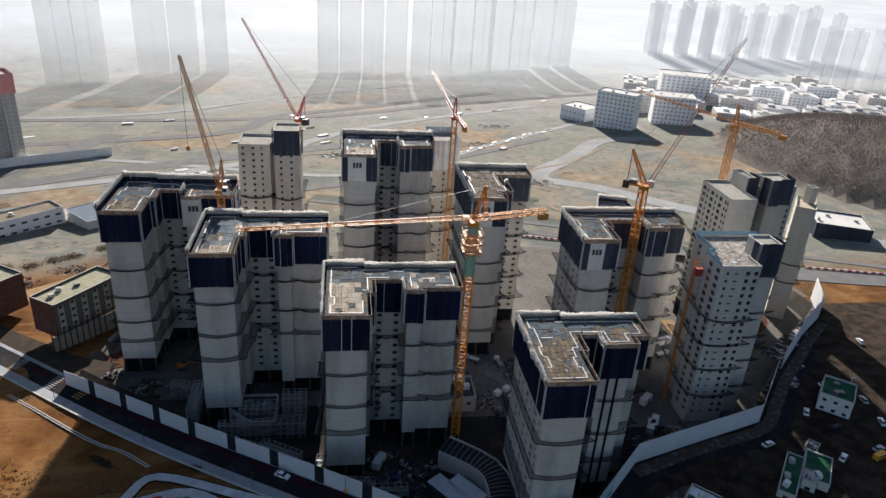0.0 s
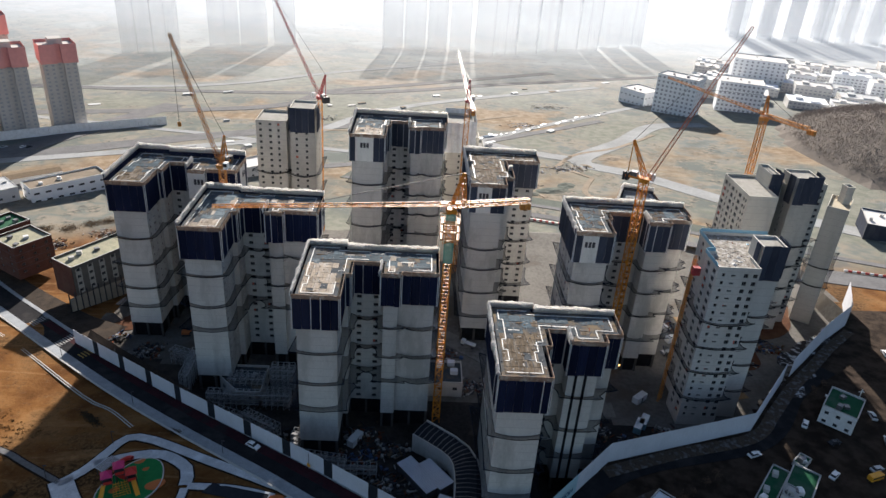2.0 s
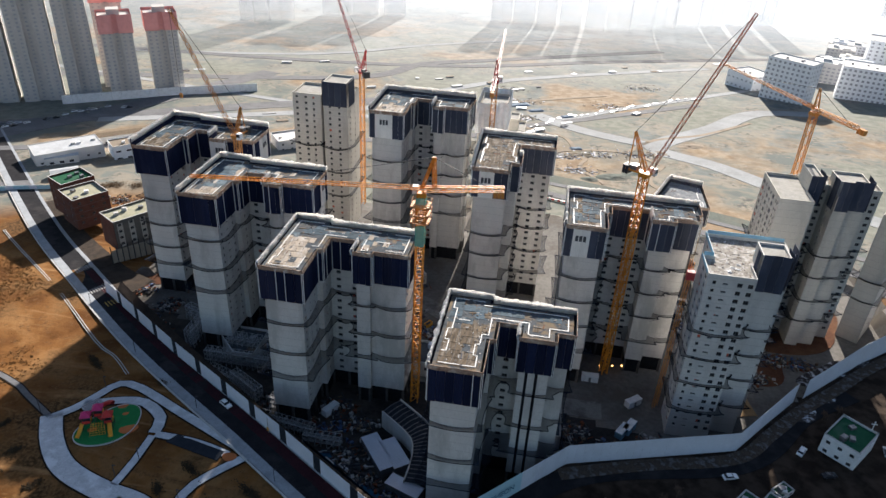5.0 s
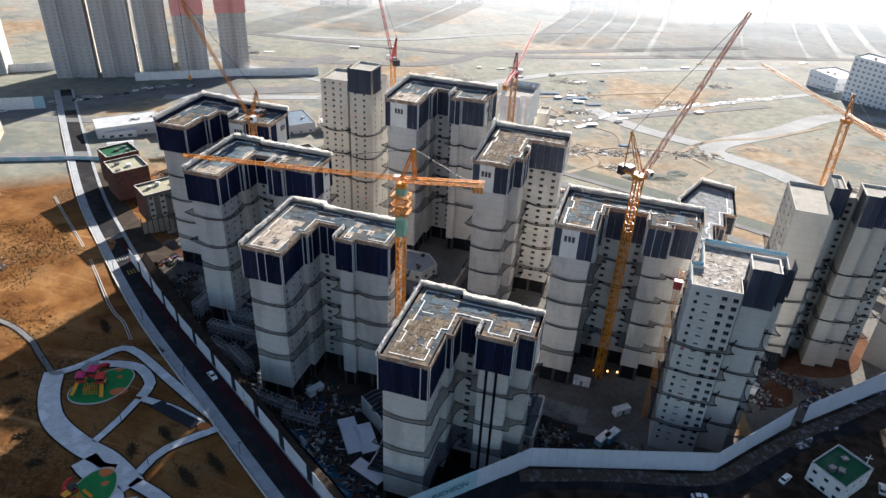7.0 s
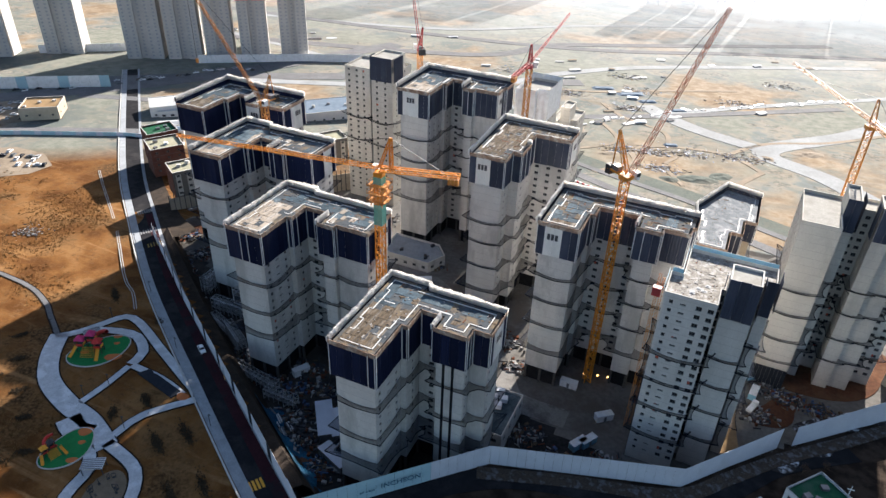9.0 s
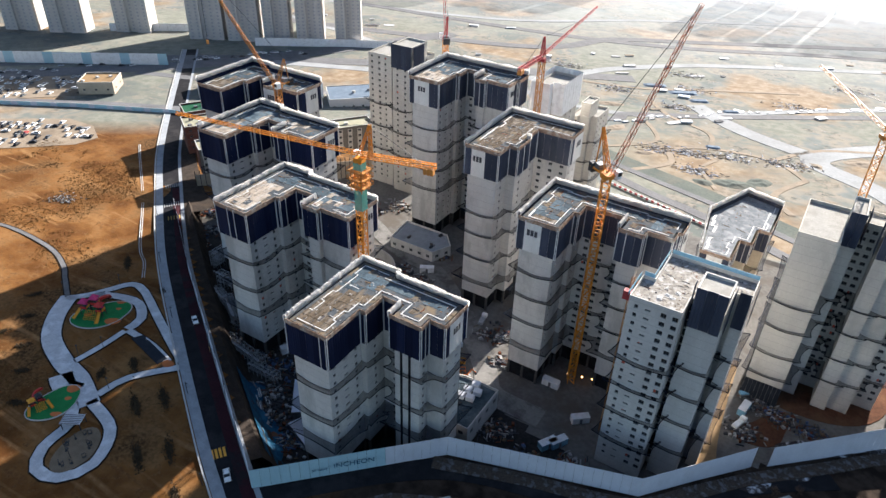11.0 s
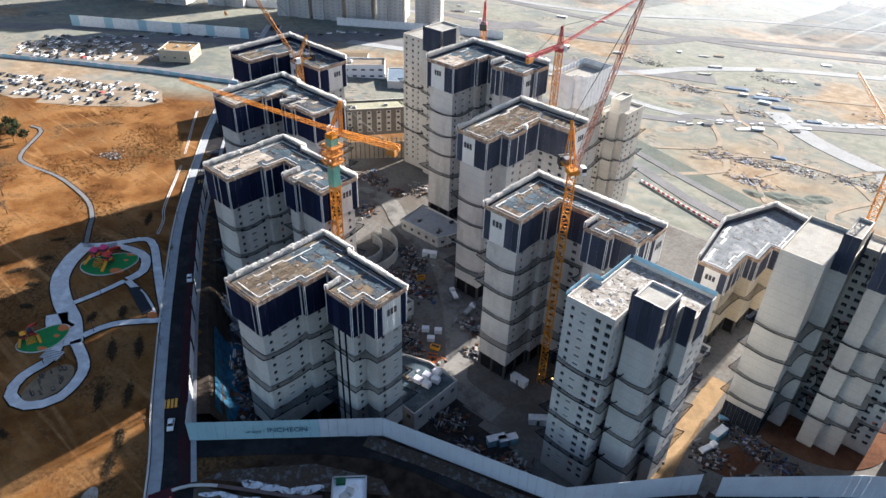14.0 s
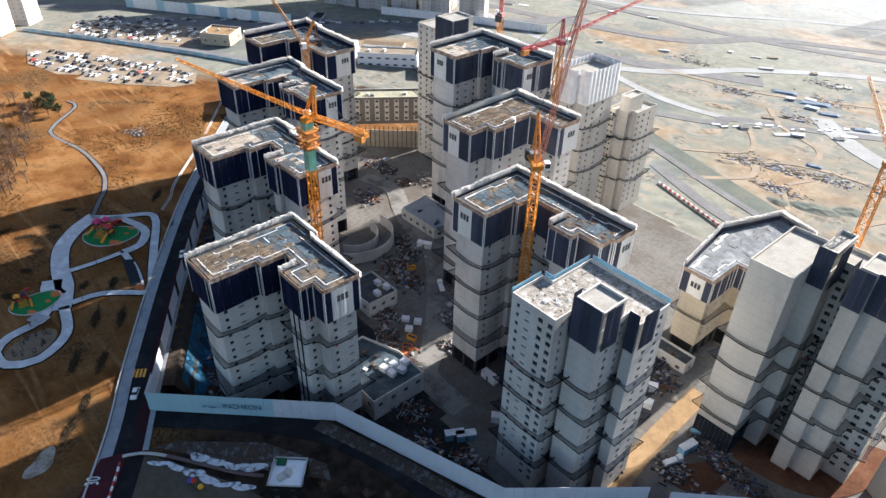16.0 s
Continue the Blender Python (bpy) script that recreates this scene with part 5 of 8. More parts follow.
hoarding([(-95, 216), (-45, 181.5), (3, 150.8), (45.5, 124)], 6.4, 3.1, lambda n: "fence_dark" if n % 5 == 4 else "fence_white", label="tall roadside hoarding of white panels broken by dark ones")
h1 = hoarding([(45.5, 124), (52, 119.5)], 7.2, 2.6, lambda n: "fence_white", top=10.5, label="white end return of the site hoarding at the road corner")
h2 = hoarding([(52, 119.5), (83, 151.3)], 7.2, 2.6, lambda n: "fence_teal" if n < 14 else "fence_white", top=10.5, label="pale teal hoarding with lettering facing the lane")
hoarding([(83, 151.3), (90, 158.5), (141, 175), (165, 203.5)], 7.2, 2.6, lambda n: "fence_white", top=10.5, label="tall white panel hoarding along the lane")
hoarding([(169, 206.5), (196, 233), (214, 248), (224, 268)], 7.2, 2.6, lambda n: "fence_white", top=10.0, label="tall white panel hoarding beyond the site gate")


def lettering(text, size, m, mat, parent, depth=0.03):
    cu = bpy.data.curves.new("lettering", "FONT")
    cu.body, cu.size, cu.extrude, cu.align_x, cu.align_y = text, size, depth, "CENTER", "CENTER"
    o = new("lettering_source", cu)
    bpy.context.view_layer.update()
    me = bpy.data.meshes.new_from_object(o.evaluated_get(bpy.context.evaluated_depsgraph_get()))
    bpy.data.objects.remove(o)
    me.materials.clear()
    me.materials.append(mat)
    return link_mesh("lettering", me, parent, "", m)


lettering("INCHEON", 2.5, pose(71.6, 139.2, 7.3, 90, 0, 45.7) @ pose(0, 0, 0.35), M["blue_sheet"], h2)
lettering("all ways", 1.35, pose(65.0, 132.4, 6.8, 90, 0, 45.7) @ pose(0, 0, 0.35), M["blue_sheet"], h2)


# ---- park beside the road ----
PATHS = [
    ([(-208, 177), (-197, 178), (-174, 160), (-161, 156), (-134, 161.5), (-105, 161), (-88, 156), (-79.3, 151.1), (-66, 143.6)], 2.4),
    ([(-66.1, 144.6), (-58.3, 134.3), (-48.7, 126.3), (-35.2, 121.6), (-23.1, 119.4), (-11, 114.5)], 6.2),
    ([(-66, 143), (-61.5, 148.5), (-58.0, 157), (-55.0, 163.0), (-47.5, 162.5), (-28.0, 153.7), (-10.3, 145.9), (-1.2, 142.4)], 3.0),
    ([(-60, 151), (-50.0, 155.3), (-42, 156), (-33.5, 150.5), (-31.8, 143.7)], 3.4),
    ([(-31.0, 143.4), (-17.9, 142.8), (-6.8, 140.4)], 2.4),
    ([(-31.6, 142.5), (-31.4, 132.4), (-32.1, 123.7)], 2.2),
    ([(-0.6, 141.8), (-11.1, 128.5), (-12.7, 118.6)], 2.6),
    ([(-12.2, 115.7), (2.5, 111.9), (9.4, 101.5), (5.8, 93.4), (-2.0, 91.8), (-7.5, 97.3), (-9.4, 107.0), (-16, 112)], 3.4),
    ([(-30, 117.5), (-24, 115), (-19, 116)], 7.0),
]
for k, (pts, w) in enumerate(PATHS):
    # the dark rim of each path is edge shade, drawn as a wider ribbon
    ribbon("path_edging", pts, (w if k else 1.7) + 0.9, M["painted_shade"], "painted dark shade along the edges of the park path", "edging", lift=0.08)
    ribbon("path", pts, w if k else 1.7, M["paving" if k else "asphalt_far"], "pale concrete park path with patches of frost", "path", lift=0.16)
OV1, OV2 = oval(-46.3, 143.9, 9.6, 7.7, 63), oval(-20.2, 109.0, 7.7, 6.0, 82)
patch("play_surface", OV1, M["play_green"], "green rubber play surface with a white rim", "playground", lift=0.24)
patch("play_surface", OV2, M["play_green"], "green rubber play surface with a white rim", "playground", lift=0.24)
for c, cat in ((OV1, 0), (OV2, 1)):
    ribbon("play_rim", c, 0.3, M["kerb"], "white kerb round the play surface", "kerb", lift=0.34, closed=True)
for x, y, rx, ry in ((-39.8, 143.5, 2.6, 1.9), (-47.5, 152.8, 1.5, 1.1), (-50, 141, 1.3, 1.0), (-44.6, 149.6, 0.9, 0.7), (-21, 116, 2.0, 1.8), (-15.8, 106.6, 1.6, 1.0), (-18.6, 112.5, 1.0, 0.8)):
    patch("play_spot", oval(x, y, rx, ry, 30, 18), M["play_orange"], "orange rubber patch on the play surface", "playground", lift=0.29)
patch("sand_court", oval(1.2, 101.8, 8.2, 5.4, 105, 26, 0.03), M["sand"], "sandy exercise court ringed by a path", "sand", lift=0.2)


def play_structure(x, y, rz, s=1.0, bays=((-2.6, 0, 2.0, "play_pink"), (0, 1.2, 2.8, "play_pink"), (2.2, -0.4, 1.7, "play_red"))):
    """Linked climbing towers with pitched roofs, guard panels, slides, a bent tube slide and a rope net."""
    th = thing("play_structure", "red and pink climbing towers with slides on the play surface", "playground equipment", "", x, y, land(x, y) + 0.2, rz)
    for cx, cy, deck, mt in bays:
        for px in (-0.9, 0.9):
            for py in (-0.9, 0.9):
                bm = bmesh.new()
                beam(bm, ((cx + px) * s, (cy + py) * s, 0), ((cx + px) * s, (cy + py) * s, (deck + 2.2) * s), 0.2)
                part("post", bm, M["dark"], th)
        bm = bmesh.new()
        box(bm, (cx - 1) * s, (cy - 1) * s, (deck - 0.12) * s, (cx + 1) * s, (cy + 1) * s, deck * s)
        part("deck", bm, M["dark"], th)
        bm = bmesh.new()
        base = [bm.verts.new(((cx + u) * s, (cy + v) * s, (deck + 2.0) * s)) for u, v in ((-1.2, -1.2), (1.2, -1.2), (1.2, 1.2), (-1.2, 1.2))]
        tip = bm.verts.new((cx * s, cy * s, (deck + 3.3) * s))
        for k in range(4):
            bm.faces.new((base[k], base[(k + 1) % 4], tip))
        bm.faces.new(base[::-1])
        part("roof", bm, M[mt], th)
        for k, pm in ((0, "play_red"), (1, "play_yellow"), (2, "play_pink")):
            bm = bmesh.new()
            box(bm, -0.85 * s, -0.05, 0.08 * s, 0.85 * s, 0.05, 0.85 * s, 0.03, m=pose(cx * s, cy * s, deck * s, 0, 0, 90 * k) @ pose(0, -0.95 * s, 0))
            part("guard_panel", bm, M[pm], th)
    for (x0, y0, z0), (x1, y1), mt in (((-3.4, -0.9, 2.0), (-4.6, -3.6), "play_yellow"), ((2.4, -1.3, 1.7), (2.9, -4.6), "play_yellow"), ((-0.4, 2.1, 2.6), (-1.4, 5.0), "play_red")):
        d = Vector((x1 - x0, y1 - y0)).normalized()
        q = Vector((-d.y, d.x)) * 0.5
        bm = bmesh.new()
        rows = []
        for k in range(6):
            f = k / 5
            h = (z0 * (1 - f) ** 1.3 + 0.2) * s
            cx, cy = x0 + (x1 - x0) * f, y0 + (y1 - y0) * f
            rows.append([bm.verts.new(((cx + q.x * u) * s, (cy + q.y * u) * s, h + w)) for u, w in ((-1, 0.35), (-0.8, 0.0), (0.8, 0.0), (1, 0.35))])
        for p, w in zip(rows, rows[1:]):
            for u in range(3):
                bm.faces.new((p[u], w[u], w[u + 1], p[u + 1]))
        part("slide", bm, M[mt], th)
    # closed tube slide that turns once round on its way down
    bm = bmesh.new()
    prev = None
    for k in range(15):
        a = 0.6 + k * 0.33
        c = Vector((1.2 + 1.9 * math.cos(a), 3.2 + 1.9 * math.sin(a), 3.1 - k * 0.19)) * s
        out = Vector((math.cos(a), math.sin(a), 0))
        ring = [bm.verts.new(c + (out * math.cos(u * 0.785) + Vector((0, 0, 1)) * math.sin(u * 0.785)) * 0.55 * s) for u in range(8)]
        if prev:
            for u in range(8):
                bm.faces.new((prev[u], ring[u], ring[(u + 1) % 8], prev[(u + 1) % 8]))
        prev = ring
    part("tube_slide", bm, M["play_red"], th)
    bm = bmesh.new()
    for u in range(6):
        beam(bm, ((-1.6 + u * 0.55) * s, -0.9 * s, 2.1 * s), ((-1.9 + u * 0.7) * s, -3.4 * s, 0), 0.09)
        beam(bm, (-1.7 * s, (-1.2 - u * 0.4) * s, (1.9 - u * 0.33) * s), (1.5 * s, (-1.2 - u * 0.4) * s, (1.9 - u * 0.33) * s), 0.09)
    part("climbing_net", bm, M["play_yellow"], th)


play_structure(-48.6, 143.0, 25, 1.25)
play_structure(-23.0, 106.2, 75, 0.85, ((-2.0, 0, 1.6, "play_yellow"), (0.6, 0.6, 2.0, "dark")))


def pavilion(x, y, rz, w, d):
    th = thing("park_pavilion", "open park pavilion with a grey slab roof", "pavilion", "", x, y, land(x, y) + 0.15, rz)
    for px in (-w / 2 + 0.3, w / 2 - 0.3):
        for py in (-d / 2 + 0.3, d / 2 - 0.3):
            bm = bmesh.new()
            beam(bm, (px, py, 0), (px, py, 2.6), 0.22)
            part("post", bm, M["dark"], th)
    bm = bmesh.new()
    box(bm, -w / 2, -d / 2, 2.6, w / 2, d / 2, 2.85, 0.04)
    part("roof", bm, M["paving"], th)
    for u in range(6):
        bm = bmesh.new()
        box(bm, -w / 2 + 0.1, -d / 2 + d * u / 6, 2.855, w / 2 - 0.1, -d / 2 + d * u / 6 + 0.25, 2.95)
        part("roof_batten", bm, M["steel"], th)
    bm = bmesh.new()
    box(bm, -w / 2 + 0.5, d / 2 - 1.0, 0.4, w / 2 - 0.5, d / 2 - 0.5, 0.5)
    part("bench", bm, M["slab_wood"], th)


pavilion(-54.5, 148.6, 60, 5.6, 3.2)
pavilion(-7.2, 107, 30, 6.0, 4.0)
patch("dark_canopy_bed", [(-26.5, 141.2), (-24.5, 144.6), (-8.2, 141.2), (-8.8, 137.6)], M["fence_dark"], "dark planted bed beside the path", "planting bed", lift=0.2)
patch("play_spot", oval(-6, 139.6, 2.0, 1.6, 0, 18), M["play_orange"], "orange rubber patch at the park gate", "playground", lift=0.3)


def shrub_row(x, y, n, rz, seed, mat="shrub", spread=1.6):
    """Low uneven clumps planted in a bed."""
    rnd = random.Random(seed)
    bm = bmesh.new()
    c, s = math.cos(radians(rz)), math.sin(radians(rz))
    for _ in range(n * 110):
        u, v = rnd.gauss(0, n * 0.6), rnd.gauss(0, spread * 0.36)
        px, py = x + u * c - v * s, y + u * s + v * c
        h, r = rnd.uniform(0.25, 0.6), rnd.uniform(0.15, 0.32)
        z = land(px, py) - 0.1
        a = rnd.uniform(0, 6.3)
        vs = [bm.verts.new((px + r * math.cos(a + k * 2.1), py + r * math.sin(a + k * 2.1), z + rnd.uniform(0, 0.5))) for k in range(3)]
        t = bm.verts.new((px + rnd.uniform(-0.2, 0.2), py + rnd.uniform(-0.2, 0.2), z + h))
        for k in range(3):
            bm.faces.new((vs[k], vs[(k + 1) % 3], t))
    tagged(new("shrub", bm_mesh(bm, "shrub", M[mat])), "brown leafless winter brush" if mat == "winter_brush" else "dark leafless winter shrubs in a row", "shrub", "park shrubs")


RS = random.Random(5)
for k, (x, y, n, rz) in enumerate(((-66.5, 129, 2, 40), (-53.4, 119, 2, 50), (-42, 112, 2, 40), (-30, 103, 2, 30), (-14.9, 133.3, 3, -30), (5.3, 128.7, 4, -28), (0.4, 122, 4, -28), (22.9, 116.1, 4, -35), (17.6, 109.6, 4, -33), (36.7, 106.7, 3, -35), (-42.2, 166.5, 2, -30), (-70, 172, 4, -38), (-77, 138, 2, 60), (-20, 125, 2, -50), (44, 100, 3, -38), (-35, 96, 3, 40), (-66, 118, 3, 70), (10, 84, 4, 10), (-75, 110, 4, 90), (-60, 100, 4, 60))):
    shrub_row(x, y, n, rz, 40 + k)


# ---- low buildings round the site ----
def low_building(label, p, q, depth, z0, h, wall, storeys, cols, roof="roof_green", parapet=0.8, name="low_building", win=(1.5, 1.3), group="", gable=None, panels=None, bands=None):
    """A flat-roofed building whose front runs from p to q, depth to the left of that line."""
    a, b = Vector(p), Vector(q)
    d = (b - a).normalized()
    n = Vector((-d.y, d.x)) * depth
    poly = [tuple(a), tuple(b), tuple(b + n), tuple(a + n)]
    th = thing(name, label, "building", group)
    rows = [z0 + 0.2 + i * (h / storeys) for i in range(storeys)]
    bm = bmesh.new()
    opens = []
    for i, u, v, L in edges(poly):
        k = cols if i % 2 == 0 else max(1, int(cols * L / (b - a).length))
        cs = [((s + 0.5) * L / k - win[0] / 2, win[0], 0.9, win[1]) for s in range(k)] if not (i == 2 and d.y > 0.2 or i == 3 and gable) else []
        opens += facade(bm, u, v, z0 - 1.5, z0 + h + parapet, cs, rows, 0.25)
    link_mesh("wall", bm_mesh(bm, "wall", M[wall], M["far_window" if name == "office_block" else "dark_base"]), th)
    for c, z, w, hh, ang in opens if name != "office_block" else ():
        link_mesh("window", window_mesh(w, hh), th, "", pose(c.x, c.y, z, 0, 0, ang))
    bm = bmesh.new()
    prism(bm, inset(poly, 0.2), z0 + h - 0.3, z0 + h)
    part("roof", bm, M[roof], th)
    bm = bmesh.new()
    for i, u, v, L in edges(poly):
        e = (v - u).normalized()
        m = Matrix.Translation((u.x, u.y, z0 + h + parapet)) @ pose(0, 0, 0, 0, 0, math.degrees(math.atan2(e.y, e.x)))
        box(bm, -0.1, -0.1, 0, L + 0.1, 0.3, 0.15, m=m)
    part("coping", bm, M["kerb"], th)
    front = math.degrees(math.atan2(d.y, d.x))
    if gable:
        bm = bmesh.new()
        box(bm, 0.0, -0.06, z0 - 1.4, depth, 0.1, z0 + h + parapet - 0.02)
        part("gable_wall", bm, M[gable], th, "red-brown brick gable").matrix_basis = pose(a.x + n.x, a.y + n.y, 0, 0, 0, front - 90)
    out = Vector((d.y, -d.x)) * 0.12
    for s in range(cols if panels else 0):
        c = a + d * ((s + 0.5) * (b - a).length / cols) + out
        bm = bmesh.new()
        facade(bm, c - d * 1.25, c + d * 1.25, z0 + 0.4, z0 + h - 0.5, [(1.25 - win[0] / 2, win[0], 0.9, win[1])], rows, 0.37)
        link_mesh("wall_panel", bm_mesh(bm, "wall_panel", M[panels], M["dark_base"]), th, "cream panel round the windows")
    for z in rows[1:] if bands else ():
        for i, u, v, L in list(edges(poly))[0::3]:
            e = (v - u).normalized()
            bm = bmesh.new()
            box(bm, 0, -0.08, 0, L, 0.05, 0.22)
            part("floor_band", bm, M[bands], th).matrix_basis = pose(u.x, u.y, z, 0, 0, math.degrees(math.atan2(e.y, e.x)))
    rnd = random.Random(int(p[0] * 7 + p[1]))
    for _ in range(3):
        o = a + d * rnd.uniform(2, max(2.5, (b - a).length - 3)) + n * rnd.uniform(0.2, 0.7)
        bm = bmesh.new()
        box(bm, -1, -0.8, 0, 1, 0.8, rnd.uniform(0.8, 1.8), 0.05)
        ob = part("roof_unit", bm, M[rnd.choice(("white", "steel", "kerb"))], th)
        ob.matrix_basis = pose(o.x, o.y, z0 + h, 0, 0, rnd.uniform(0, 90))
    return th


low_building("four-storey tan apartment house above the pile wall", (-106, 243), (-89.5, 269), 13, 0, 12, "taupe_wall", 4, 6, roof="cream_roof", gable="brick", panels="cream_wall")
low_building("four-storey tan apartment house behind scaffolding poles", (-83, 287), (-58, 321), 12, -2, 13, "taupe_wall", 4, 8, roof="cream_roof", gable="brick", panels="cream_wall")
low_building("red brick house with stepped flat roofs", (-139, 262), (-130, 276), 16, -4, 13, "brick", 4, 3, roof="cream_roof", bands="mauve_wall")
low_building("lower red brick house with a green roof", (-153, 274), (-145, 288), 14, -5, 15, "brick", 4, 3, roof="roof_green", bands="mauve_wall")
low_building("long shed with a pale sheet roof", (-222, 340), (-196, 368), 20, -16, 7, "far_wall", 1, 6, roof="tin_roof", parapet=0.1)
low_building("white two-storey depot building", (-187, 363.5), (-157, 393.5), 15, -18, 9, "far_wall_cool", 2, 7, roof="plain_track", win=(3.0, 1.2))
low_building("pale depot with a dull blue roof", (-140, 380), (-108, 412), 26, -19, 7, "far_wall", 1, 7, roof="dull_tarp", parapet=0.2)
low_building("pale long depot by the far road", (-100, 410), (-62, 440), 18, -20, 7, "far_wall", 2, 8, roof="far_wall")
low_building("tan-roofed gatehouse in the car park", (-281, 291), (-263, 305), 20, -11, 6, "tan_wall", 1, 3, roof="haul_sand")
low_building("small house with a snowy white roof and green hatch", (100.5, 130.8), (106.5, 137.2), 8.8, 2.5, 5.6, "dark_base", 2, 2, roof="snow", parapet=0.5, win=(1.2, 1.1))
low_building("white three-storey chapel with a green roof", (174.5, 174.5), (183.2, 184.8), 10.5, 2.5, 6.8, "white", 2, 4, roof="roof_green", parapet=0.6, win=(1.3, 1.2))
low_building("long low workshop with a green roof beside the lane", (131, 139), (144, 154.5), 5.0, 2.0, 3.2, "far_wall", 1, 4, roof="roof_green", parapet=0.3)
low_building("square green-roofed workshop with pale lean-to", (144, 142.2), (152.6, 153.2), 7.6, 2.0, 3.6, "far_wall", 1, 3, roof="roof_green", parapet=0.4)
low_building("small shed with a bright green roof", (150.2, 157.6), (154.4, 161.4), 3.6, 2.0, 2.4, "far_wall", 1, 2, roof="roof_green", parapet=0.2)
low_building("small lean-to with a pale concrete roof", (139.5, 142.2), (143.2, 146.4), 4.0, 2.0, 4.4, "far_wall", 1, 1, roof="concrete_light", parapet=0.2)
low_building("large grey factory hall across the road", (283, 352), (312, 340), 26, -9, 11, "panel_grey", 1, 4, roof="far_wall")
low_building("white ten-storey office block in the fields", (266, 700), (298, 674), 22, -33, 38, "far_wall_cool", 9, 9, roof="far_wall", name="office_block", win=(2.2, 2.0))
low_building("white office block with stepped terraces", (340, 720), (382, 706), 34, -33, 30, "far_wall_cool", 7, 10, roof="far_wall", name="office_block", win=(2.2, 2.0))
low_building("low pale hall in the fields", (244, 748), (264, 722), 30, -36, 14, "far_wall_cool", 2, 6, roof="far_wall", name="office_block", win=(2.2, 1.6))
low_building("pale slab building beyond the offices", (420, 880), (480, 860), 40, -42, 34, "far_wall_cool", 8, 10, roof="far_wall", name="office_block", win=(2.4, 2.0))

# cross on the chapel
th = thing("rooftop_cross", "white metal cross on the chapel roof", "cross", "", 181.5, 186, 9.3)
bm = bmesh.new()
beam(bm, (0, 0, 0), (0, 0, 4.2), 0.18)
beam(bm, (-0.9, 0, 3.0), (0.9, 0, 3.0), 0.18)
part("upright", bm, M["white"], th)

# soldier-pile wall at the north-west edge of the pit
th = thing("pile_wall", "timber-lagged retaining wall with steel soldier piles", "retaining wall")
LINE = [(-107, 239), (-91, 259), (-66, 283), (-46, 305)]
for p, q in zip(LINE, LINE[1:]):
    a, b = Vector(p), Vector(q)
    L = (b - a).length
    d = (b - a) / L
    ang = math.degrees(math.atan2(d.y, d.x))
    bm = bmesh.new()
    box(bm, 0, 0, SITE_Z - 1, L, 0.3, 0.6)
    o = part("lagging", bm, M["tan_wall"], th)
    o.matrix_basis = pose(a.x, a.y, 0, 0, 0, ang)
    for s in range(int(L / 2.4)):
        c = a + d * (s * 2.4)

        def make():
            pb = bmesh.new()
            box(pb, -0.16, -0.36, 0, 0.16, -0.3, 13)
            box(pb, -0.04, -0.3, 0, 0.04, -0.06, 13)
            box(pb, -0.16, -0.06, 0, 0.16, 0.0, 13)
            return bm_mesh(pb, "soldier_pile", M["dark"])
        link_mesh("soldier_pile", shared("pile", make), th, "", pose(c.x, c.y, SITE_Z - 1, 0, 0, ang))


# ---- yard: podiums, ramps, scaffolds, containers, heaps ----
def slab_block(label, poly, z1, mat, name="podium", deck=None, wall_h=0.9):
    th = thing(name, label, "podium")
    bm = bmesh.new()
    prism(bm, poly, SITE_Z - 0.4, z1)
    part("wall", bm, M[mat], th)
    bm = bmesh.new()
    inner = inset(poly, 0.3)
    rings = [[bm.verts.new((x, y, z)) for x, y in p] for p, z in ((poly, z1), (poly, z1 + wall_h), (inner, z1 + wall_h), (inner, z1))]
    for i in range(len(poly)):
        j = (i + 1) % len(poly)
        for u in range(3):
            bm.faces.new((rings[u][i], rings[u][j], rings[u + 1][j], rings[u + 1][i]))
    part("parapet", bm, M[mat], th)
    for i, a, b, L in edges(poly):
        d = (b - a).normalized()
        if d.x > 0.3 or d.y > 0.3:
            for u in range(int(L / 4.2)):
                c = a + d * ((u + 0.5) * L / int(L / 4.2) - 0.8) + Vector((d.y, -d.x)) * 0.03
                link_mesh("window", window_mesh(1.6, 1.3), th, "", pose(c.x, c.y, z1 - 2.6, 0, 0, math.degrees(math.atan2(d.y, d.x))))
    if deck:
        bm = bmesh.new()
        prism(bm, inset(poly, 0.35), z1, z1 + 0.06)
        part("deck", bm, M[deck], th)
        rnd = random.Random(len(label))
        cx, cy = sum(p[0] for p in poly) / len(poly), sum(p[1] for p in poly) / len(poly)
        for _ in range(7):
            x, y = cx + rnd.uniform(-7, 7), cy + rnd.uniform(-6, 6)
            if inside(x, y, inset(poly, 1.8)):
                bm = bmesh.new()
                box(bm, -rnd.uniform(0.4, 1.2), -rnd.uniform(0.3, 0.9), 0, rnd.uniform(0.4, 1.2), rnd.uniform(0.3, 0.9), rnd.uniform(0.3, 1.2), 0.04)
                o = part("deck_unit", bm, M[rnd.choice(("steel", "slab_wood", "tin_roof", "dark"))], th)
                o.matrix_basis = pose(x, y, z1 + 0.06, 0, 0, rnd.uniform(0, 90))
    return th


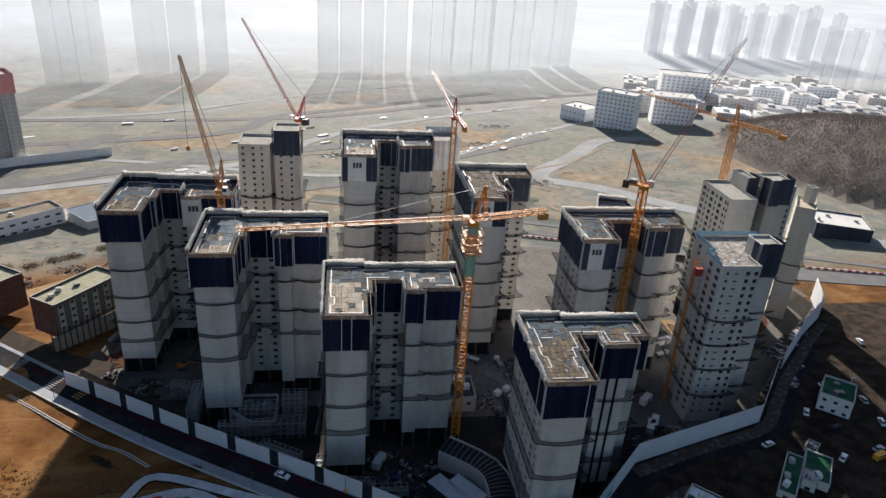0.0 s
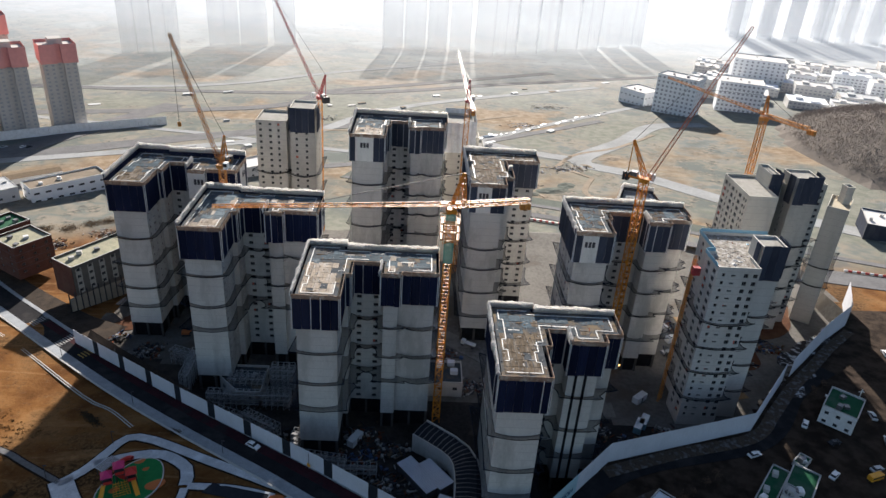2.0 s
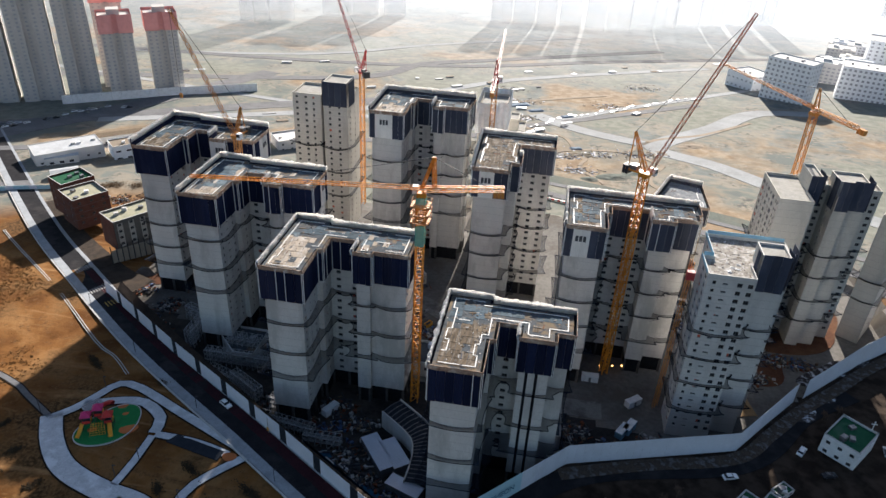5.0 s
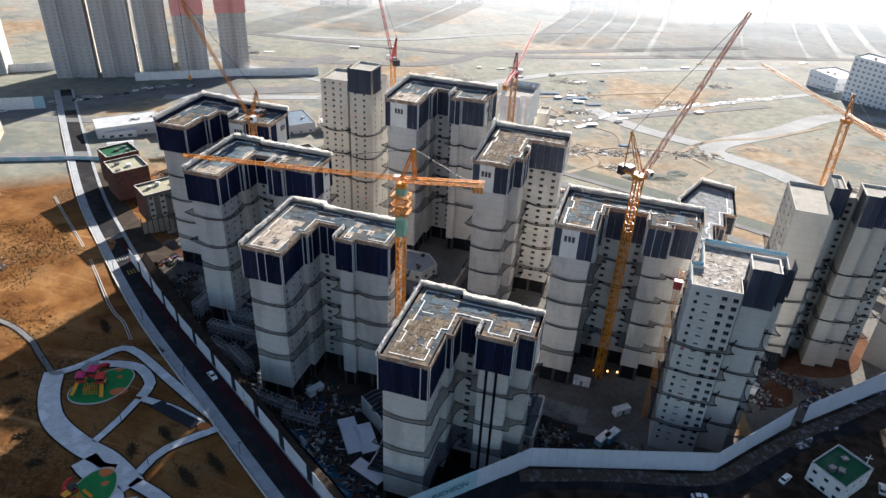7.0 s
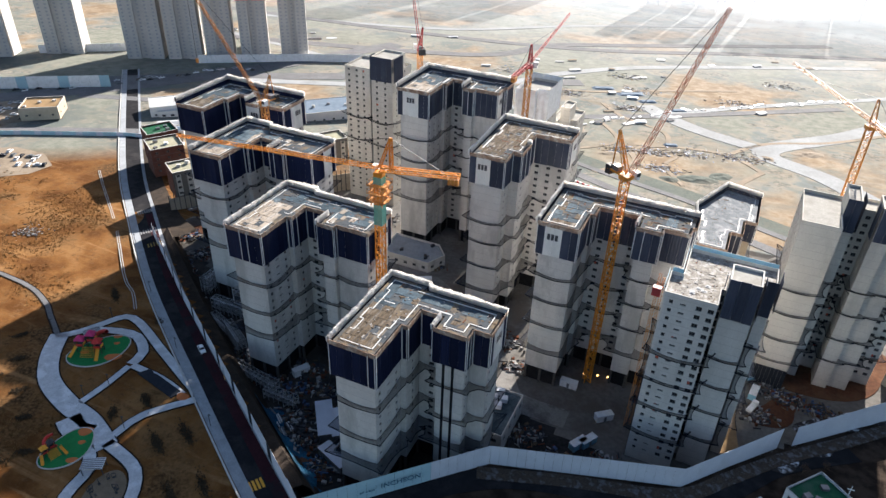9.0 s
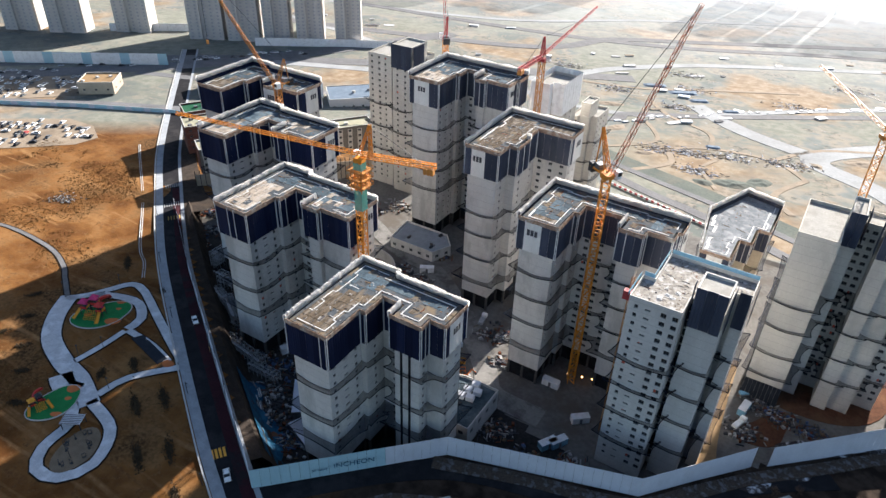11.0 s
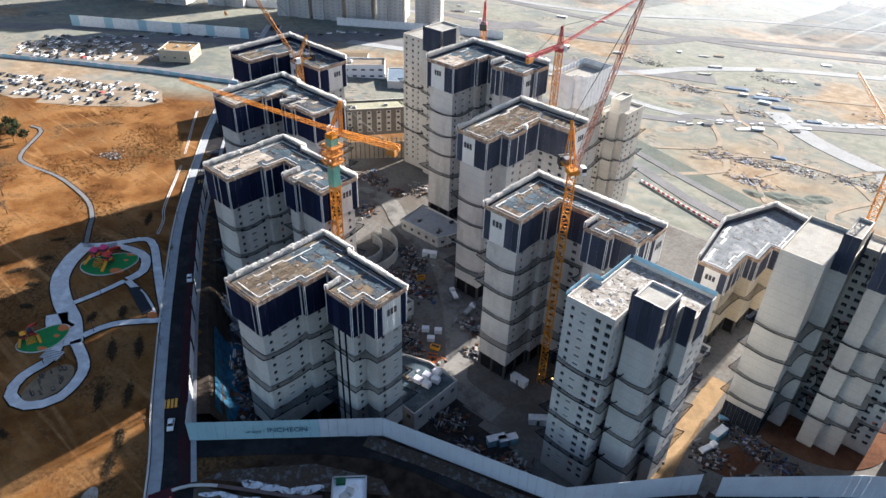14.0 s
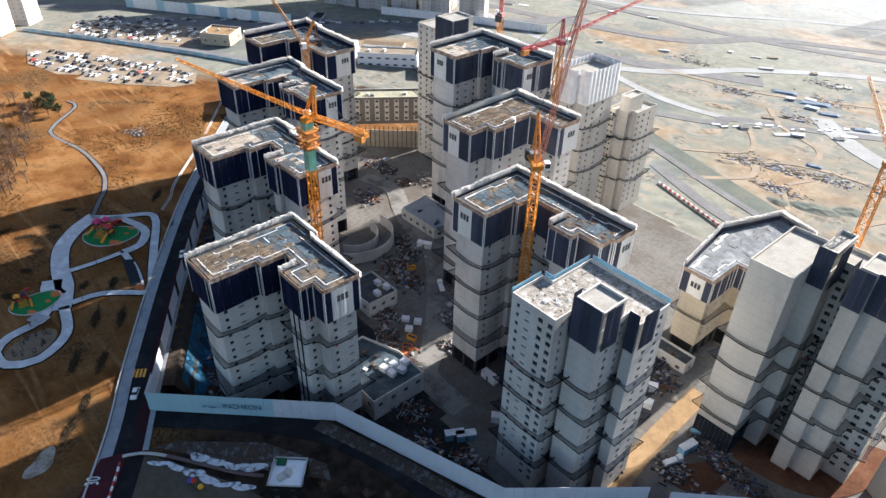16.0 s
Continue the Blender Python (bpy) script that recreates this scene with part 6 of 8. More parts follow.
slab_block("concrete podium deck with pallets beside the tower", [(74, 173), (88.5, 173), (88.5, 193), (76, 193), (62, 188), (62, 174)], -1.5, "concrete", deck="slab_blue")
slab_block("low concrete podium with windows beside the tall tower", [(2, 253), (24, 253), (28, 262), (22, 269), (0, 269)], -4.5, "concrete", deck="pavement")
slab_block("concrete podium frame below the blue towers", [(32, 201), (48, 201), (48, 214), (32, 214)], -3.5, "concrete", deck="slab")
slab_block("stepped concrete podium in front of the tower", [(-30, 192), (-22, 192), (-22, 207), (-38, 207), (-38, 200)], -4.0, "concrete", deck="slab")
slab_block("white capping beams and ramp walls by the low tower", [(110, 256), (126, 246), (130, 252), (114, 262)], -3.0, "white", deck="concrete_light")
slab_block("white ramp wall by the site road", [(108, 268), (124, 258), (127, 262), (111, 273)], -4.0, "white", deck="concrete_light")
slab_block("dark podium storey under the low tower", [(124, 265), (140, 265), (140, 271), (124, 271)], -5.5, "concrete", deck="slab")

# curved ramp walls and the covered ramp
for label, cx, cy, r, a0, a1, z0, z1, mat in (("curved concrete ramp wall", 3, 226, 17, -60, 100, SITE_Z, -4.0, "concrete"), ("curved inner ramp wall", 3, 226, 10.5, -60, 100, SITE_Z, -4.5, "concrete")):
    bm = bmesh.new()
    k = 22
    pts = [(cx + rr * math.cos(radians(a0 + (a1 - a0) * s / k)), cy + rr * math.sin(radians(a0 + (a1 - a0) * s / k))) for rr in (r,) for s in range(k + 1)]
    pts += [(cx + (r - 0.4) * math.cos(radians(a1 - (a1 - a0) * s / k)), cy + (r - 0.4) * math.sin(radians(a1 - (a1 - a0) * s / k))) for s in range(k + 1)]
    prism(bm, pts, z0 - 0.3, z1)
    tagged(new("ramp_wall", bm_mesh(bm, "ramp_wall", M[mat])), label, "ramp wall")
th = thing("ramp_cover", "dark ribbed sheet cover over the curved car ramp", "ramp cover")
LINE = [(33.0, 176.5), (37.5, 173.5), (42, 170.3), (45.5, 167), (47.4, 163), (48.0, 158.5), (48.0, 153.5), (47.6, 148.5)]
sides = []
for i, p in enumerate(LINE):
    a, b = Vector(LINE[max(i - 1, 0)]), Vector(LINE[min(i + 1, len(LINE) - 1)])
    d = (b - a).normalized()
    sides.append((Vector(p) + Vector((d.y, -d.x)) * 3.9, Vector(p) - Vector((d.y, -d.x)) * 3.9, -2.6 - 0.35 * i))
bm = bmesh.new()
rows = [[bm.verts.new((*s[0], s[2])), bm.verts.new((*s[0].lerp(s[1], 0.5), s[2] + 0.5)), bm.verts.new((*s[1], s[2]))] for s in sides]
for r, q in zip(rows, rows[1:]):
    bm.faces.new((r[0], q[0], q[1], r[1])), bm.faces.new((r[1], q[1], q[2], r[2]))
part("sheet", bm, M["fence_dark"], th)
for s, q in zip(sides, sides[1:]):
    for f in (0, 0.34, 0.67):
        u, v, z = s[0].lerp(q[0], f), s[1].lerp(q[1], f), s[2] + (q[2] - s[2]) * f
        bm = bmesh.new()
        beam(bm, (*u, z + 0.06), (*u.lerp(v, 0.5), z + 0.56), 0.22)
        part("rib", bm, M["steel"], th)
        bm = bmesh.new()
        beam(bm, (*u.lerp(v, 0.5), z + 0.56), (*v, z + 0.06), 0.22)
        part("rib", bm, M["steel"], th)
for k in (0, 1):
    bm = bmesh.new()
    rows = []
    for s in sides:
        out = (s[k] - s[1 - k]).normalized() * 0.35
        p, q = s[k], s[k] + out
        rows.append([bm.verts.new(v) for v in ((*p, SITE_Z - 0.3), (*p, s[2] + 0.7), (*q, s[2] + 0.7), (*q, SITE_Z - 0.3))])
    for r, q in zip(rows, rows[1:]):
        for u in range(3):
            bm.faces.new((r[u], r[u + 1], q[u + 1], q[u]))
    bm.faces.new(rows[0]), bm.faces.new(rows[-1])
    bmesh.ops.recalc_face_normals(bm, faces=bm.faces)
    part("side_wall", bm, M["concrete"], th)


def container(x, y, z, rz, mat, l=6.0, w=2.4, h=2.5):
    th = thing("site_container", "corrugated site container with a pale roof", "container", "site containers", x, y, z, rz)
    bm = bmesh.new()
    n = int(l / 0.4)
    side = []
    for s in range(n):
        for f, o in ((0.1, 0), (0.3, 0.05), (0.7, 0.05), (0.9, 0)):
            side.append((-l / 2 + (s + f) * l / n, -w / 2 - o))
    prism(bm, side + [(-x, -y) for x, y in side], 0, h)
    part("body", bm, M[mat], th)
    bm = bmesh.new()
    box(bm, -l / 2 - 0.05, -w / 2 - 0.06, h, l / 2 + 0.05, w / 2 + 0.06, h + 0.1, 0.02)
    part("roof", bm, M["white"], th)
    bm = bmesh.new()
    box(bm, -0.5, -w / 2 - 0.09, 0.1, 0.4, -w / 2 - 0.04, 2.1)
    part("door", bm, M["steel"], th)


for x, y, rz, mat in ((109.5, 187.6, 60, "blue_rail"), (112, 190, 60, "blue_rail"), (114, 203, 40, "white"), (99, 213, 0, "white"), (158.5, 238, 80, "blue_rail"), (139, 243, 20, "white"), (26, 246, 30, "white"), (12, 176, 60, "white"), (136, 250, 30, "white")):
    container(x, y, SITE_Z, rz, mat)
# white corrugated sheds on the yard
for x, y, rz, l, w in ((33, 159.5, -52, 15, 5), (38, 160, -52, 12, 5), (44, 148, -20, 11, 4)):
    th = thing("site_shed", "long shed with a pale corrugated roof", "shed", "", x, y, SITE_Z, rz)
    bm = bmesh.new()
    box(bm, -l / 2, -w / 2, 0, l / 2, w / 2, 3.2)
    part("wall", bm, M["steel"], th)
    bm = bmesh.new()
    n = int(l / 0.5)
    edge = []
    for s in range(n):
        for f, z in ((0.0, 3.3), (0.2, 3.42), (0.5, 3.42), (0.7, 3.3)):
            edge.append((-l / 2 - 0.2 + (s + f) * (l + 0.4) / n, z))
    rows = [[bm.verts.new((x, y, z + dz)) for x, z in edge] for y, dz in ((-w / 2 - 0.3, 0), (w / 2 + 0.3, 0), (w / 2 + 0.3, -0.12), (-w / 2 - 0.3, -0.12))]
    for u in range(4):
        r, q = rows[u], rows[(u + 1) % 4]
        for i in range(len(edge) - 1):
            bm.faces.new((r[i], r[i + 1], q[i + 1], q[i]))
    part("roof", bm, M["fence_white"], th)
# pallets of wrapped boards on the podium and the yard
for x, y, z, rz in ((79.4, 184, -1.4, 10), (82.6, 184.6, -1.4, 12), (80.2, 187.4, -1.4, 8), (83.4, 188, -1.4, 12), (81.4, 190.8, -1.4, 10), (58, 210, SITE_Z, 40), (63, 207.5, SITE_Z, 40), (62, 212.5, SITE_Z, 40), (45, 207, -3.4, 0), (40, 211, -3.4, 0), (44, 212, -3.4, 0)):
    th = thing("pallet_stack", "stack of wrapped boards on a pallet", "pallet", "pallet stacks", x, y, z + 0.06, rz)
    bm = bmesh.new()
    box(bm, -1.35, -1.05, 0.15, 1.35, 1.05, 1.9, 0.06)
    part("wrapped_load", bm, M["fence_white"], th)
    bm = bmesh.new()
    for s in (-1.2, 0, 1.2):
        box(bm, s - 0.15, -1.1, 0, s + 0.15, 1.1, 0.15)
    part("pallet", bm, M["slab_wood"], th)


def scaffold(x0, y0, nx, ny, nz, rz, mat="galvanised"):
    th = thing("scaffold", "grey tubular scaffold round a podium", "scaffold", "", x0, y0, SITE_Z, rz)
    for j in range(nz):
        bm = bmesh.new()
        for i in range(nx + 1):
            for k in range(ny + 1):
                beam(bm, (i * 2, k * 1.6, j * 2), (i * 2, k * 1.6, j * 2 + 2), 0.16)
            beam(bm, (i * 2, 0, j * 2 + 2), (i * 2, ny * 1.6, j * 2 + 2), 0.12)
        for k in range(ny + 1):
            beam(bm, (0, k * 1.6, j * 2 + 2), (nx * 2, k * 1.6, j * 2 + 2), 0.12)
            for i in range(0, nx, 2):
                beam(bm, (i * 2, k * 1.6, j * 2), (i * 2 + 2, k * 1.6, j * 2 + 2), 0.09)
        part("lift", bm, M[mat], th)
        bm = bmesh.new()
        box(bm, 0, 0, j * 2 + 1.96, nx * 2, 0.9, j * 2 + 2.04)
        part("walkway", bm, M["steel"], th)


for a in ((-40, 190, 9, 2, 3, 0), (-48, 197, 8, 2, 4, 90), (-26, 181, 7, 2, 3, -30), (-34, 196, 6, 3, 4, 0), (-22, 190, 5, 3, 3, 0), (-36, 184, 6, 2, 2, -20), (-20, 199, 4, 3, 5, 0), (-8, 172, 5, 2, 3, -10), (-10, 165.5, 10, 2, 2, -8), (8, 160, 6, 2, 2, 0), (-60, 214, 7, 2, 3, -20)):
    scaffold(*a)


def heap(x, y, r, n, seed, label="heap of formwork, pipes and rubble on the yard", mats=(0, 0, 1, 2, 4, 4), tall=1.2, z=SITE_Z, grain=1.0):
    rnd = random.Random(seed)
    th = thing("material_heap", label, "building material", "heaps on the yard", x, y, z)
    bms = {}
    for _ in range(n):
        k = rnd.choice(mats)
        bm = bms.setdefault(k, bmesh.new())
        u, v = rnd.gauss(0, r * 0.5), rnd.gauss(0, r * 0.4)
        if rnd.random() < 0.45:
            L = rnd.uniform(1.5, 4.5) * grain
            box(bm, -L / 2, -0.15, 0, L / 2, rnd.uniform(-0.05, 0.3), rnd.uniform(0.1, 0.4), m=pose(u, v, rnd.uniform(0, tall * 0.6), 0, rnd.uniform(-8, 8), rnd.choice((20, 30, 110, rnd.uniform(0, 180)))))
        else:
            s = rnd.uniform(0.2, 1.0) * grain
            box(bm, -s, -s * 0.7, 0, s, s * 0.7, rnd.uniform(0.3, tall), m=pose(u, v, 0, 0, 0, rnd.uniform(0, 180)))
    for k, bm in bms.items():
        tagged(part("loose_material", bm, DEBRIS[k], th), kind="stuff")


HEAPS = [(-22, 251, 7), (-8, 254, 7), (25, 243, 8), (15, 246, 6), (34, 236, 7), (28, 228, 8), (50, 206, 6), (55, 221, 7), (40, 226, 6), (76, 196, 5), (90, 196, 7), (97, 193, 7), (101, 204, 6), (93, 184, 6), (105, 178, 6), (118, 184, 4), (131, 262, 6), (136, 256, 7), (143, 250, 6), (128, 252, 6), (156, 240, 6), (163, 243, 5), (170, 240, 5), (160, 228, 5), (4, 169, 6), (15, 166, 7), (23, 158, 7), (30, 150, 6), (42, 145, 6), (14, 178, 6), (24, 172, 5), (70, 178, 4), (-2, 157, 5), (-15, 176, 5), (-30, 180, 5), (-52, 190, 5), (-70, 220, 6), (-75, 210, 5), (-68, 205, 5), (-80, 262, 6), (-88, 228, 6), (60, 200, 5), (110, 245, 6), (96, 246, 7), (30, 300, 7), (5, 262, 5), (-30, 270, 8), (-45, 275, 7), (-15, 285, 6), (70, 225, 6), (152, 222, 4), (148, 262, 5), (180, 240, 5), (20, 208, 5)]
HAUL = [(154, 206), (151.4, 218), (149.6, 240), (148.6, 262)]
SITE_ROAD = [(-40, 262), (-21, 265.5), (-3, 257), (13.8, 251.2), (30.4, 246.9), (56, 227.5), (74.9, 208.8), (84, 198), (103, 197)]
HEAPS += [(-37, 275, 5), (-22, 274, 4), (17.2, 240.5, 5), (27, 238, 5), (43, 232.5, 5), (24.7, 259, 3), (80.5, 214, 4), (66, 196, 3), (36, 240, 3)]


def off_road(x, y):
    best = 99.0
    for p, q in [*zip(SITE_ROAD, SITE_ROAD[1:]), *zip(HAUL, HAUL[1:])]:
        a, b, c = Vector(p), Vector(q), Vector((x, y))
        t = max(0.0, min(1.0, (c - a).dot(b - a) / (b - a).length_squared))
        best = min(best, (c - a.lerp(b, t)).length)
    return best


ribbon("road", SITE_ROAD, 8.5, M["site_road"], "dusty concrete haul road through the yard", "road", lift=0.2, height=SITE_Z)
HEAPS = [h for h in HEAPS if off_road(h[0], h[1]) > 4.5 + 0.55 * h[2]]
for k, (x, y, r) in enumerate(HEAPS):
    heap(x, y, r, 130, 300 + k, grain=0.72, mats=(0, 0, 1, 2, 2, 4, 4, 5) if k % 3 else (0, 1, 5, 2, 3, 4))
ribbon("road", HAUL, 6.5, M["haul_sand"], "bare sandy haul road inside the site", "road", lift=0.25, height=SITE_Z)
for x, y, rz in ((146, 214, 20), (72, 198, 60), (-60, 232, 10)):
    th = thing("excavator", "orange tracked excavator on the yard", "excavator", "excavators", x, y, SITE_Z, rz)
    for s in (-1, 1):
        bm = bmesh.new()
        box(bm, -1.8, s * 1.0 - 0.3, 0, 1.8, s * 1.0 + 0.3, 0.8, 0.2)
        part("track", bm, M["dark"], th)
    bm = bmesh.new()
    box(bm, -1.7, -1.2, 0.9, 1.2, 1.2, 2.0, 0.1)
    part("body", bm, M["play_orange"], th)
    bm = bmesh.new()
    box(bm, 0.2, 0.3, 2.0, 1.4, 1.2, 3.0, 0.1)
    part("cab", bm, M["glass"], th)
    bm = bmesh.new()
    beam(bm, (1.2, -0.4, 1.6), (3.6, -0.4, 3.8), 0.4)
    beam(bm, (3.6, -0.4, 3.8), (5.2, -0.4, 1.8), 0.32)
    part("boom", bm, M["play_orange"], th)
    bm = bmesh.new()
    box(bm, 4.8, -0.9, 0.9, 5.7, 0.1, 1.8, 0.15)
    part("bucket", bm, M["dark"], th)
def truck(x, y, rz, load):
    th = thing("site_truck", "white flatbed truck parked on the yard", "truck", "site trucks", x, y, SITE_Z + 0.2, rz)
    bm = bmesh.new()
    box(bm, 1.5, -1.0, 0.6, 3.2, 1.0, 2.5, 0.18)
    cab = part("cab", bm, M["white"], th)
    bm = bmesh.new()
    box(bm, 3.18, -0.85, 1.5, 3.23, 0.85, 2.2)
    part("windscreen", bm, M["glass"], cab)
    bm = bmesh.new()
    box(bm, -3.2, -1.05, 0.8, 1.4, 1.05, 1.0, 0.03)
    for s in (-1, 1):
        box(bm, -3.2, s * 1.05 - 0.04, 1.0, 1.4, s * 1.05 + 0.04, 1.45)
    part("flatbed", bm, M["steel"], th)
    bm = bmesh.new()
    box(bm, -3.0, -0.9, 1.02, 1.2, 0.9, 1.9, 0.1)
    part("load", bm, M[load], th)
    for u in (-2.2, 2.3):
        for v in (-0.9, 0.9):
            bm = bmesh.new()
            bmesh.ops.create_cone(bm, cap_ends=True, segments=12, radius1=0.48, radius2=0.48, depth=0.28, matrix=pose(u, v, 0.48, 90, 0, 0))
            part("wheel", bm, M["dark"], th)


for x, y, rz, load in ((52, 232.5, 150, "white"), (62.5, 229.5, 100, "tin_roof"), (158.5, 230, 70, "white"), (158, 246, 40, "blue_rail"), (133.8, 233, 20, "tin_roof")):
    truck(x, y, rz, load)
for x, y, rz, mat, say in ((67.1, 205.4, 20, "play_yellow", "yellow waste skip on the yard"), (69.6, 201.3, 35, "play_orange", "orange waste skip on the yard"), (34.8, 231.6, 60, "play_yellow", "yellow waste skip on the yard")):
    th = thing("waste_skip", say, "skip", "waste skips", x, y, SITE_Z + 0.2, rz)
    bm = bmesh.new()
    prism(bm, [(-1.7, -0.9), (1.7, -0.9), (1.7, 0.9), (-1.7, 0.9)], 0.0, 0.12)
    for p, q in (((-1.7, -0.9), (1.7, -0.82)), ((-1.7, 0.82), (1.7, 0.9)), ((-1.7, -0.82), (-1.6, 0.82)), ((1.6, -0.82), (1.7, 0.82))):
        box(bm, *p, 0.12, *q, 1.5)
    part("body", bm, M[mat], th)
    bm = bmesh.new()
    box(bm, -1.55, -0.8, 0.13, 1.55, 0.8, 1.1, 0.15)
    part("debris_load", bm, DEBRIS[0], th)
PR = random.Random(51)
for k in range(16):
    x, y = 10 + (k % 4) * 4.4 + PR.uniform(-0.4, 0.4), 156.5 - (k // 4) * 2.6 - (k % 4) * 1.2 + PR.uniform(-0.3, 0.3)
    th = thing("pipe_bundle", "bundle of grey scaffold tubes laid on the yard", "building material", "tube bundles", x, y, SITE_Z + 0.15, -32 + PR.gauss(0, 5))
    for u in range(5):
        bm = bmesh.new()
        L = PR.uniform(3.2, 4.2)
        box(bm, -L / 2, u * 0.32 - 0.8, 0.1 * (u % 2), L / 2, u * 0.32 - 0.56, 0.1 * (u % 2) + PR.uniform(0.3, 0.9), 0.04)
        part("tube_layer", bm, M[PR.choice(("steel", "tin_roof", "kerb", "white"))], th)
bm = bmesh.new()
rows = []
for p, q in zip(ROADSIDE, ROADSIDE[1:]):
    a, b = Vector(p), Vector(q)
    d = (b - a).normalized()
    nv = Vector((-d.y, d.x))
    k = int((b - a).length / 2)
    for s in range(k):
        c = a.lerp(b, s / k)
        top = land(c.x, c.y)
        rows.append([bm.verts.new((c.x + nv.x * o, c.y + nv.y * o, (z if z < 0 else top + z - 3.2) + 0.35 * noise.noise((c.x * 0.4, c.y * 0.4, o)))) for o, z in ((0.2, 3.0), (4.2, 2.7), (6.3, -0.8), (8.6, -7.5), (10.8, -9.3))])
for r, q in zip(rows, rows[1:]):
    for u in range(4):
        bm.faces.new((r[u], q[u], q[u + 1], r[u + 1]))
tagged(new("soil_bank", bm_mesh(bm, "soil_bank", M["bank_soil"])), "steep dark soil bank inside the roadside fence", "bank", kind="structure")
bm = bmesh.new()
rows = []
for s in range(25):
    t = s / 24
    x, y = 8 + 33 * t, 147.8 - 20.4 * t
    rows.append([bm.verts.new((x + 0.52 * o, y + 0.85 * o, z + 0.35 * noise.noise((x * 0.6, o, 2)))) for o, z in ((5.9, 1.2), (6.6, -0.9), (7.6, -4.4), (8.9, -7.3), (10.6 + 1.4 * math.sin(t * 17), -8.7), (12.0 + 1.8 * math.sin(t * 11 + 1), -8.75))])
for r, q in zip(rows, rows[1:]):
    for u in range(5):
        bm.faces.new((r[u], r[u + 1], q[u + 1], q[u]))
tagged(new("blue_tarpaulin", bm_mesh(bm, "blue_tarpaulin", M["blue_sheet"])), "blue sheeting spread over the bank inside the fence", "tarpaulin")
patch("soil_patch", oval(186, 263, 22, 12, 40, 30, 0.14), M["red_soil"], "churned reddish soil on the yard", "soil", lift=0.2, height=SITE_Z)
patch("soil_patch", oval(166, 232, 9, 6, 50, 30, 0.14), M["red_soil"], "churned reddish soil on the yard", "soil", lift=0.22, height=SITE_Z)
patch("soil_patch", oval(32, 141.5, 11, 4.5, -10, 30, 0.14), M["red_soil"], "churned reddish soil on the yard", "soil", lift=0.24, height=SITE_Z)
patch("soil_patch", oval(-84, 240, 9, 6, 40, 30, 0.14), M["red_soil"], "churned reddish soil on the yard", "soil", lift=0.24, height=SITE_Z)
# lit work lamps under the wide tower
glow = bpy.data.materials.new("lamp_glow")
glow.use_nodes = True
glow.node_tree.nodes["Principled BSDF"].inputs["Emission Color"].default_value = (1.0, 0.50, 0.14, 1)
glow.node_tree.nodes["Principled BSDF"].inputs["Emission Strength"].default_value = 1.6
for x, y, z in ((102.5, 219.3, -7.2), (107.2, 220.6, -7.2), (110.7, 221.4, -7.2), (-88, 233, -7.8)):
    th = thing("work_lamp", "lit warm work lamp on a stand in the yard", "lamp", "work lamps", x, y, SITE_Z)
    bm = bmesh.new()
    beam(bm, (0, 0, 0), (0, 0, z - SITE_Z), 0.12)
    part("stand", bm, M["dark"], th)
    bm = bmesh.new()
    box(bm, -0.3, -0.15, z - SITE_Z, 0.3, 0.1, z - SITE_Z + 0.7, 0.06)
    part("lamp_head", bm, glow, th)


# ---- cars ----
def make_car(color, wheels=True):
    mat = material("car_paint", color, tuple(c * 0.9 for c in color), 0.25, bump=0)
    th = thing("parked_car", "parked car", "car", "parked cars")
    bm = bmesh.new()
    prof = [(-2.2, 0.3), (2.2, 0.3), (2.25, 0.75), (1.3, 0.95), (-1.9, 1.0), (-2.25, 0.8)]
    lo = [bm.verts.new((x, -0.88, z)) for x, z in prof]
    hi = [bm.verts.new((x, 0.88, z)) for x, z in prof]
    for i in range(len(prof)):
        bm.faces.new((lo[i], hi[i], hi[(i + 1) % len(prof)], lo[(i + 1) % len(prof)]))
    bm.faces.new(lo), bm.faces.new(hi[::-1])
    bmesh.ops.recalc_face_normals(bm, faces=bm.faces)
    if not wheels:
        box(bm, -1.22, -0.66, 1.43, 0.32, 0.66, 1.48)
    part("body", bm, mat, th)
    bm = bmesh.new()
    vs = [bm.verts.new(v) for v in ((-1.8, -0.8, 0.97), (1.0, -0.8, 0.95), (1.0, 0.8, 0.95), (-1.8, 0.8, 0.97), (-1.2, -0.65, 1.44), (0.3, -0.65, 1.44), (0.3, 0.65, 1.44), (-1.2, 0.65, 1.44))]
    for q in ((0, 1, 5, 4), (1, 2, 6, 5), (2, 3, 7, 6), (3, 0, 4, 7)):
        bm.faces.new([vs[i] for i in q])
    part("window_band", bm, M["glass"], th)
    if wheels:
        bm = bmesh.new()
        box(bm, -1.22, -0.66, 1.43, 0.32, 0.66, 1.48, 0.02)
        part("roof", bm, mat, th)
    for x in (-1.35, 1.35) if wheels else ():
        for y in (-0.82, 0.82):
            bm = bmesh.new()
            bmesh.ops.create_cone(bm, cap_ends=True, segments=10, radius1=0.33, radius2=0.33, depth=0.22, matrix=pose(x, y, 0.33, 90, 0, 0))
            part("wheel", bm, M["dark"], th)
    return th


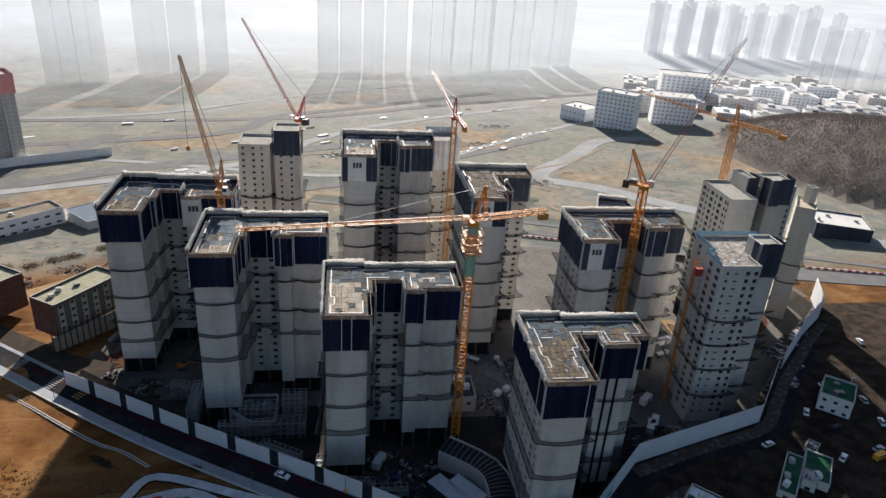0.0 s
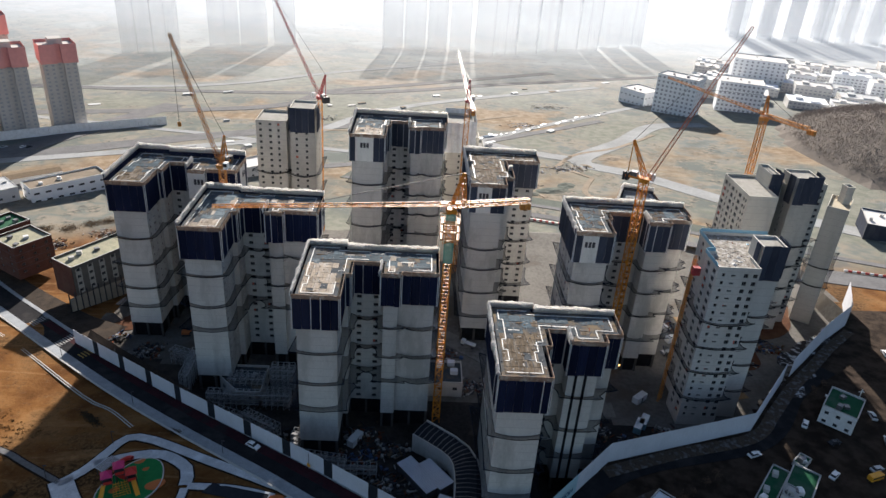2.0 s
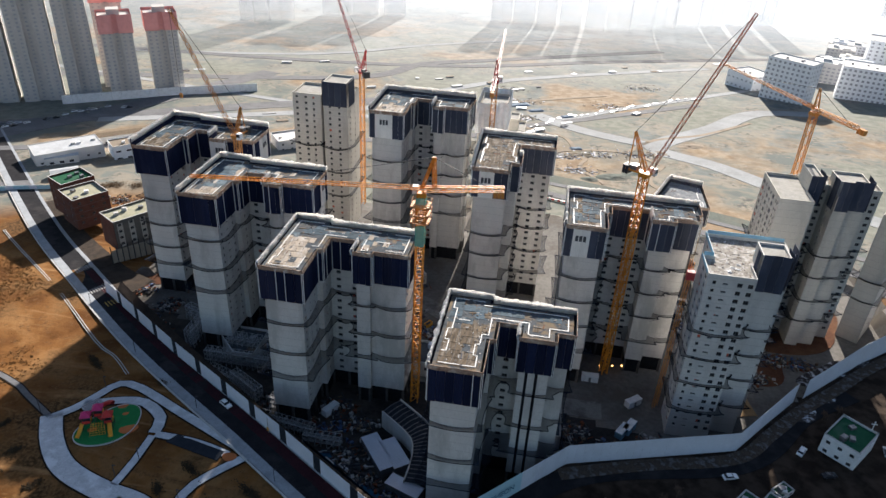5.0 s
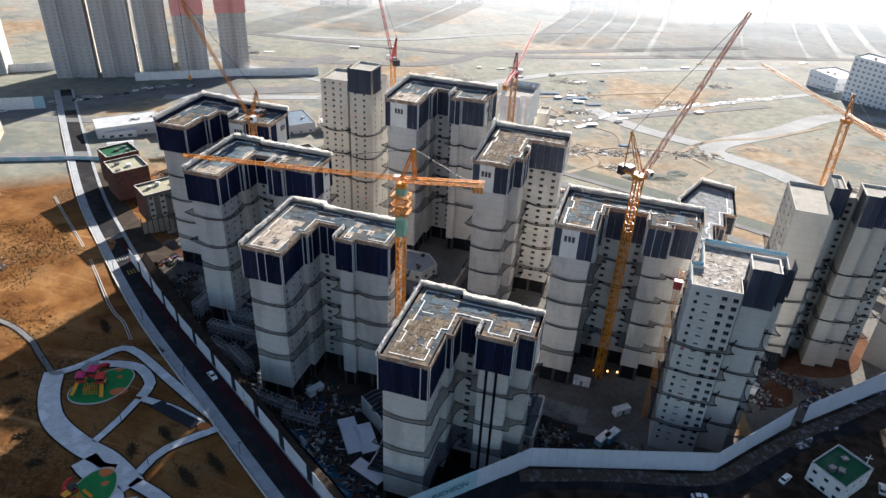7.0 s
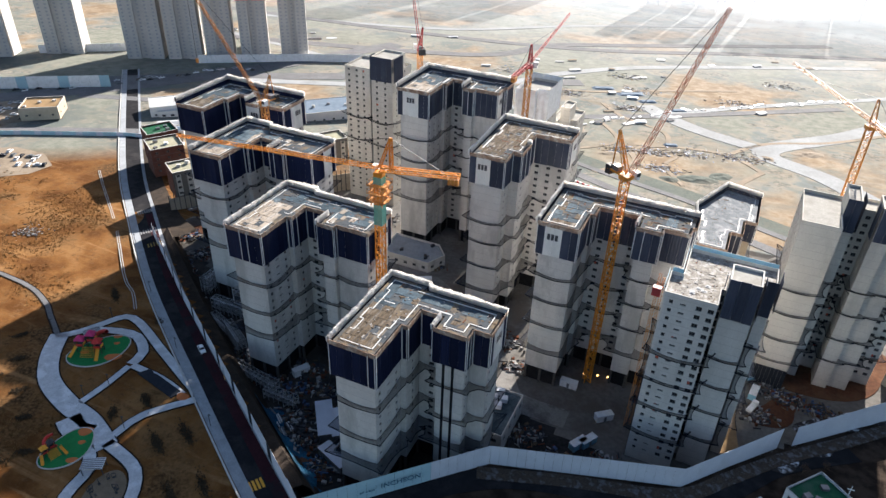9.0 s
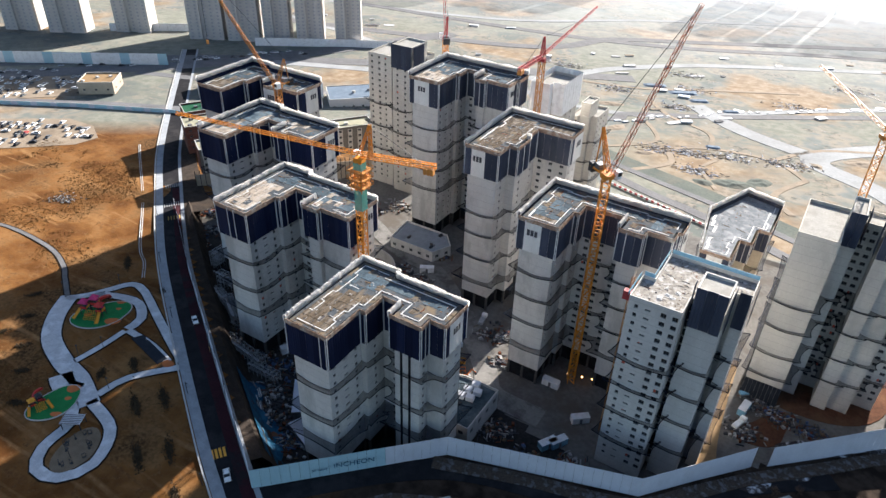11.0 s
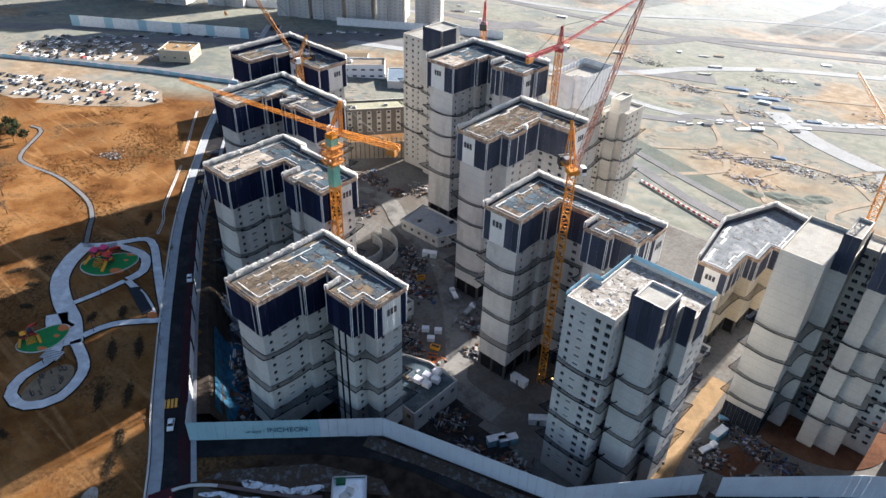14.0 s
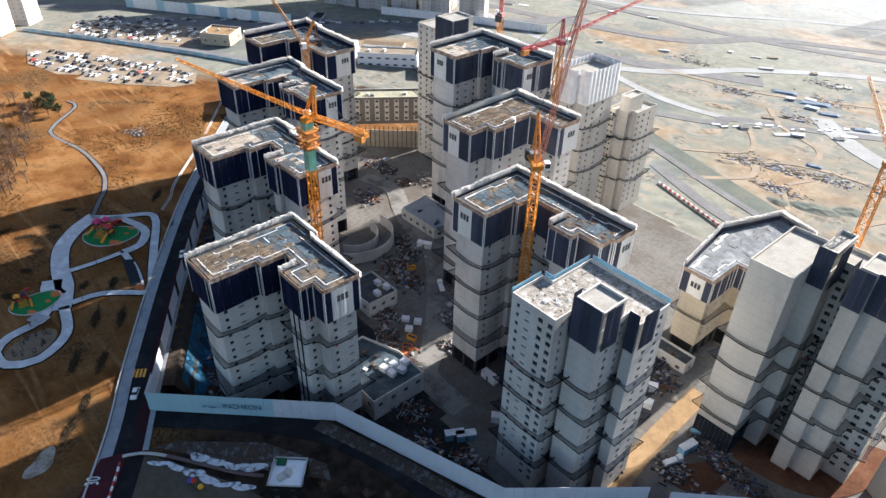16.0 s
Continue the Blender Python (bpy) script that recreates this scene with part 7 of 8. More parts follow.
CARS = {c: make_car(v) for c, v in (("white", (0.8, 0.8, 0.8)), ("silver", (0.45, 0.46, 0.48)), ("black", (0.03, 0.03, 0.035)), ("grey", (0.16, 0.17, 0.18)), ("red", (0.45, 0.05, 0.05)))}
for c, ob in CARS.items():
    ob["label"] = c + " car parked on open ground"
FAR_CARS = {c: make_car(v, False) for c, v in (("white", (0.8, 0.8, 0.8)), ("silver", (0.45, 0.46, 0.48)), ("black", (0.03, 0.03, 0.035)), ("grey", (0.16, 0.17, 0.18)), ("red", (0.45, 0.05, 0.05)))}
for c, ob in FAR_CARS.items():
    ob["label"] = c + " car in the gravel car park"
USED = set()


def car(color, x, y, rz, z=None):
    m = pose(x, y, (land(x, y) if z is None else z) + 0.12, 0, 0, rz)
    stock = FAR_CARS if x < -150 else CARS
    if (color, x < -150) not in USED:
        USED.add((color, x < -150))
        stock[color].matrix_basis = m
        return stock[color]
    return copy_thing(stock[color], m)


RC = random.Random(9)
for c, x, y, rz in (("white", -16.9, 160.3, -31), ("white", 43.5, 118.6, -36), ("white", 178.2, 193.8, 10), ("white", 160.9, 178.5, 55), ("white", 137.2, 163.2, 20), ("silver", 187.2, 184, 80), ("white", 185.1, 171.8, 70), ("black", 166.4, 170.1, 20), ("white", 158.7, 155.6, 40), ("silver", 173.9, 158.9, 20), ("white", 216.3, 224.1, 80)):
    car(c, x, y, rz)
for x, y in ((240, 292.6), (255.8, 295.9), (265.3, 294.1), (257.7, 286.8), (280.5, 291.9), (248, 289), (272, 287)):
    car(RC.choice(("white", "silver", "white", "black")), x, y, 165, -9)
AISLE = Vector((0.87, 0.49))
LOTS = ([(-322, 186), (-306, 210), (-274, 232), (-243, 259), (-221, 260), (-202, 250), (-202, 236), (-222, 212), (-248, 190), (-290, 178)], [(-384, 236), (-370, 270), (-318, 319), (-284, 323), (-266, 309), (-300, 264), (-322, 240), (-352, 214)])
for lot, cover, say in zip(LOTS, ("gravel", "gravel"), ("gravel car park full of cars", "second gravel car park full of cars")):
    patch("car_park", lot, M[cover], say, "car park", lift=0.06)
    core = inset(lot[::-1], 2.5)
    for row in range(-14, 15):
        for k in range(40):
            p = Vector((-385, 222)) + AISLE * (k * 4.6) + Vector((-AISLE.y, AISLE.x)) * (row * 6.6 + (1.5 if row % 2 else 0))
            if RC.random() < (0.62 if cover == "gravel" else 0.5) and inside(p.x, p.y, core):
                car(RC.choice(("white", "silver", "black", "grey", "white", "black", "grey", "red" if RC.random() < 0.2 else "white")), p.x + RC.uniform(-0.9, 0.9), p.y + RC.uniform(-0.9, 0.9), 119 + RC.choice((0, 0, 0, 90)) + RC.uniform(-8, 8))
th = thing("school_van", "orange van parked by the workshop", "van", "", 171, 155, 3.3, 20)
bm = bmesh.new()
box(bm, -2.5, -0.95, 0.35, 2.5, 0.95, 2.2, 0.15)
part("body", bm, M["play_yellow"], th)
bm = bmesh.new()
box(bm, -2.3, -0.97, 1.3, 2.4, 0.97, 1.9)
part("window_band", bm, M["glass"], th)
for x in (-1.6, 1.6):
    for y in (-0.9, 0.9):
        bm = bmesh.new()
        bmesh.ops.create_cone(bm, cap_ends=True, segments=10, radius1=0.36, radius2=0.36, depth=0.22, matrix=pose(x, y, 0.36, 90, 0, 0))
        part("wheel", bm, M["dark"], th)


# ---- near yard, road marks, snow ----
patch("road_patch", [(60.5, 102.5), (64, 98.8), (69.5, 93.5), (77, 98), (69.5, 104), (63, 109)], M["asphalt_maroon"], "dark red school-zone road surface", "road", lift=0.31)
lettering("30", 3.6, pose(66.4, 98.6, land(67, 99) + 0.33, 0, 0, 145) @ Matrix.Diagonal((0.8, 1.4, 1, 1)), M["white"], None, 0.005)["label"] = "worn white speed marking on red asphalt"
for s in range(6):
    patch("crossing_bar", [(34.6 + s * 1.1 * 0.56, 118.4 + s * 1.1 * 0.83), (35.0 + s * 1.1 * 0.56, 119.0 + s * 1.1 * 0.83), (32.0 + s * 1.1 * 0.56, 121.0 + s * 1.1 * 0.83), (31.6 + s * 1.1 * 0.56, 120.4 + s * 1.1 * 0.83)], M["play_yellow"], "worn yellow crossing bar", "road marking", lift=0.14)
for (x0, y0), (x1, y1), shade, n in (((-101.0, 214.4), (-98.1, 221.4), "worn_white", 8), ((-117.6, 228.6), (-115.0, 235.2), "worn_white", 8), ((-89.2, 207.0), (-86.9, 211.4), "worn_yellow", 5)):
    for s in range(n):
        x, y = x0 + (x1 - x0) * s / (n - 1), y0 + (y1 - y0) * s / (n - 1)
        patch("crossing_bar", [(x - 1.5, y + 1.1), (x + 1.5, y - 1.1), (x + 1.8, y - 0.7), (x - 1.2, y + 1.5)], M[shade], "worn crossing bar on dark asphalt", "road marking", lift=0.17)
SN = random.Random(12)
for line, wide in (([(70.5, 112.4), (74, 115.3), (78, 118), (82.5, 120.4), (87, 122.8), (91, 125.6), (95, 129)], 1.15), ([(75, 121.6), (79, 124.4), (83, 127), (87, 130), (91.5, 134)], 1.35)):
    for p, q in zip(line, line[1:]):
        a, b = Vector(p), Vector(q)
        c = a.lerp(b, 0.5)
        patch("snow_patch", oval(c.x + SN.gauss(0, 0.3), c.y + SN.gauss(0, 0.3), (b - a).length * SN.uniform(0.5, 0.72), wide * SN.uniform(0.6, 1.2), math.degrees(math.atan2(b.y - a.y, b.x - a.x)) + SN.gauss(0, 8), 26, 0.16), M["snow_streak"], "ragged patch of old snow beside the yard wall", "snow", lift=0.13 + SN.random() * 0.05)
patch("pale_gravel", oval(51.5, 90, 4.6, 3.0, 120, 24, 0.16), M["gravel_spill"], "pale gravel spill on bare earth", "gravel", lift=0.08)
for k, (x, y, r) in enumerate(((176, 222, 6), (186, 230, 7), (197, 238, 6), (168, 200, 5), (178, 212, 5), (204, 246, 4))):
    patch("snow_patch", oval(x - 1, y - 3.2, r, r * 0.6, 40, 30, 0.1), M["dirty_snow"], "patchy snow on the bank outside the fence", "snow", lift=0.1)
ribbon("low_wall", [(64.2, 107.2), (66.2, 111.2), (69.8, 114.8), (71.6, 116.2)], 0.8, M["kerb"], "low concrete yard wall", "wall", lift=1.3)
ribbon("low_wall", [(71.4, 116.4), (82, 123.6), (88.9, 128.3), (94, 133)], 0.9, M["mauve_wall"], "low mauve-brown garden wall", "wall", lift=1.0)
th = thing("striped_barrier", "red and white striped kerb barrier", "barrier")
for s in range(9):
    bm = bmesh.new()
    box(bm, 0, -0.25, 0, 1.48, 0.25, 0.9, 0.06)
    o = part("barrier_segment", bm, M["white" if s % 2 else "crane_red"], th)
    o.matrix_basis = pose(76.5 - s * 1.24, 98.3 + s * 0.86, land(70, 100) + 0.1, 0, 0, 145)
th = thing("play_toy", "small coloured playground climber in the yard", "playground equipment", "", 84.4, 118.1, 3.3, 20)
for x, mt in ((-1.4, "play_blue"), (0, "play_red"), (1.4, "roof_green"), (2.2, "play_yellow")):
    bm = bmesh.new()
    bmesh.ops.create_icosphere(bm, subdivisions=2, radius=0.8, matrix=pose(x, 0, 0.8 if x else 1.8))
    part("shell", bm, M[mt], th)


ribbon("scrub_bank", [(88, 153.8), (112, 162.5), (140, 171.2), (153, 184), (166, 198.5), (181, 213), (196, 228), (212, 242)], 4.2, M["scrub"], "scrubby bank with old snow at the fence foot", "bank", lift=0.3)
patch("yard_ground", [(66.2, 110.5), (80, 100.5), (101, 119), (100, 130), (92, 127), (68.5, 113.8)], M["yard_soil"], "bare beaten earth of the small yard", "yard", lift=0.06)
patch("grass_strip", [(64.5, 110.5), (67.0, 116), (92, 134.5), (106, 146), (101, 148), (84, 139), (68, 121)], M["scrub"], "dry grass with old snow behind the yard wall", "grass", lift=0.05)
for x, y, z, rz in ((1.1, 151.2, 4.6, -33), (-74.7, 203.4, 4.6, -36)):
    th = thing("road_sign", "orange warning board on a slim post by the fence", "sign", "warning boards", x, y, land(x, y), rz)
    bm = bmesh.new()
    beam(bm, (0, 0, 0), (0, 0, 6.2), 0.12)
    part("post", bm, M["steel"], th)
    bm = bmesh.new()
    box(bm, -0.6, -0.14, z - 4.6 + 1.0, 0.6, -0.07, z - 4.6 + 2.2, 0.03)
    part("board", bm, M["play_yellow"], th)

# ---- street lamps and poles ----
for x, y in ((-95, 206), (-60, 180), (-25, 157), (10, 134), (40, 113), (-30, 133), (-12, 122), (-33, 126), (3, 99), (-58, 160), (-70, 145)):
    th = thing("lamp_post", "slim dark park lamp post", "lamp post", "lamp posts", x, y, land(x, y))
    bm = bmesh.new()
    beam(bm, (0, 0, 0), (0, 0, 5), 0.14)
    part("pole", bm, M["dark"], th)
    bm = bmesh.new()
    box(bm, -0.1, -0.15, 4.9, 0.9, 0.15, 5.05, 0.03)
    part("lamp_head", bm, M["dark"], th)


# ---- trees ----
def tree(x, y, h, seed, mat="twigs", full=False):
    rnd = random.Random(seed)
    th = thing("tree", "bare brown winter tree on the bank" if not full else "dark green pine on the bank", "tree", "trees on the bank", x, y, land(x, y) - 0.2)
    bm = bmesh.new()
    bmesh.ops.create_cone(bm, cap_ends=False, segments=7, radius1=0.22, radius2=0.06, depth=h * 0.75, matrix=pose(0, 0, h * 0.375))
    tips = []
    for _ in range(16):
        z = rnd.uniform(0.25, 0.75) * h
        a = rnd.uniform(0, 6.28)
        L = (1 - z / h) * h * rnd.uniform(0.4, 0.7)
        p = Vector((0, 0, z))
        q = p + Vector((math.cos(a) * L, math.sin(a) * L, L * rnd.uniform(0.3, 0.9)))
        beam(bm, p, q, 0.08)
        tips.append((p, q))
    part("trunk", bm, M["bark"], th)
    bm = bmesh.new()
    for p, q in tips:
        for _ in range(26 if not full else 40):
            c = p.lerp(q, rnd.uniform(0.3, 1.05)) + Vector((rnd.gauss(0, 0.4), rnd.gauss(0, 0.4), rnd.gauss(0.1, 0.4)))
            d = Vector((rnd.gauss(0, 1), rnd.gauss(0, 1), rnd.uniform(0, 1.2))).normalized() * rnd.uniform(0.4, 1.0)
            s = Vector((rnd.gauss(0, 1), rnd.gauss(0, 1), rnd.gauss(0, 1))).normalized() * (0.05 if not full else 0.28)
            vs = [bm.verts.new(v) for v in (c - s, c + s, c + d)]
            bm.faces.new(vs)
    part("crown", bm, M[mat], th)
    return th


TR = random.Random(21)
KINDS = [tree(-205 + k * 22, 158 - k * 9, 6 + k * 0.8, 900 + k) for k in range(5)]
for k in range(75):
    u = TR.random()
    x, y = -214 + u * 112 + TR.uniform(-10, 10), 158 - u * 38 + TR.uniform(-26, 5)
    copy_thing(KINDS[k % 5], pose(x, y, land(x, y) - 0.2, 0, 0, TR.uniform(0, 360)) @ Matrix.Scale(TR.uniform(0.8, 1.35), 4))
for k in range(7):
    tree(-216 + k * 5, 166 + TR.uniform(-6, 6), TR.uniform(6, 9), 960 + k, "conifer", True)



def woods(cx, cy, rx, ry, n, seed, hill):
    """A wooded hill of countless small clumps."""
    rnd = random.Random(seed)
    bm = bmesh.new()
    k = 26
    grid = {}
    for j in range(k + 1):
        for i in range(k + 1):
            u, v = i / k * 2 - 1, j / k * 2 - 1
            x, y = cx + u * rx, cy + v * ry
            f = max(0, 1 - u * u - v * v)
            grid[i, j] = bm.verts.new((x, y, land(x, y) - 0.5 + hill * f ** 0.8 + f * 3 * noise.noise((x * 0.02, y * 0.02, 5))))
    for j in range(k):
        for i in range(k):
            bm.faces.new((grid[i, j], grid[i + 1, j], grid[i + 1, j + 1], grid[i, j + 1]))
    tagged(new("wooded_hill", bm_mesh(bm, "wooded_hill", M["leaf_litter"])), "low brown hill covered in leafless woods", "hill", kind="structure")
    verts, faces = [], []
    for _ in range(n):
        a, r = rnd.uniform(0, 6.28), math.sqrt(rnd.random()) * 0.97
        u, v = r * math.cos(a), r * math.sin(a)
        x, y = cx + u * rx, cy + v * ry
        f = max(0, 1 - u * u - v * v)
        z = land(x, y) - 0.5 + hill * f ** 0.8 + f * 3 * noise.noise((x * 0.02, y * 0.02, 5))
        for _ in range(14):
            p = Vector((x + rnd.gauss(0, 2.2), y + rnd.gauss(0, 2.2), z + rnd.uniform(0.5, 4)))
            b = len(verts)
            for _ in range(3):
                verts.append(tuple(p + Vector((rnd.gauss(0, 0.24), rnd.gauss(0, 0.24), rnd.gauss(0, 0.6)))))
            faces.append((b, b + 1, b + 2))
    me = bpy.data.meshes.new("woodland")
    me.from_pydata(verts, [], faces)
    me.materials.append(M["winter_wood"])
    tagged(new("woodland", me), "leafless brown winter woods on the hill", "woods", kind="stuff")


woods(470, 520, 125, 190, 9000, 31, 36)


# ---- far plain: roads, canal, barrier, heaps, works ----
ribbon("road", [(-20, 434), (20, 419), (72, 399), (117, 383), (180, 354), (300, 300)], 5, M["asphalt_far"], "old road across the fields", "road", lift=0.15)
ribbon("road", [(226, 300), (262, 290), (300, 283), (420, 262)], 17, M["asphalt_far"], "wide road with queued cars beyond the site", "road", lift=0.2)
ribbon("verge", [(-20, 440), (23, 424), (72, 406), (113, 391), (200, 352)], 17, M["verge"], "dull green embankment beside the site road", "verge", lift=0.1)
ribbon("road", [(40, 397), (80, 378), (122, 362), (226, 310)], 7, M["asphalt_far"], "site road behind the barrier", "road", lift=0.12)
ribbon("canal", [(300, 640), (246, 624), (200, 560), (150, 495), (187, 460), (240, 400), (330, 330)], 17, M["pale_road"], "pale dry concrete canal", "canal", lift=0.1)
ribbon("canal", [(60, 560), (82, 536), (110, 515), (150, 497)], 15, M["pale_road"], "pale dry concrete canal", "canal", lift=0.14)
ribbon("road", [(-500, 620), (-159, 539), (14, 500), (142, 612), (300, 760)], 8, M["pale_road"], "pale track across the plain", "road", lift=0.1)
ribbon("road", [(-600, 700), (-100, 720), (147, 837), (500, 1010)], 14, M["asphalt_far"], "far highway", "road", lift=0.15)
ribbon("road", [(-380, 255), (-330, 330), (-290, 390), (-250, 480), (-200, 640)], 22, M["asphalt_far"], "broad dark avenue busy with cars", "road", lift=0.15)
ribbon("road", [(-480, 190), (-405, 287), (-312, 396), (-262, 440), (-150, 520), (0, 600)], 20, M["asphalt_far"], "broad road past the hoardings", "road", lift=0.12)
ribbon("road", [(-352, 222), (-304, 254), (-258, 286), (-206, 316)], 9, M["asphalt_far"], "road between the car parks", "road", lift=0.16)
hoarding([(-372, 196), (-310, 241), (-260, 275), (-208, 304), (-186, 312)], 2.6, 4.0, lambda n: "fence_teal" if n % 3 else "fence_white", label="low pale blue sheet fence between the car parks")
th = thing("water_barrier", "line of red and white plastic road barriers", "barrier", "")
for s in range(46):
    t = s / 45
    x, y = 55 + 75 * t, 378 - 28 * t

    def make(red=s % 2):
        pb = bmesh.new()
        box(pb, -0.9, -0.35, 0, 0.9, 0.35, 1.1, 0.12)
        return bm_mesh(pb, "barrier_segment", M["crane_red" if red else "white"])
    link_mesh("barrier_segment", shared(("barrier", s % 2), make), th, "", pose(x, y, land(x, y) + 0.1, 0, 0, -20))
th = thing("water_barrier", "line of red and white plastic road barriers", "barrier", "")
for s in range(26):
    x, y = 246 + s * 1.9, 304 - s * 0.55
    link_mesh("barrier_segment", PIECES[("barrier", s % 2)], th, "", pose(x, y, land(x, y) + 0.1, 0, 0, -16))
for k, (x, y, r) in enumerate(((67, 445, 10), (110, 461, 13), (85, 452, 8), (0, 557, 12), (48, 596, 14), (51, 542, 10), (124, 604, 14), (140, 470, 12), (95, 425, 9), (-60, 600, 14), (160, 690, 16), (30, 640, 12))):
    heap(x, y, r * 1.3, 150, 700 + k, "spread of pale scrap and building waste on the plain", (2, 2, 0, 0, 3, 1), 0.16, land(x, y) + 0.05, 0.9)
hoarding([(-412, 286), (-300, 378)], 9.0, 7.0, lambda n: "white" if n % 4 else "fence_teal", label="long white hoarding with pale blue panels along the avenue")
hoarding([(-430, 420), (-380, 470)], 7.0, 7.0, lambda n: "white", label="white hoarding below far towers under construction")
hoarding([(-300, 470), (-235, 525), (-180, 560)], 7.0, 7.0, lambda n: "white", label="long pale hoarding below far towers under construction")
for s in range(60):
    t = RC.random()
    x, y = -380 + 130 * t + RC.uniform(-8, 8), 255 + 225 * t + RC.uniform(-4, 4)
    car(RC.choice(("white", "black", "grey", "silver")), x - 4, y, 60)


for name, pts, w, mat, label in (
        ("road", [(-300, 350), (-8, 469), (28, 505), (81, 542), (200, 640)], 9, "asphalt_far", "grey road across the plain"),
        ("road", [(-250, 440), (-80, 531), (-22, 625), (51, 704), (240, 830)], 12, "pale_road", "pale road across the plain"),
        ("road", [(-400, 560), (-127, 640), (-68, 735), (18, 799), (200, 930)], 16, "asphalt_far", "wide grey road in the haze"),
        ("road", [(-400, 690), (-198, 746), (-72, 870), (100, 1000)], 12, "pale_road", "pale road in the haze"),
        ("drain", [(-176, 257.4), (-157.6, 243.7), (-116.1, 213.8), (-78.1, 183.4), (-66, 176.2), (-56, 168)], 0.24, "kerb", "narrow pale drain edge on bare earth"),
        ("drain", [(-175.5, 258.0), (-157.1, 244.3), (-115.6, 214.4), (-77.6, 184.0), (-65.5, 176.8), (-55.5, 168.6)], 0.24, "kerb", "narrow pale drain edge on bare earth")):
    ribbon(name, pts, w, M[mat], label, "road", lift=0.13)
FS = random.Random(14)
for k, (x, y) in enumerate(((30, 580), (48, 574), (40, 590), (66, 512))):
    w, d = FS.uniform(5, 8), FS.uniform(3, 4)
    th = thing("field_shed", "low sheet-roofed shed among scrap on the plain", "shed", "field sheds", x, y, land(x, y) - 0.4, FS.uniform(0, 40))
    bm = bmesh.new()
    box(bm, -w / 2, -d / 2, 0, w / 2, d / 2, 1.8)
    part("wall", bm, M["tin_roof"], th)
    bm = bmesh.new()
    prism(bm, [(-w / 2 - 0.3, -d / 2 - 0.3), (w / 2 + 0.3, -d / 2 - 0.3), (w / 2 + 0.3, d / 2 + 0.3), (-w / 2 - 0.3, d / 2 + 0.3)], 1.8, 2.0)
    part("roof", bm, M["blue_roof" if k % 2 else "tin_roof"], th)

SP = random.Random(29)
ROW = ((20, 486), (34, 505), (80, 566), (149, 628), (215, 690))
for (x0, y0), (x1, y1) in zip(ROW, ROW[1:]):
    run = math.dist((x0, y0), (x1, y1))
    ang = math.degrees(math.atan2(y1 - y0, x1 - x0))
    for s in range(int(run / 7)):
        t = (s + SP.random()) * 7 / run
        off = SP.uniform(4, 13)
        x, y = x0 + (x1 - x0) * t + off * 0.6, y0 + (y1 - y0) * t - off * 0.7
        w, d = SP.uniform(2, 5.5), SP.uniform(1.2, 2.6)
        th = thing("sheet_stack", "low stack of pale sheets beside a road on the plain", "building material", "sheet stacks on the plain", x, y, land(x, y) - 0.05, ang + SP.gauss(0, 14))
        mat = M[SP.choice(("white", "white", "tin_roof"))]
        for u in range(3):
            bm = bmesh.new()
            box(bm, -w / 2 + SP.uniform(-0.2, 0.2), -d / 2 + SP.uniform(-0.2, 0.2), u * 0.26, w / 2 + SP.uniform(-0.2, 0.2), d / 2 + SP.uniform(-0.2, 0.2), u * 0.26 + 0.26, 0.03)
            part("sheet", bm, mat, th)

# ---- far apartment towers ----
def far_tower(x, y, w, d, h, rz, wall="far_wall", crown=None, label="tall apartment tower half hidden by haze", cols=6, glass="far_window"):
    th = thing("far_tower", label, "building", "far towers", x, y, land(x, y) - 2, rz)
    poly = [(-w / 2, -d / 2), (-w * 0.12, -d / 2), (-w * 0.12, -d / 2 + 2.5), (w * 0.12, -d / 2 + 2.5), (w * 0.12, -d / 2), (w / 2, -d / 2), (w / 2, d / 2), (-w / 2, d / 2)]
    bm = bmesh.new()
    rows = list(np.arange(4, h - 6, 3.0))
    for i, a, b, L in edges(poly):
        k = max(0, int(L / (w / cols)))
        cs = [((s + 0.5) * L / k - 0.9, 1.8, 0.8, 1.4) for s in range(k)] if k and i != 6 else []
        facade(bm, a, b, 0, h, cs, rows, 0.3)
    bm.faces.new([bm.verts.new((px, py, h)) for px, py in poly])
    link_mesh("wall", bm_mesh(bm, "wall", M[wall], M[glass]), th)
    bm = bmesh.new()
    box(bm, -w * 0.2, -d * 0.25, h, w * 0.2, d * 0.25, h + 5)
    part("roof_block", bm, M[wall], th)
    if crown:
        bm = bmesh.new()
        big = inset(poly, -1.0)
        for i, a, b, L in edges(big):
            vs = [bm.verts.new(v) for v in ((*a, h - 12), (*b, h - 12), (*b, h + 2), (*a, h + 2))]
            bm.faces.new(vs)
        part("top_shield", bm, M[crown], th)
    return th


for x, y, w, d, h, rz, cr in ((-272, 512, 20, 18, 66, 35, "far_red"), (-247, 535, 20, 18, 67, 35, "far_red"), (-300, 545, 20, 16, 84, 35, "far_red"), (-352, 466, 26, 20, 112, 35, None), (-325, 484, 24, 20, 110, 35, None), (-300, 500, 20, 18, 104, 35, None), (-418, 440, 26, 20, 100, 35, None), (-455, 400, 26, 20, 104, 35, None), (-490, 380, 24, 20, 100, 35, None), (-378, 176, 24, 18, 60, 50, None), (-400, 200, 24, 18, 64, 50, None)):
    far_tower(x, y, w * 1.15, d * 1.15, h, rz, "site_wall", cr, "beige tower under construction with a red top shield" if cr else "beige concrete tower under construction in the haze")
FT = random.Random(3)
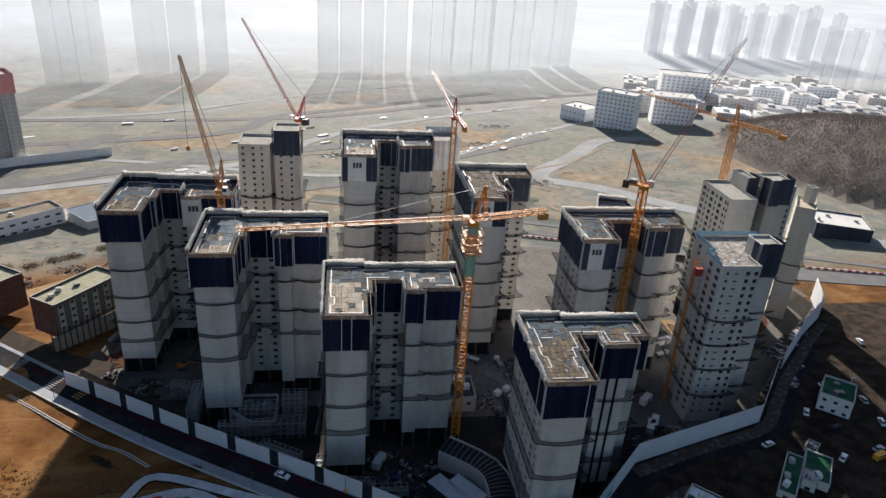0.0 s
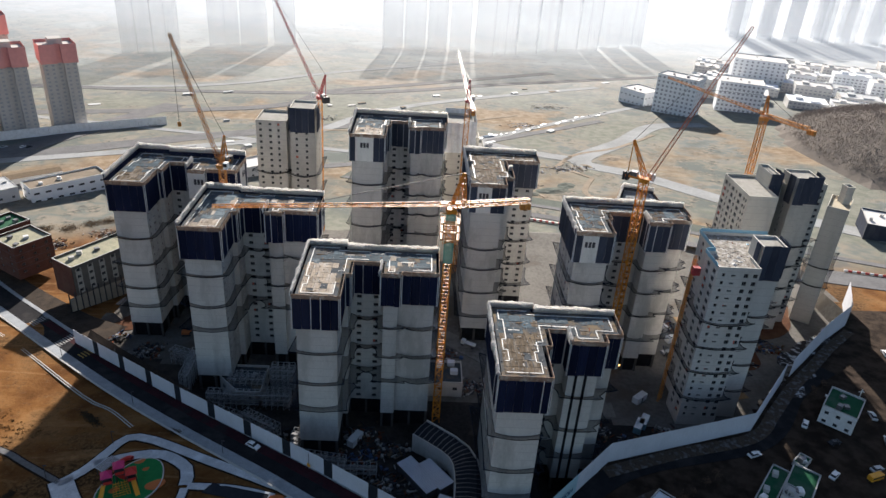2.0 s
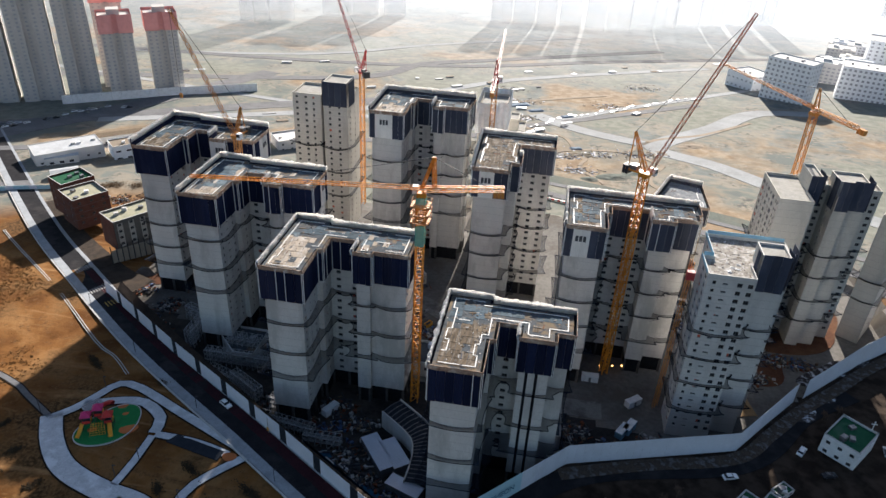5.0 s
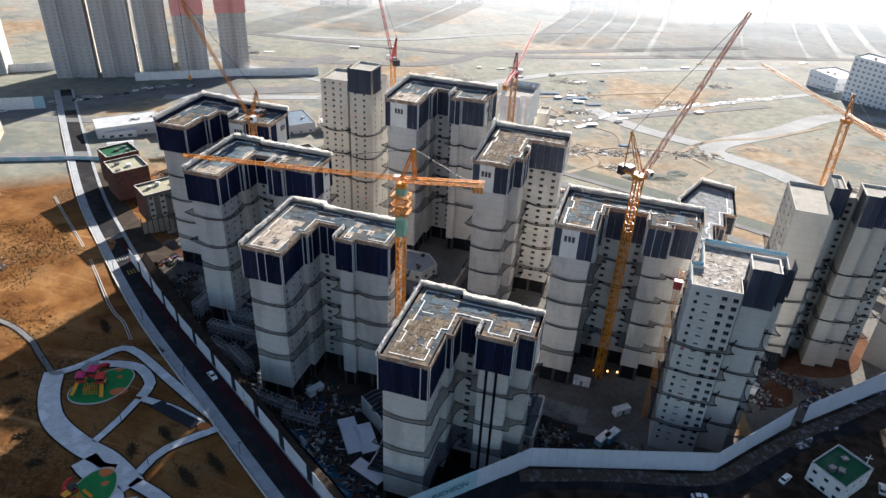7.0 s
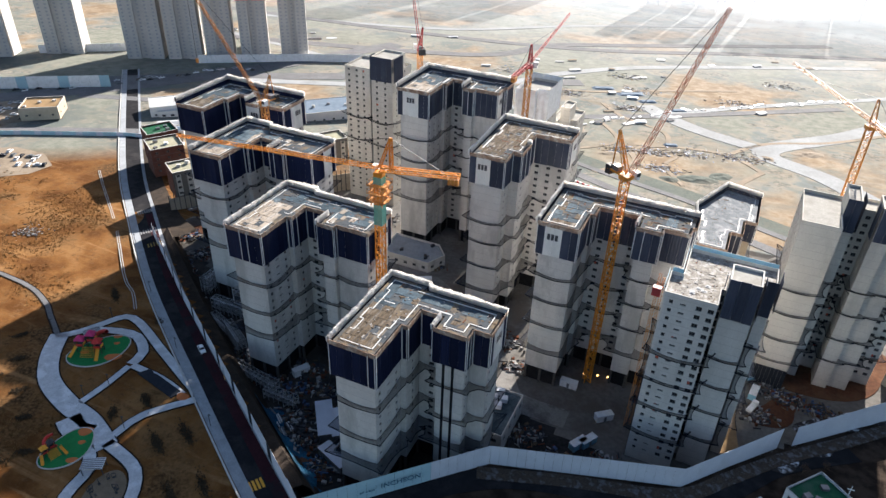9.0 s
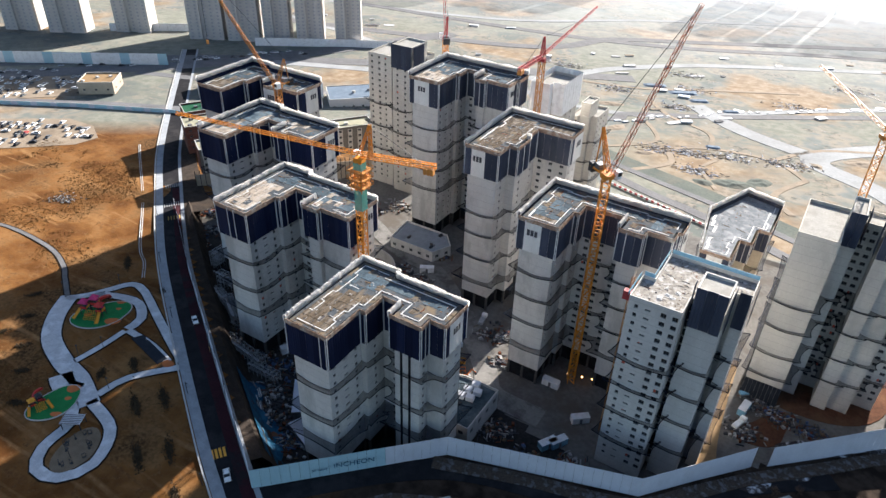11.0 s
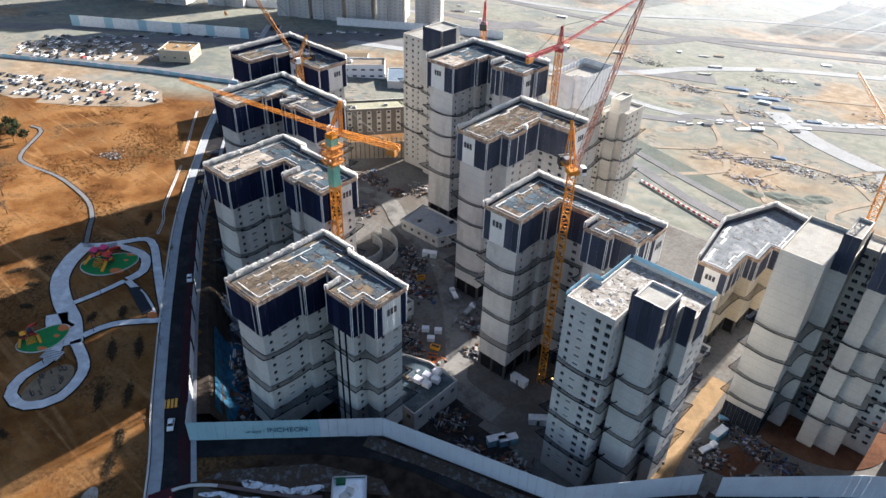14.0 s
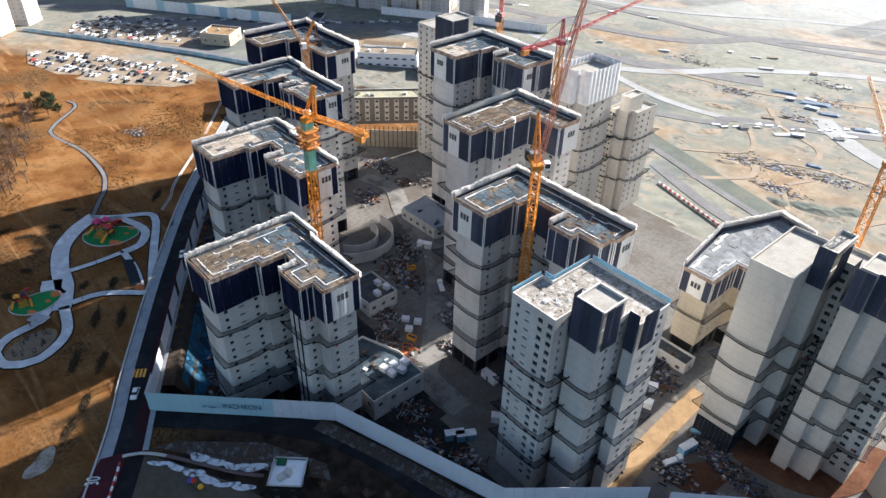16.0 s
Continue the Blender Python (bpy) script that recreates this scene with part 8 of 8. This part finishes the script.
# towers thinned by low-alpha walls in place of haze
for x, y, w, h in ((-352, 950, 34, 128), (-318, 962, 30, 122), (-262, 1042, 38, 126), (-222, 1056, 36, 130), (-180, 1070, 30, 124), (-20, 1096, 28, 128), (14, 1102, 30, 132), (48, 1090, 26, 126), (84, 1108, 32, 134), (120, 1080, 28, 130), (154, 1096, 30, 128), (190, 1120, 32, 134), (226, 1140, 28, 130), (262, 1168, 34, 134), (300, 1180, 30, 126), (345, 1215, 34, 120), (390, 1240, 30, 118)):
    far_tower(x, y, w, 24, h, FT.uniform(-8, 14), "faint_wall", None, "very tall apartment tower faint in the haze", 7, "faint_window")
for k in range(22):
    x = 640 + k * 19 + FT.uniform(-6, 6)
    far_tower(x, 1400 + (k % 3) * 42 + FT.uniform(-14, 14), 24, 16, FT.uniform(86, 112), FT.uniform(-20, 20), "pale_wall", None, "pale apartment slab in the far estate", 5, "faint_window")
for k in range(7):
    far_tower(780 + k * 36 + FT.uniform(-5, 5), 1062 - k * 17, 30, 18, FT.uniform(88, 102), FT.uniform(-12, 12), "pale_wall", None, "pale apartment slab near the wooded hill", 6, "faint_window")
def far_block(x, y, w, d, h, rz, wall, roof, label):
    """A flat-roofed block of the far district with rows of windows and a plant room."""
    th = thing("far_house", label, "building", "far houses", x, y, land(x, y) - 1, rz)
    poly = [(-w / 2, -d / 2), (w / 2, -d / 2), (w / 2, d / 2), (-w / 2, d / 2)]
    bm = bmesh.new()
    rows = list(np.arange(1.5, h - 3.2, 3.6))
    for i, p, q, L in edges(poly):
        k = int(L / 4.5) if i != 2 and rows else 0
        facade(bm, p, q, -2, h + 0.8, [((s + 0.5) * L / k - 1.4, 2.8, 0.9, 1.6) for s in range(k)] if k else [], rows, 0.3)
    link_mesh("wall", bm_mesh(bm, "wall", M[wall], M["far_window"]), th)
    bm = bmesh.new()
    prism(bm, inset(poly, 0.2), h - 0.4, h)
    box(bm, -w * 0.3, -d * 0.1, h, -w * 0.12, d * 0.25, h + 2.6)
    box(bm, w * 0.05, -d * 0.3, h, w * 0.32, -d * 0.05, h + 1.4)
    part("roof", bm, M[roof], th)


FB = random.Random(17)
for row in range(7):
    for k in range(7):
        u, v = k * 50 + FB.uniform(-5, 5) + (row % 2) * 18, row * 52 + FB.uniform(-5, 5)
        far_block(362 + u * 0.93 + v * 0.36, 800 - u * 0.36 + v * 0.93, FB.uniform(28, 44), FB.uniform(22, 36), FB.choice((8, 9, 12, 14, 18, 22)), -21 + FB.gauss(0, 2), FB.choice(("far_wall", "far_wall_cool")), FB.choice(("tin_roof", "far_wall", "far_wall_cool", "far_wall")), "pale block in the far business district")
for k in range(26):
    u, v = (k % 9) * 19 + FB.uniform(-4, 4), (k // 9) * 24 + FB.uniform(-4, 4)
    far_block(600 + u, 690 + v + u * 0.35, FB.uniform(9, 14), FB.uniform(8, 12), FB.choice((6, 7, 9, 11)), FB.uniform(-10, 30), "far_wall", FB.choice(("far_wall", "tin_roof", "blue_roof")), "low pale house beyond the wooded hill")
far_block(500, 700, 74, 40, 10, -14, "far_wall_cool", "roof_pale", "large flat hall beside the wooded hill")
ROWS = (((-200, 560), (20, 690)), ((-40, 600), (150, 760)), ((10, 478), (140, 606)), ((-330, 600), (-150, 700)), ((-440, 560), (-330, 640)), ((-160, 470), (-90, 520)), ((40, 720), (300, 880)))
for k in range(42):
    (x0, y0), (x1, y1) = ROWS[k % len(ROWS)]
    t = FT.random()
    side = FT.choice((-9, 9, 15, -15))
    run = math.dist((x0, y0), (x1, y1))
    x, y = x0 + (x1 - x0) * t - (y1 - y0) / run * side, y0 + (y1 - y0) * t + (x1 - x0) / run * side
    th = thing("far_house", "low pale shed beside a road on the plain", "building", "far houses", x, y, land(x, y) - 0.2, math.degrees(math.atan2(y1 - y0, x1 - x0)) + FT.gauss(0, 5))
    w, d, h = FT.uniform(3, 11), FT.uniform(2.0, 4.5), FT.uniform(0.5, 1.6)
    bm = bmesh.new()
    box(bm, -w / 2, -d / 2, -1, w / 2, d / 2, h)
    part("wall", bm, M["far_wall"], th)
    bm = bmesh.new()
    box(bm, -w / 2 - 0.3, -d / 2 - 0.3, h, w / 2 + 0.3, d / 2 + 0.3, h + 0.25)
    part("roof", bm, M[FT.choice(("tin_roof", "tin_roof", "plain_track", "asphalt_far", "tin_roof"))], th)
# dirt tracks, spoil and sheeting on the plain behind the site
for pts, w in (([(60, 400), (78, 428), (72, 452), (92, 470), (128, 474), (150, 452)], 5), ([(92, 470), (84, 500), (52, 520), (30, 548)], 4.5), ([(128, 474), (150, 512), (190, 540), (235, 590)], 5), ([(36, 430), (60, 462), (40, 500)], 4), ([(150, 452), (138, 418), (150, 396)], 5), ([(-60, 560), (10, 575), (60, 610), (120, 650)], 6), ([(110, 405), (96, 432), (100, 452)], 3.5)):
    ribbon("track", pts, w * 0.75, M["plain_track"], "sandy vehicle track across the plain", "track", lift=0.14)
for k, (x, y, rx, ry, rz) in enumerate(((116, 420, 13, 7, 20), (128, 432, 9, 6, 60), (102, 412, 7, 5, 0), (60, 436, 8, 4, 40), (150, 480, 10, 7, 10), (30, 470, 9, 5, 70), (175, 505, 12, 7, 30), (8, 520, 11, 6, 20))):
    rnd = random.Random(4400 + k)
    bm = bmesh.new()
    rows = []
    for i in range(9):
        row = []
        for j in range(20):
            a = 2 * math.pi * j / 20
            f = i / 8
            u, v = rx * f * math.cos(a), ry * f * math.sin(a)
            c, q = math.cos(radians(rz)), math.sin(radians(rz))
            px, py = x + u * c - v * q, y + u * q + v * c
            row.append(bm.verts.new((px, py, land(px, py) - 0.25 + 1.5 * (1 - f * f) * (0.55 + 0.6 * noise.noise((px * 0.3, py * 0.3, k + 0.5))))))
        rows.append(row)
    for p, q in zip(rows[1:], rows[2:]):
        for j in range(20):
            bm.faces.new((p[j], q[j], q[(j + 1) % 20], p[(j + 1) % 20]))
    bm.faces.new(rows[1])
    for v in rows[0]:
        bm.verts.remove(v)
    bmesh.ops.recalc_face_normals(bm, faces=bm.faces)
    tagged(new("earth_mound", bm_mesh(bm, "earth_mound", M["verge" if k < 3 else "plain_track"])), "low lumpy mound of dug earth on the plain", "earth mound", "earth mounds")
for x, y, rz, w, d in ((93, 473, 20, 9, 5), (44, 586, 30, 22, 9), (60, 572, 30, 14, 7), (20, 592, 25, 18, 8), (86, 560, 35, 12, 6)):
    bm = bmesh.new()
    prev = None
    for i in range(8):
        row = [bm.verts.new((-w / 2 + w * i / 7, -d / 2 + d * j / 5, (0.9 if 0 < j < 5 and 0 < i < 7 else 0.0) + 0.3 * noise.noise((i * 0.9, j * 0.8, x)))) for j in range(6)]
        if prev:
            for j in range(5):
                bm.faces.new((prev[j], row[j], row[j + 1], prev[j + 1]))
        prev = row
    ob = new("tarpaulin", bm_mesh(bm, "tarpaulin", M["dull_tarp"]))
    ob.matrix_world = pose(x, y, land(x, y) + 0.15, 0, 0, rz)
    tagged(ob, "pale blue tarpaulin over a load on the plain", "tarpaulin", "tarpaulins on the plain")


# ---- market sheds west of the site, tufts and rubble on the open earth ----
MS = random.Random(6)
for k, (x, y, rz, w, d, h, mat) in enumerate(((-206, 402, 40, 30, 12, 6, "sand"), (-214, 352, 40, 18, 9, 5, "tin_roof"), (-186, 322, 40, 14, 7, 4, "dull_tarp"), (-196, 330, 40, 14, 8, 4, "tin_roof"), (-226, 372, 40, 20, 10, 5, "tin_roof"), (-172, 308, 40, 12, 6, 3.5, "sand"))):
    th = thing("market_shed", "low shed with a sheet roof in the depot yard", "shed", "market sheds", x, y, land(x, y) - 0.5, rz)
    bm = bmesh.new()
    box(bm, -w / 2, -d / 2, 0, w / 2, d / 2, h)
    part("wall", bm, M["far_wall"], th)
    bm = bmesh.new()
    vs = [[bm.verts.new((sx * (w / 2 + 0.4), y2, z2)) for y2, z2 in ((-d / 2 - 0.4, h), (0, h + 0.9), (d / 2 + 0.4, h))] for sx in (-1, 1)]
    bm.faces.new((vs[0][0], vs[1][0], vs[1][1], vs[0][1])), bm.faces.new((vs[0][1], vs[1][1], vs[1][2], vs[0][2]))
    bm.faces.new(vs[0]), bm.faces.new(vs[1][::-1])
    part("roof", bm, M[mat], th)
    for s in range(3):
        bm = bmesh.new()
        box(bm, -w / 2 + (s + 0.4) * w / 3.4, -d / 2 - 0.06, 1.2, -w / 2 + (s + 0.4) * w / 3.4 + 2.4, -d / 2 - 0.02, 2.6)
        part("window", bm, M["glass"], th)
ribbon("track", [(-152, 282), (-132, 297), (-112, 318), (-92, 346)], 13, M["haul_sand"], "bare ochre strip of waste ground behind the houses", "track", lift=0.12)
BT = random.Random(23)
for k in range(9):
    x, y = -168 + k * 9 + BT.uniform(-3, 3), 318 + k * 6.5 + BT.uniform(-5, 5)
    shrub_row(x, y, 4, 38 + BT.uniform(-12, 12), 700 + k, "winter_brush", 7.0)
for k, (x, y) in enumerate(((-146, 306), (-128, 322), (-110, 342), (-96, 362))):
    heap(x, y, 7, 90, 720 + k, "scatter of boards and rubble on waste ground", (0, 1, 1, 2, 5), 1.0, land(x, y), 0.6)
GR = random.Random(88)
verts, faces = [], []
for _ in range(42000):
    x, y = GR.uniform(-235, -30), GR.uniform(92, 262)
    f = noise.noise((x * 0.025, y * 0.025, 7)) + 0.5 * noise.noise((x * 0.1, y * 0.1, 3))
    if f < GR.uniform(0.0, 0.5) or y - 0.75 * x > 395 or y + 0.72 * x > 128:
        continue
    z = land(x, y) + (0.35 * noise.noise((x * 0.03, y * 0.03, 0)) if x < -70 else 0) - 0.14
    for _ in range(4):
        px, py, s, a = x + GR.gauss(0, 0.4), y + GR.gauss(0, 0.4), GR.uniform(0.10, 0.30), GR.uniform(0, 3.2)
        b = len(verts)
        verts += [(px - s * math.cos(a), py - s * math.sin(a), z), (px + s * math.cos(a), py + s * math.sin(a), z), (px + GR.gauss(0, 0.2), py + GR.gauss(0, 0.2), z + GR.uniform(0.15, 0.45))]
        faces.append((b, b + 1, b + 2))
me = bpy.data.meshes.new("dry_grass")
me.from_pydata(verts, [], faces)
me.materials.append(M["dry_grass"])
tagged(new("dry_grass", me), "dry brown winter grass tufts on bare earth", "grass", kind="stuff")
heap(-144, 191, 7, 150, 990, "spread of pale broken concrete on bare earth", (0, 1, 2), 0.35, land(-144, 191), 0.35)

BN = random.Random(3)
for k in range(14):
    a = BN.uniform(0, 6.28)
    r = BN.uniform(0.45, 0.8)
    c, s = math.cos(radians(105)), math.sin(radians(105))
    u, v = 8.2 * r * math.cos(a), 5.4 * r * math.sin(a)
    x, y = 1.2 + u * c - v * s, 101.8 + u * s + v * c
    th = thing("exercise_post", "slim dark outdoor exercise frame on sand", "exercise equipment", "exercise frames", x, y, land(x, y) + 0.2, BN.uniform(0, 180))
    bm = bmesh.new()
    beam(bm, (-0.5, 0, 0), (-0.5, 0, 1.5), 0.12)
    beam(bm, (0.5, 0, 0), (0.5, 0, 1.5), 0.12)
    beam(bm, (-0.56, 0, 1.5), (0.56, 0, 1.5), 0.12)
    part("frame", bm, M["dark"], th)
    bm = bmesh.new()
    box(bm, -0.4, -0.3, 0, 0.4, 0.3, 0.1, 0.02)
    part("footplate", bm, M["dark"], th)

for k, (x, y) in enumerate(((112, 146), (117, 150), (108, 143), (121, 153), (100, 141), (172, 196), (178, 200))):
    copy_thing(KINDS[k % 5], pose(x, y, land(x, y) - 0.2, 0, 0, k * 50) @ Matrix.Scale(0.55 + 0.05 * (k % 3), 4))["label"] = "small bare reddish tree near the lane"

th = thing("roof_hatch", "green roof hatch on the snowy roof", "hatch", "", 96.6, 137.4, 8.1, 47)
bm = bmesh.new()
box(bm, -1.2, -0.9, 0, 1.2, 0.9, 1.1, 0.05)
part("hatch_box", bm, M["roof_green"], th)
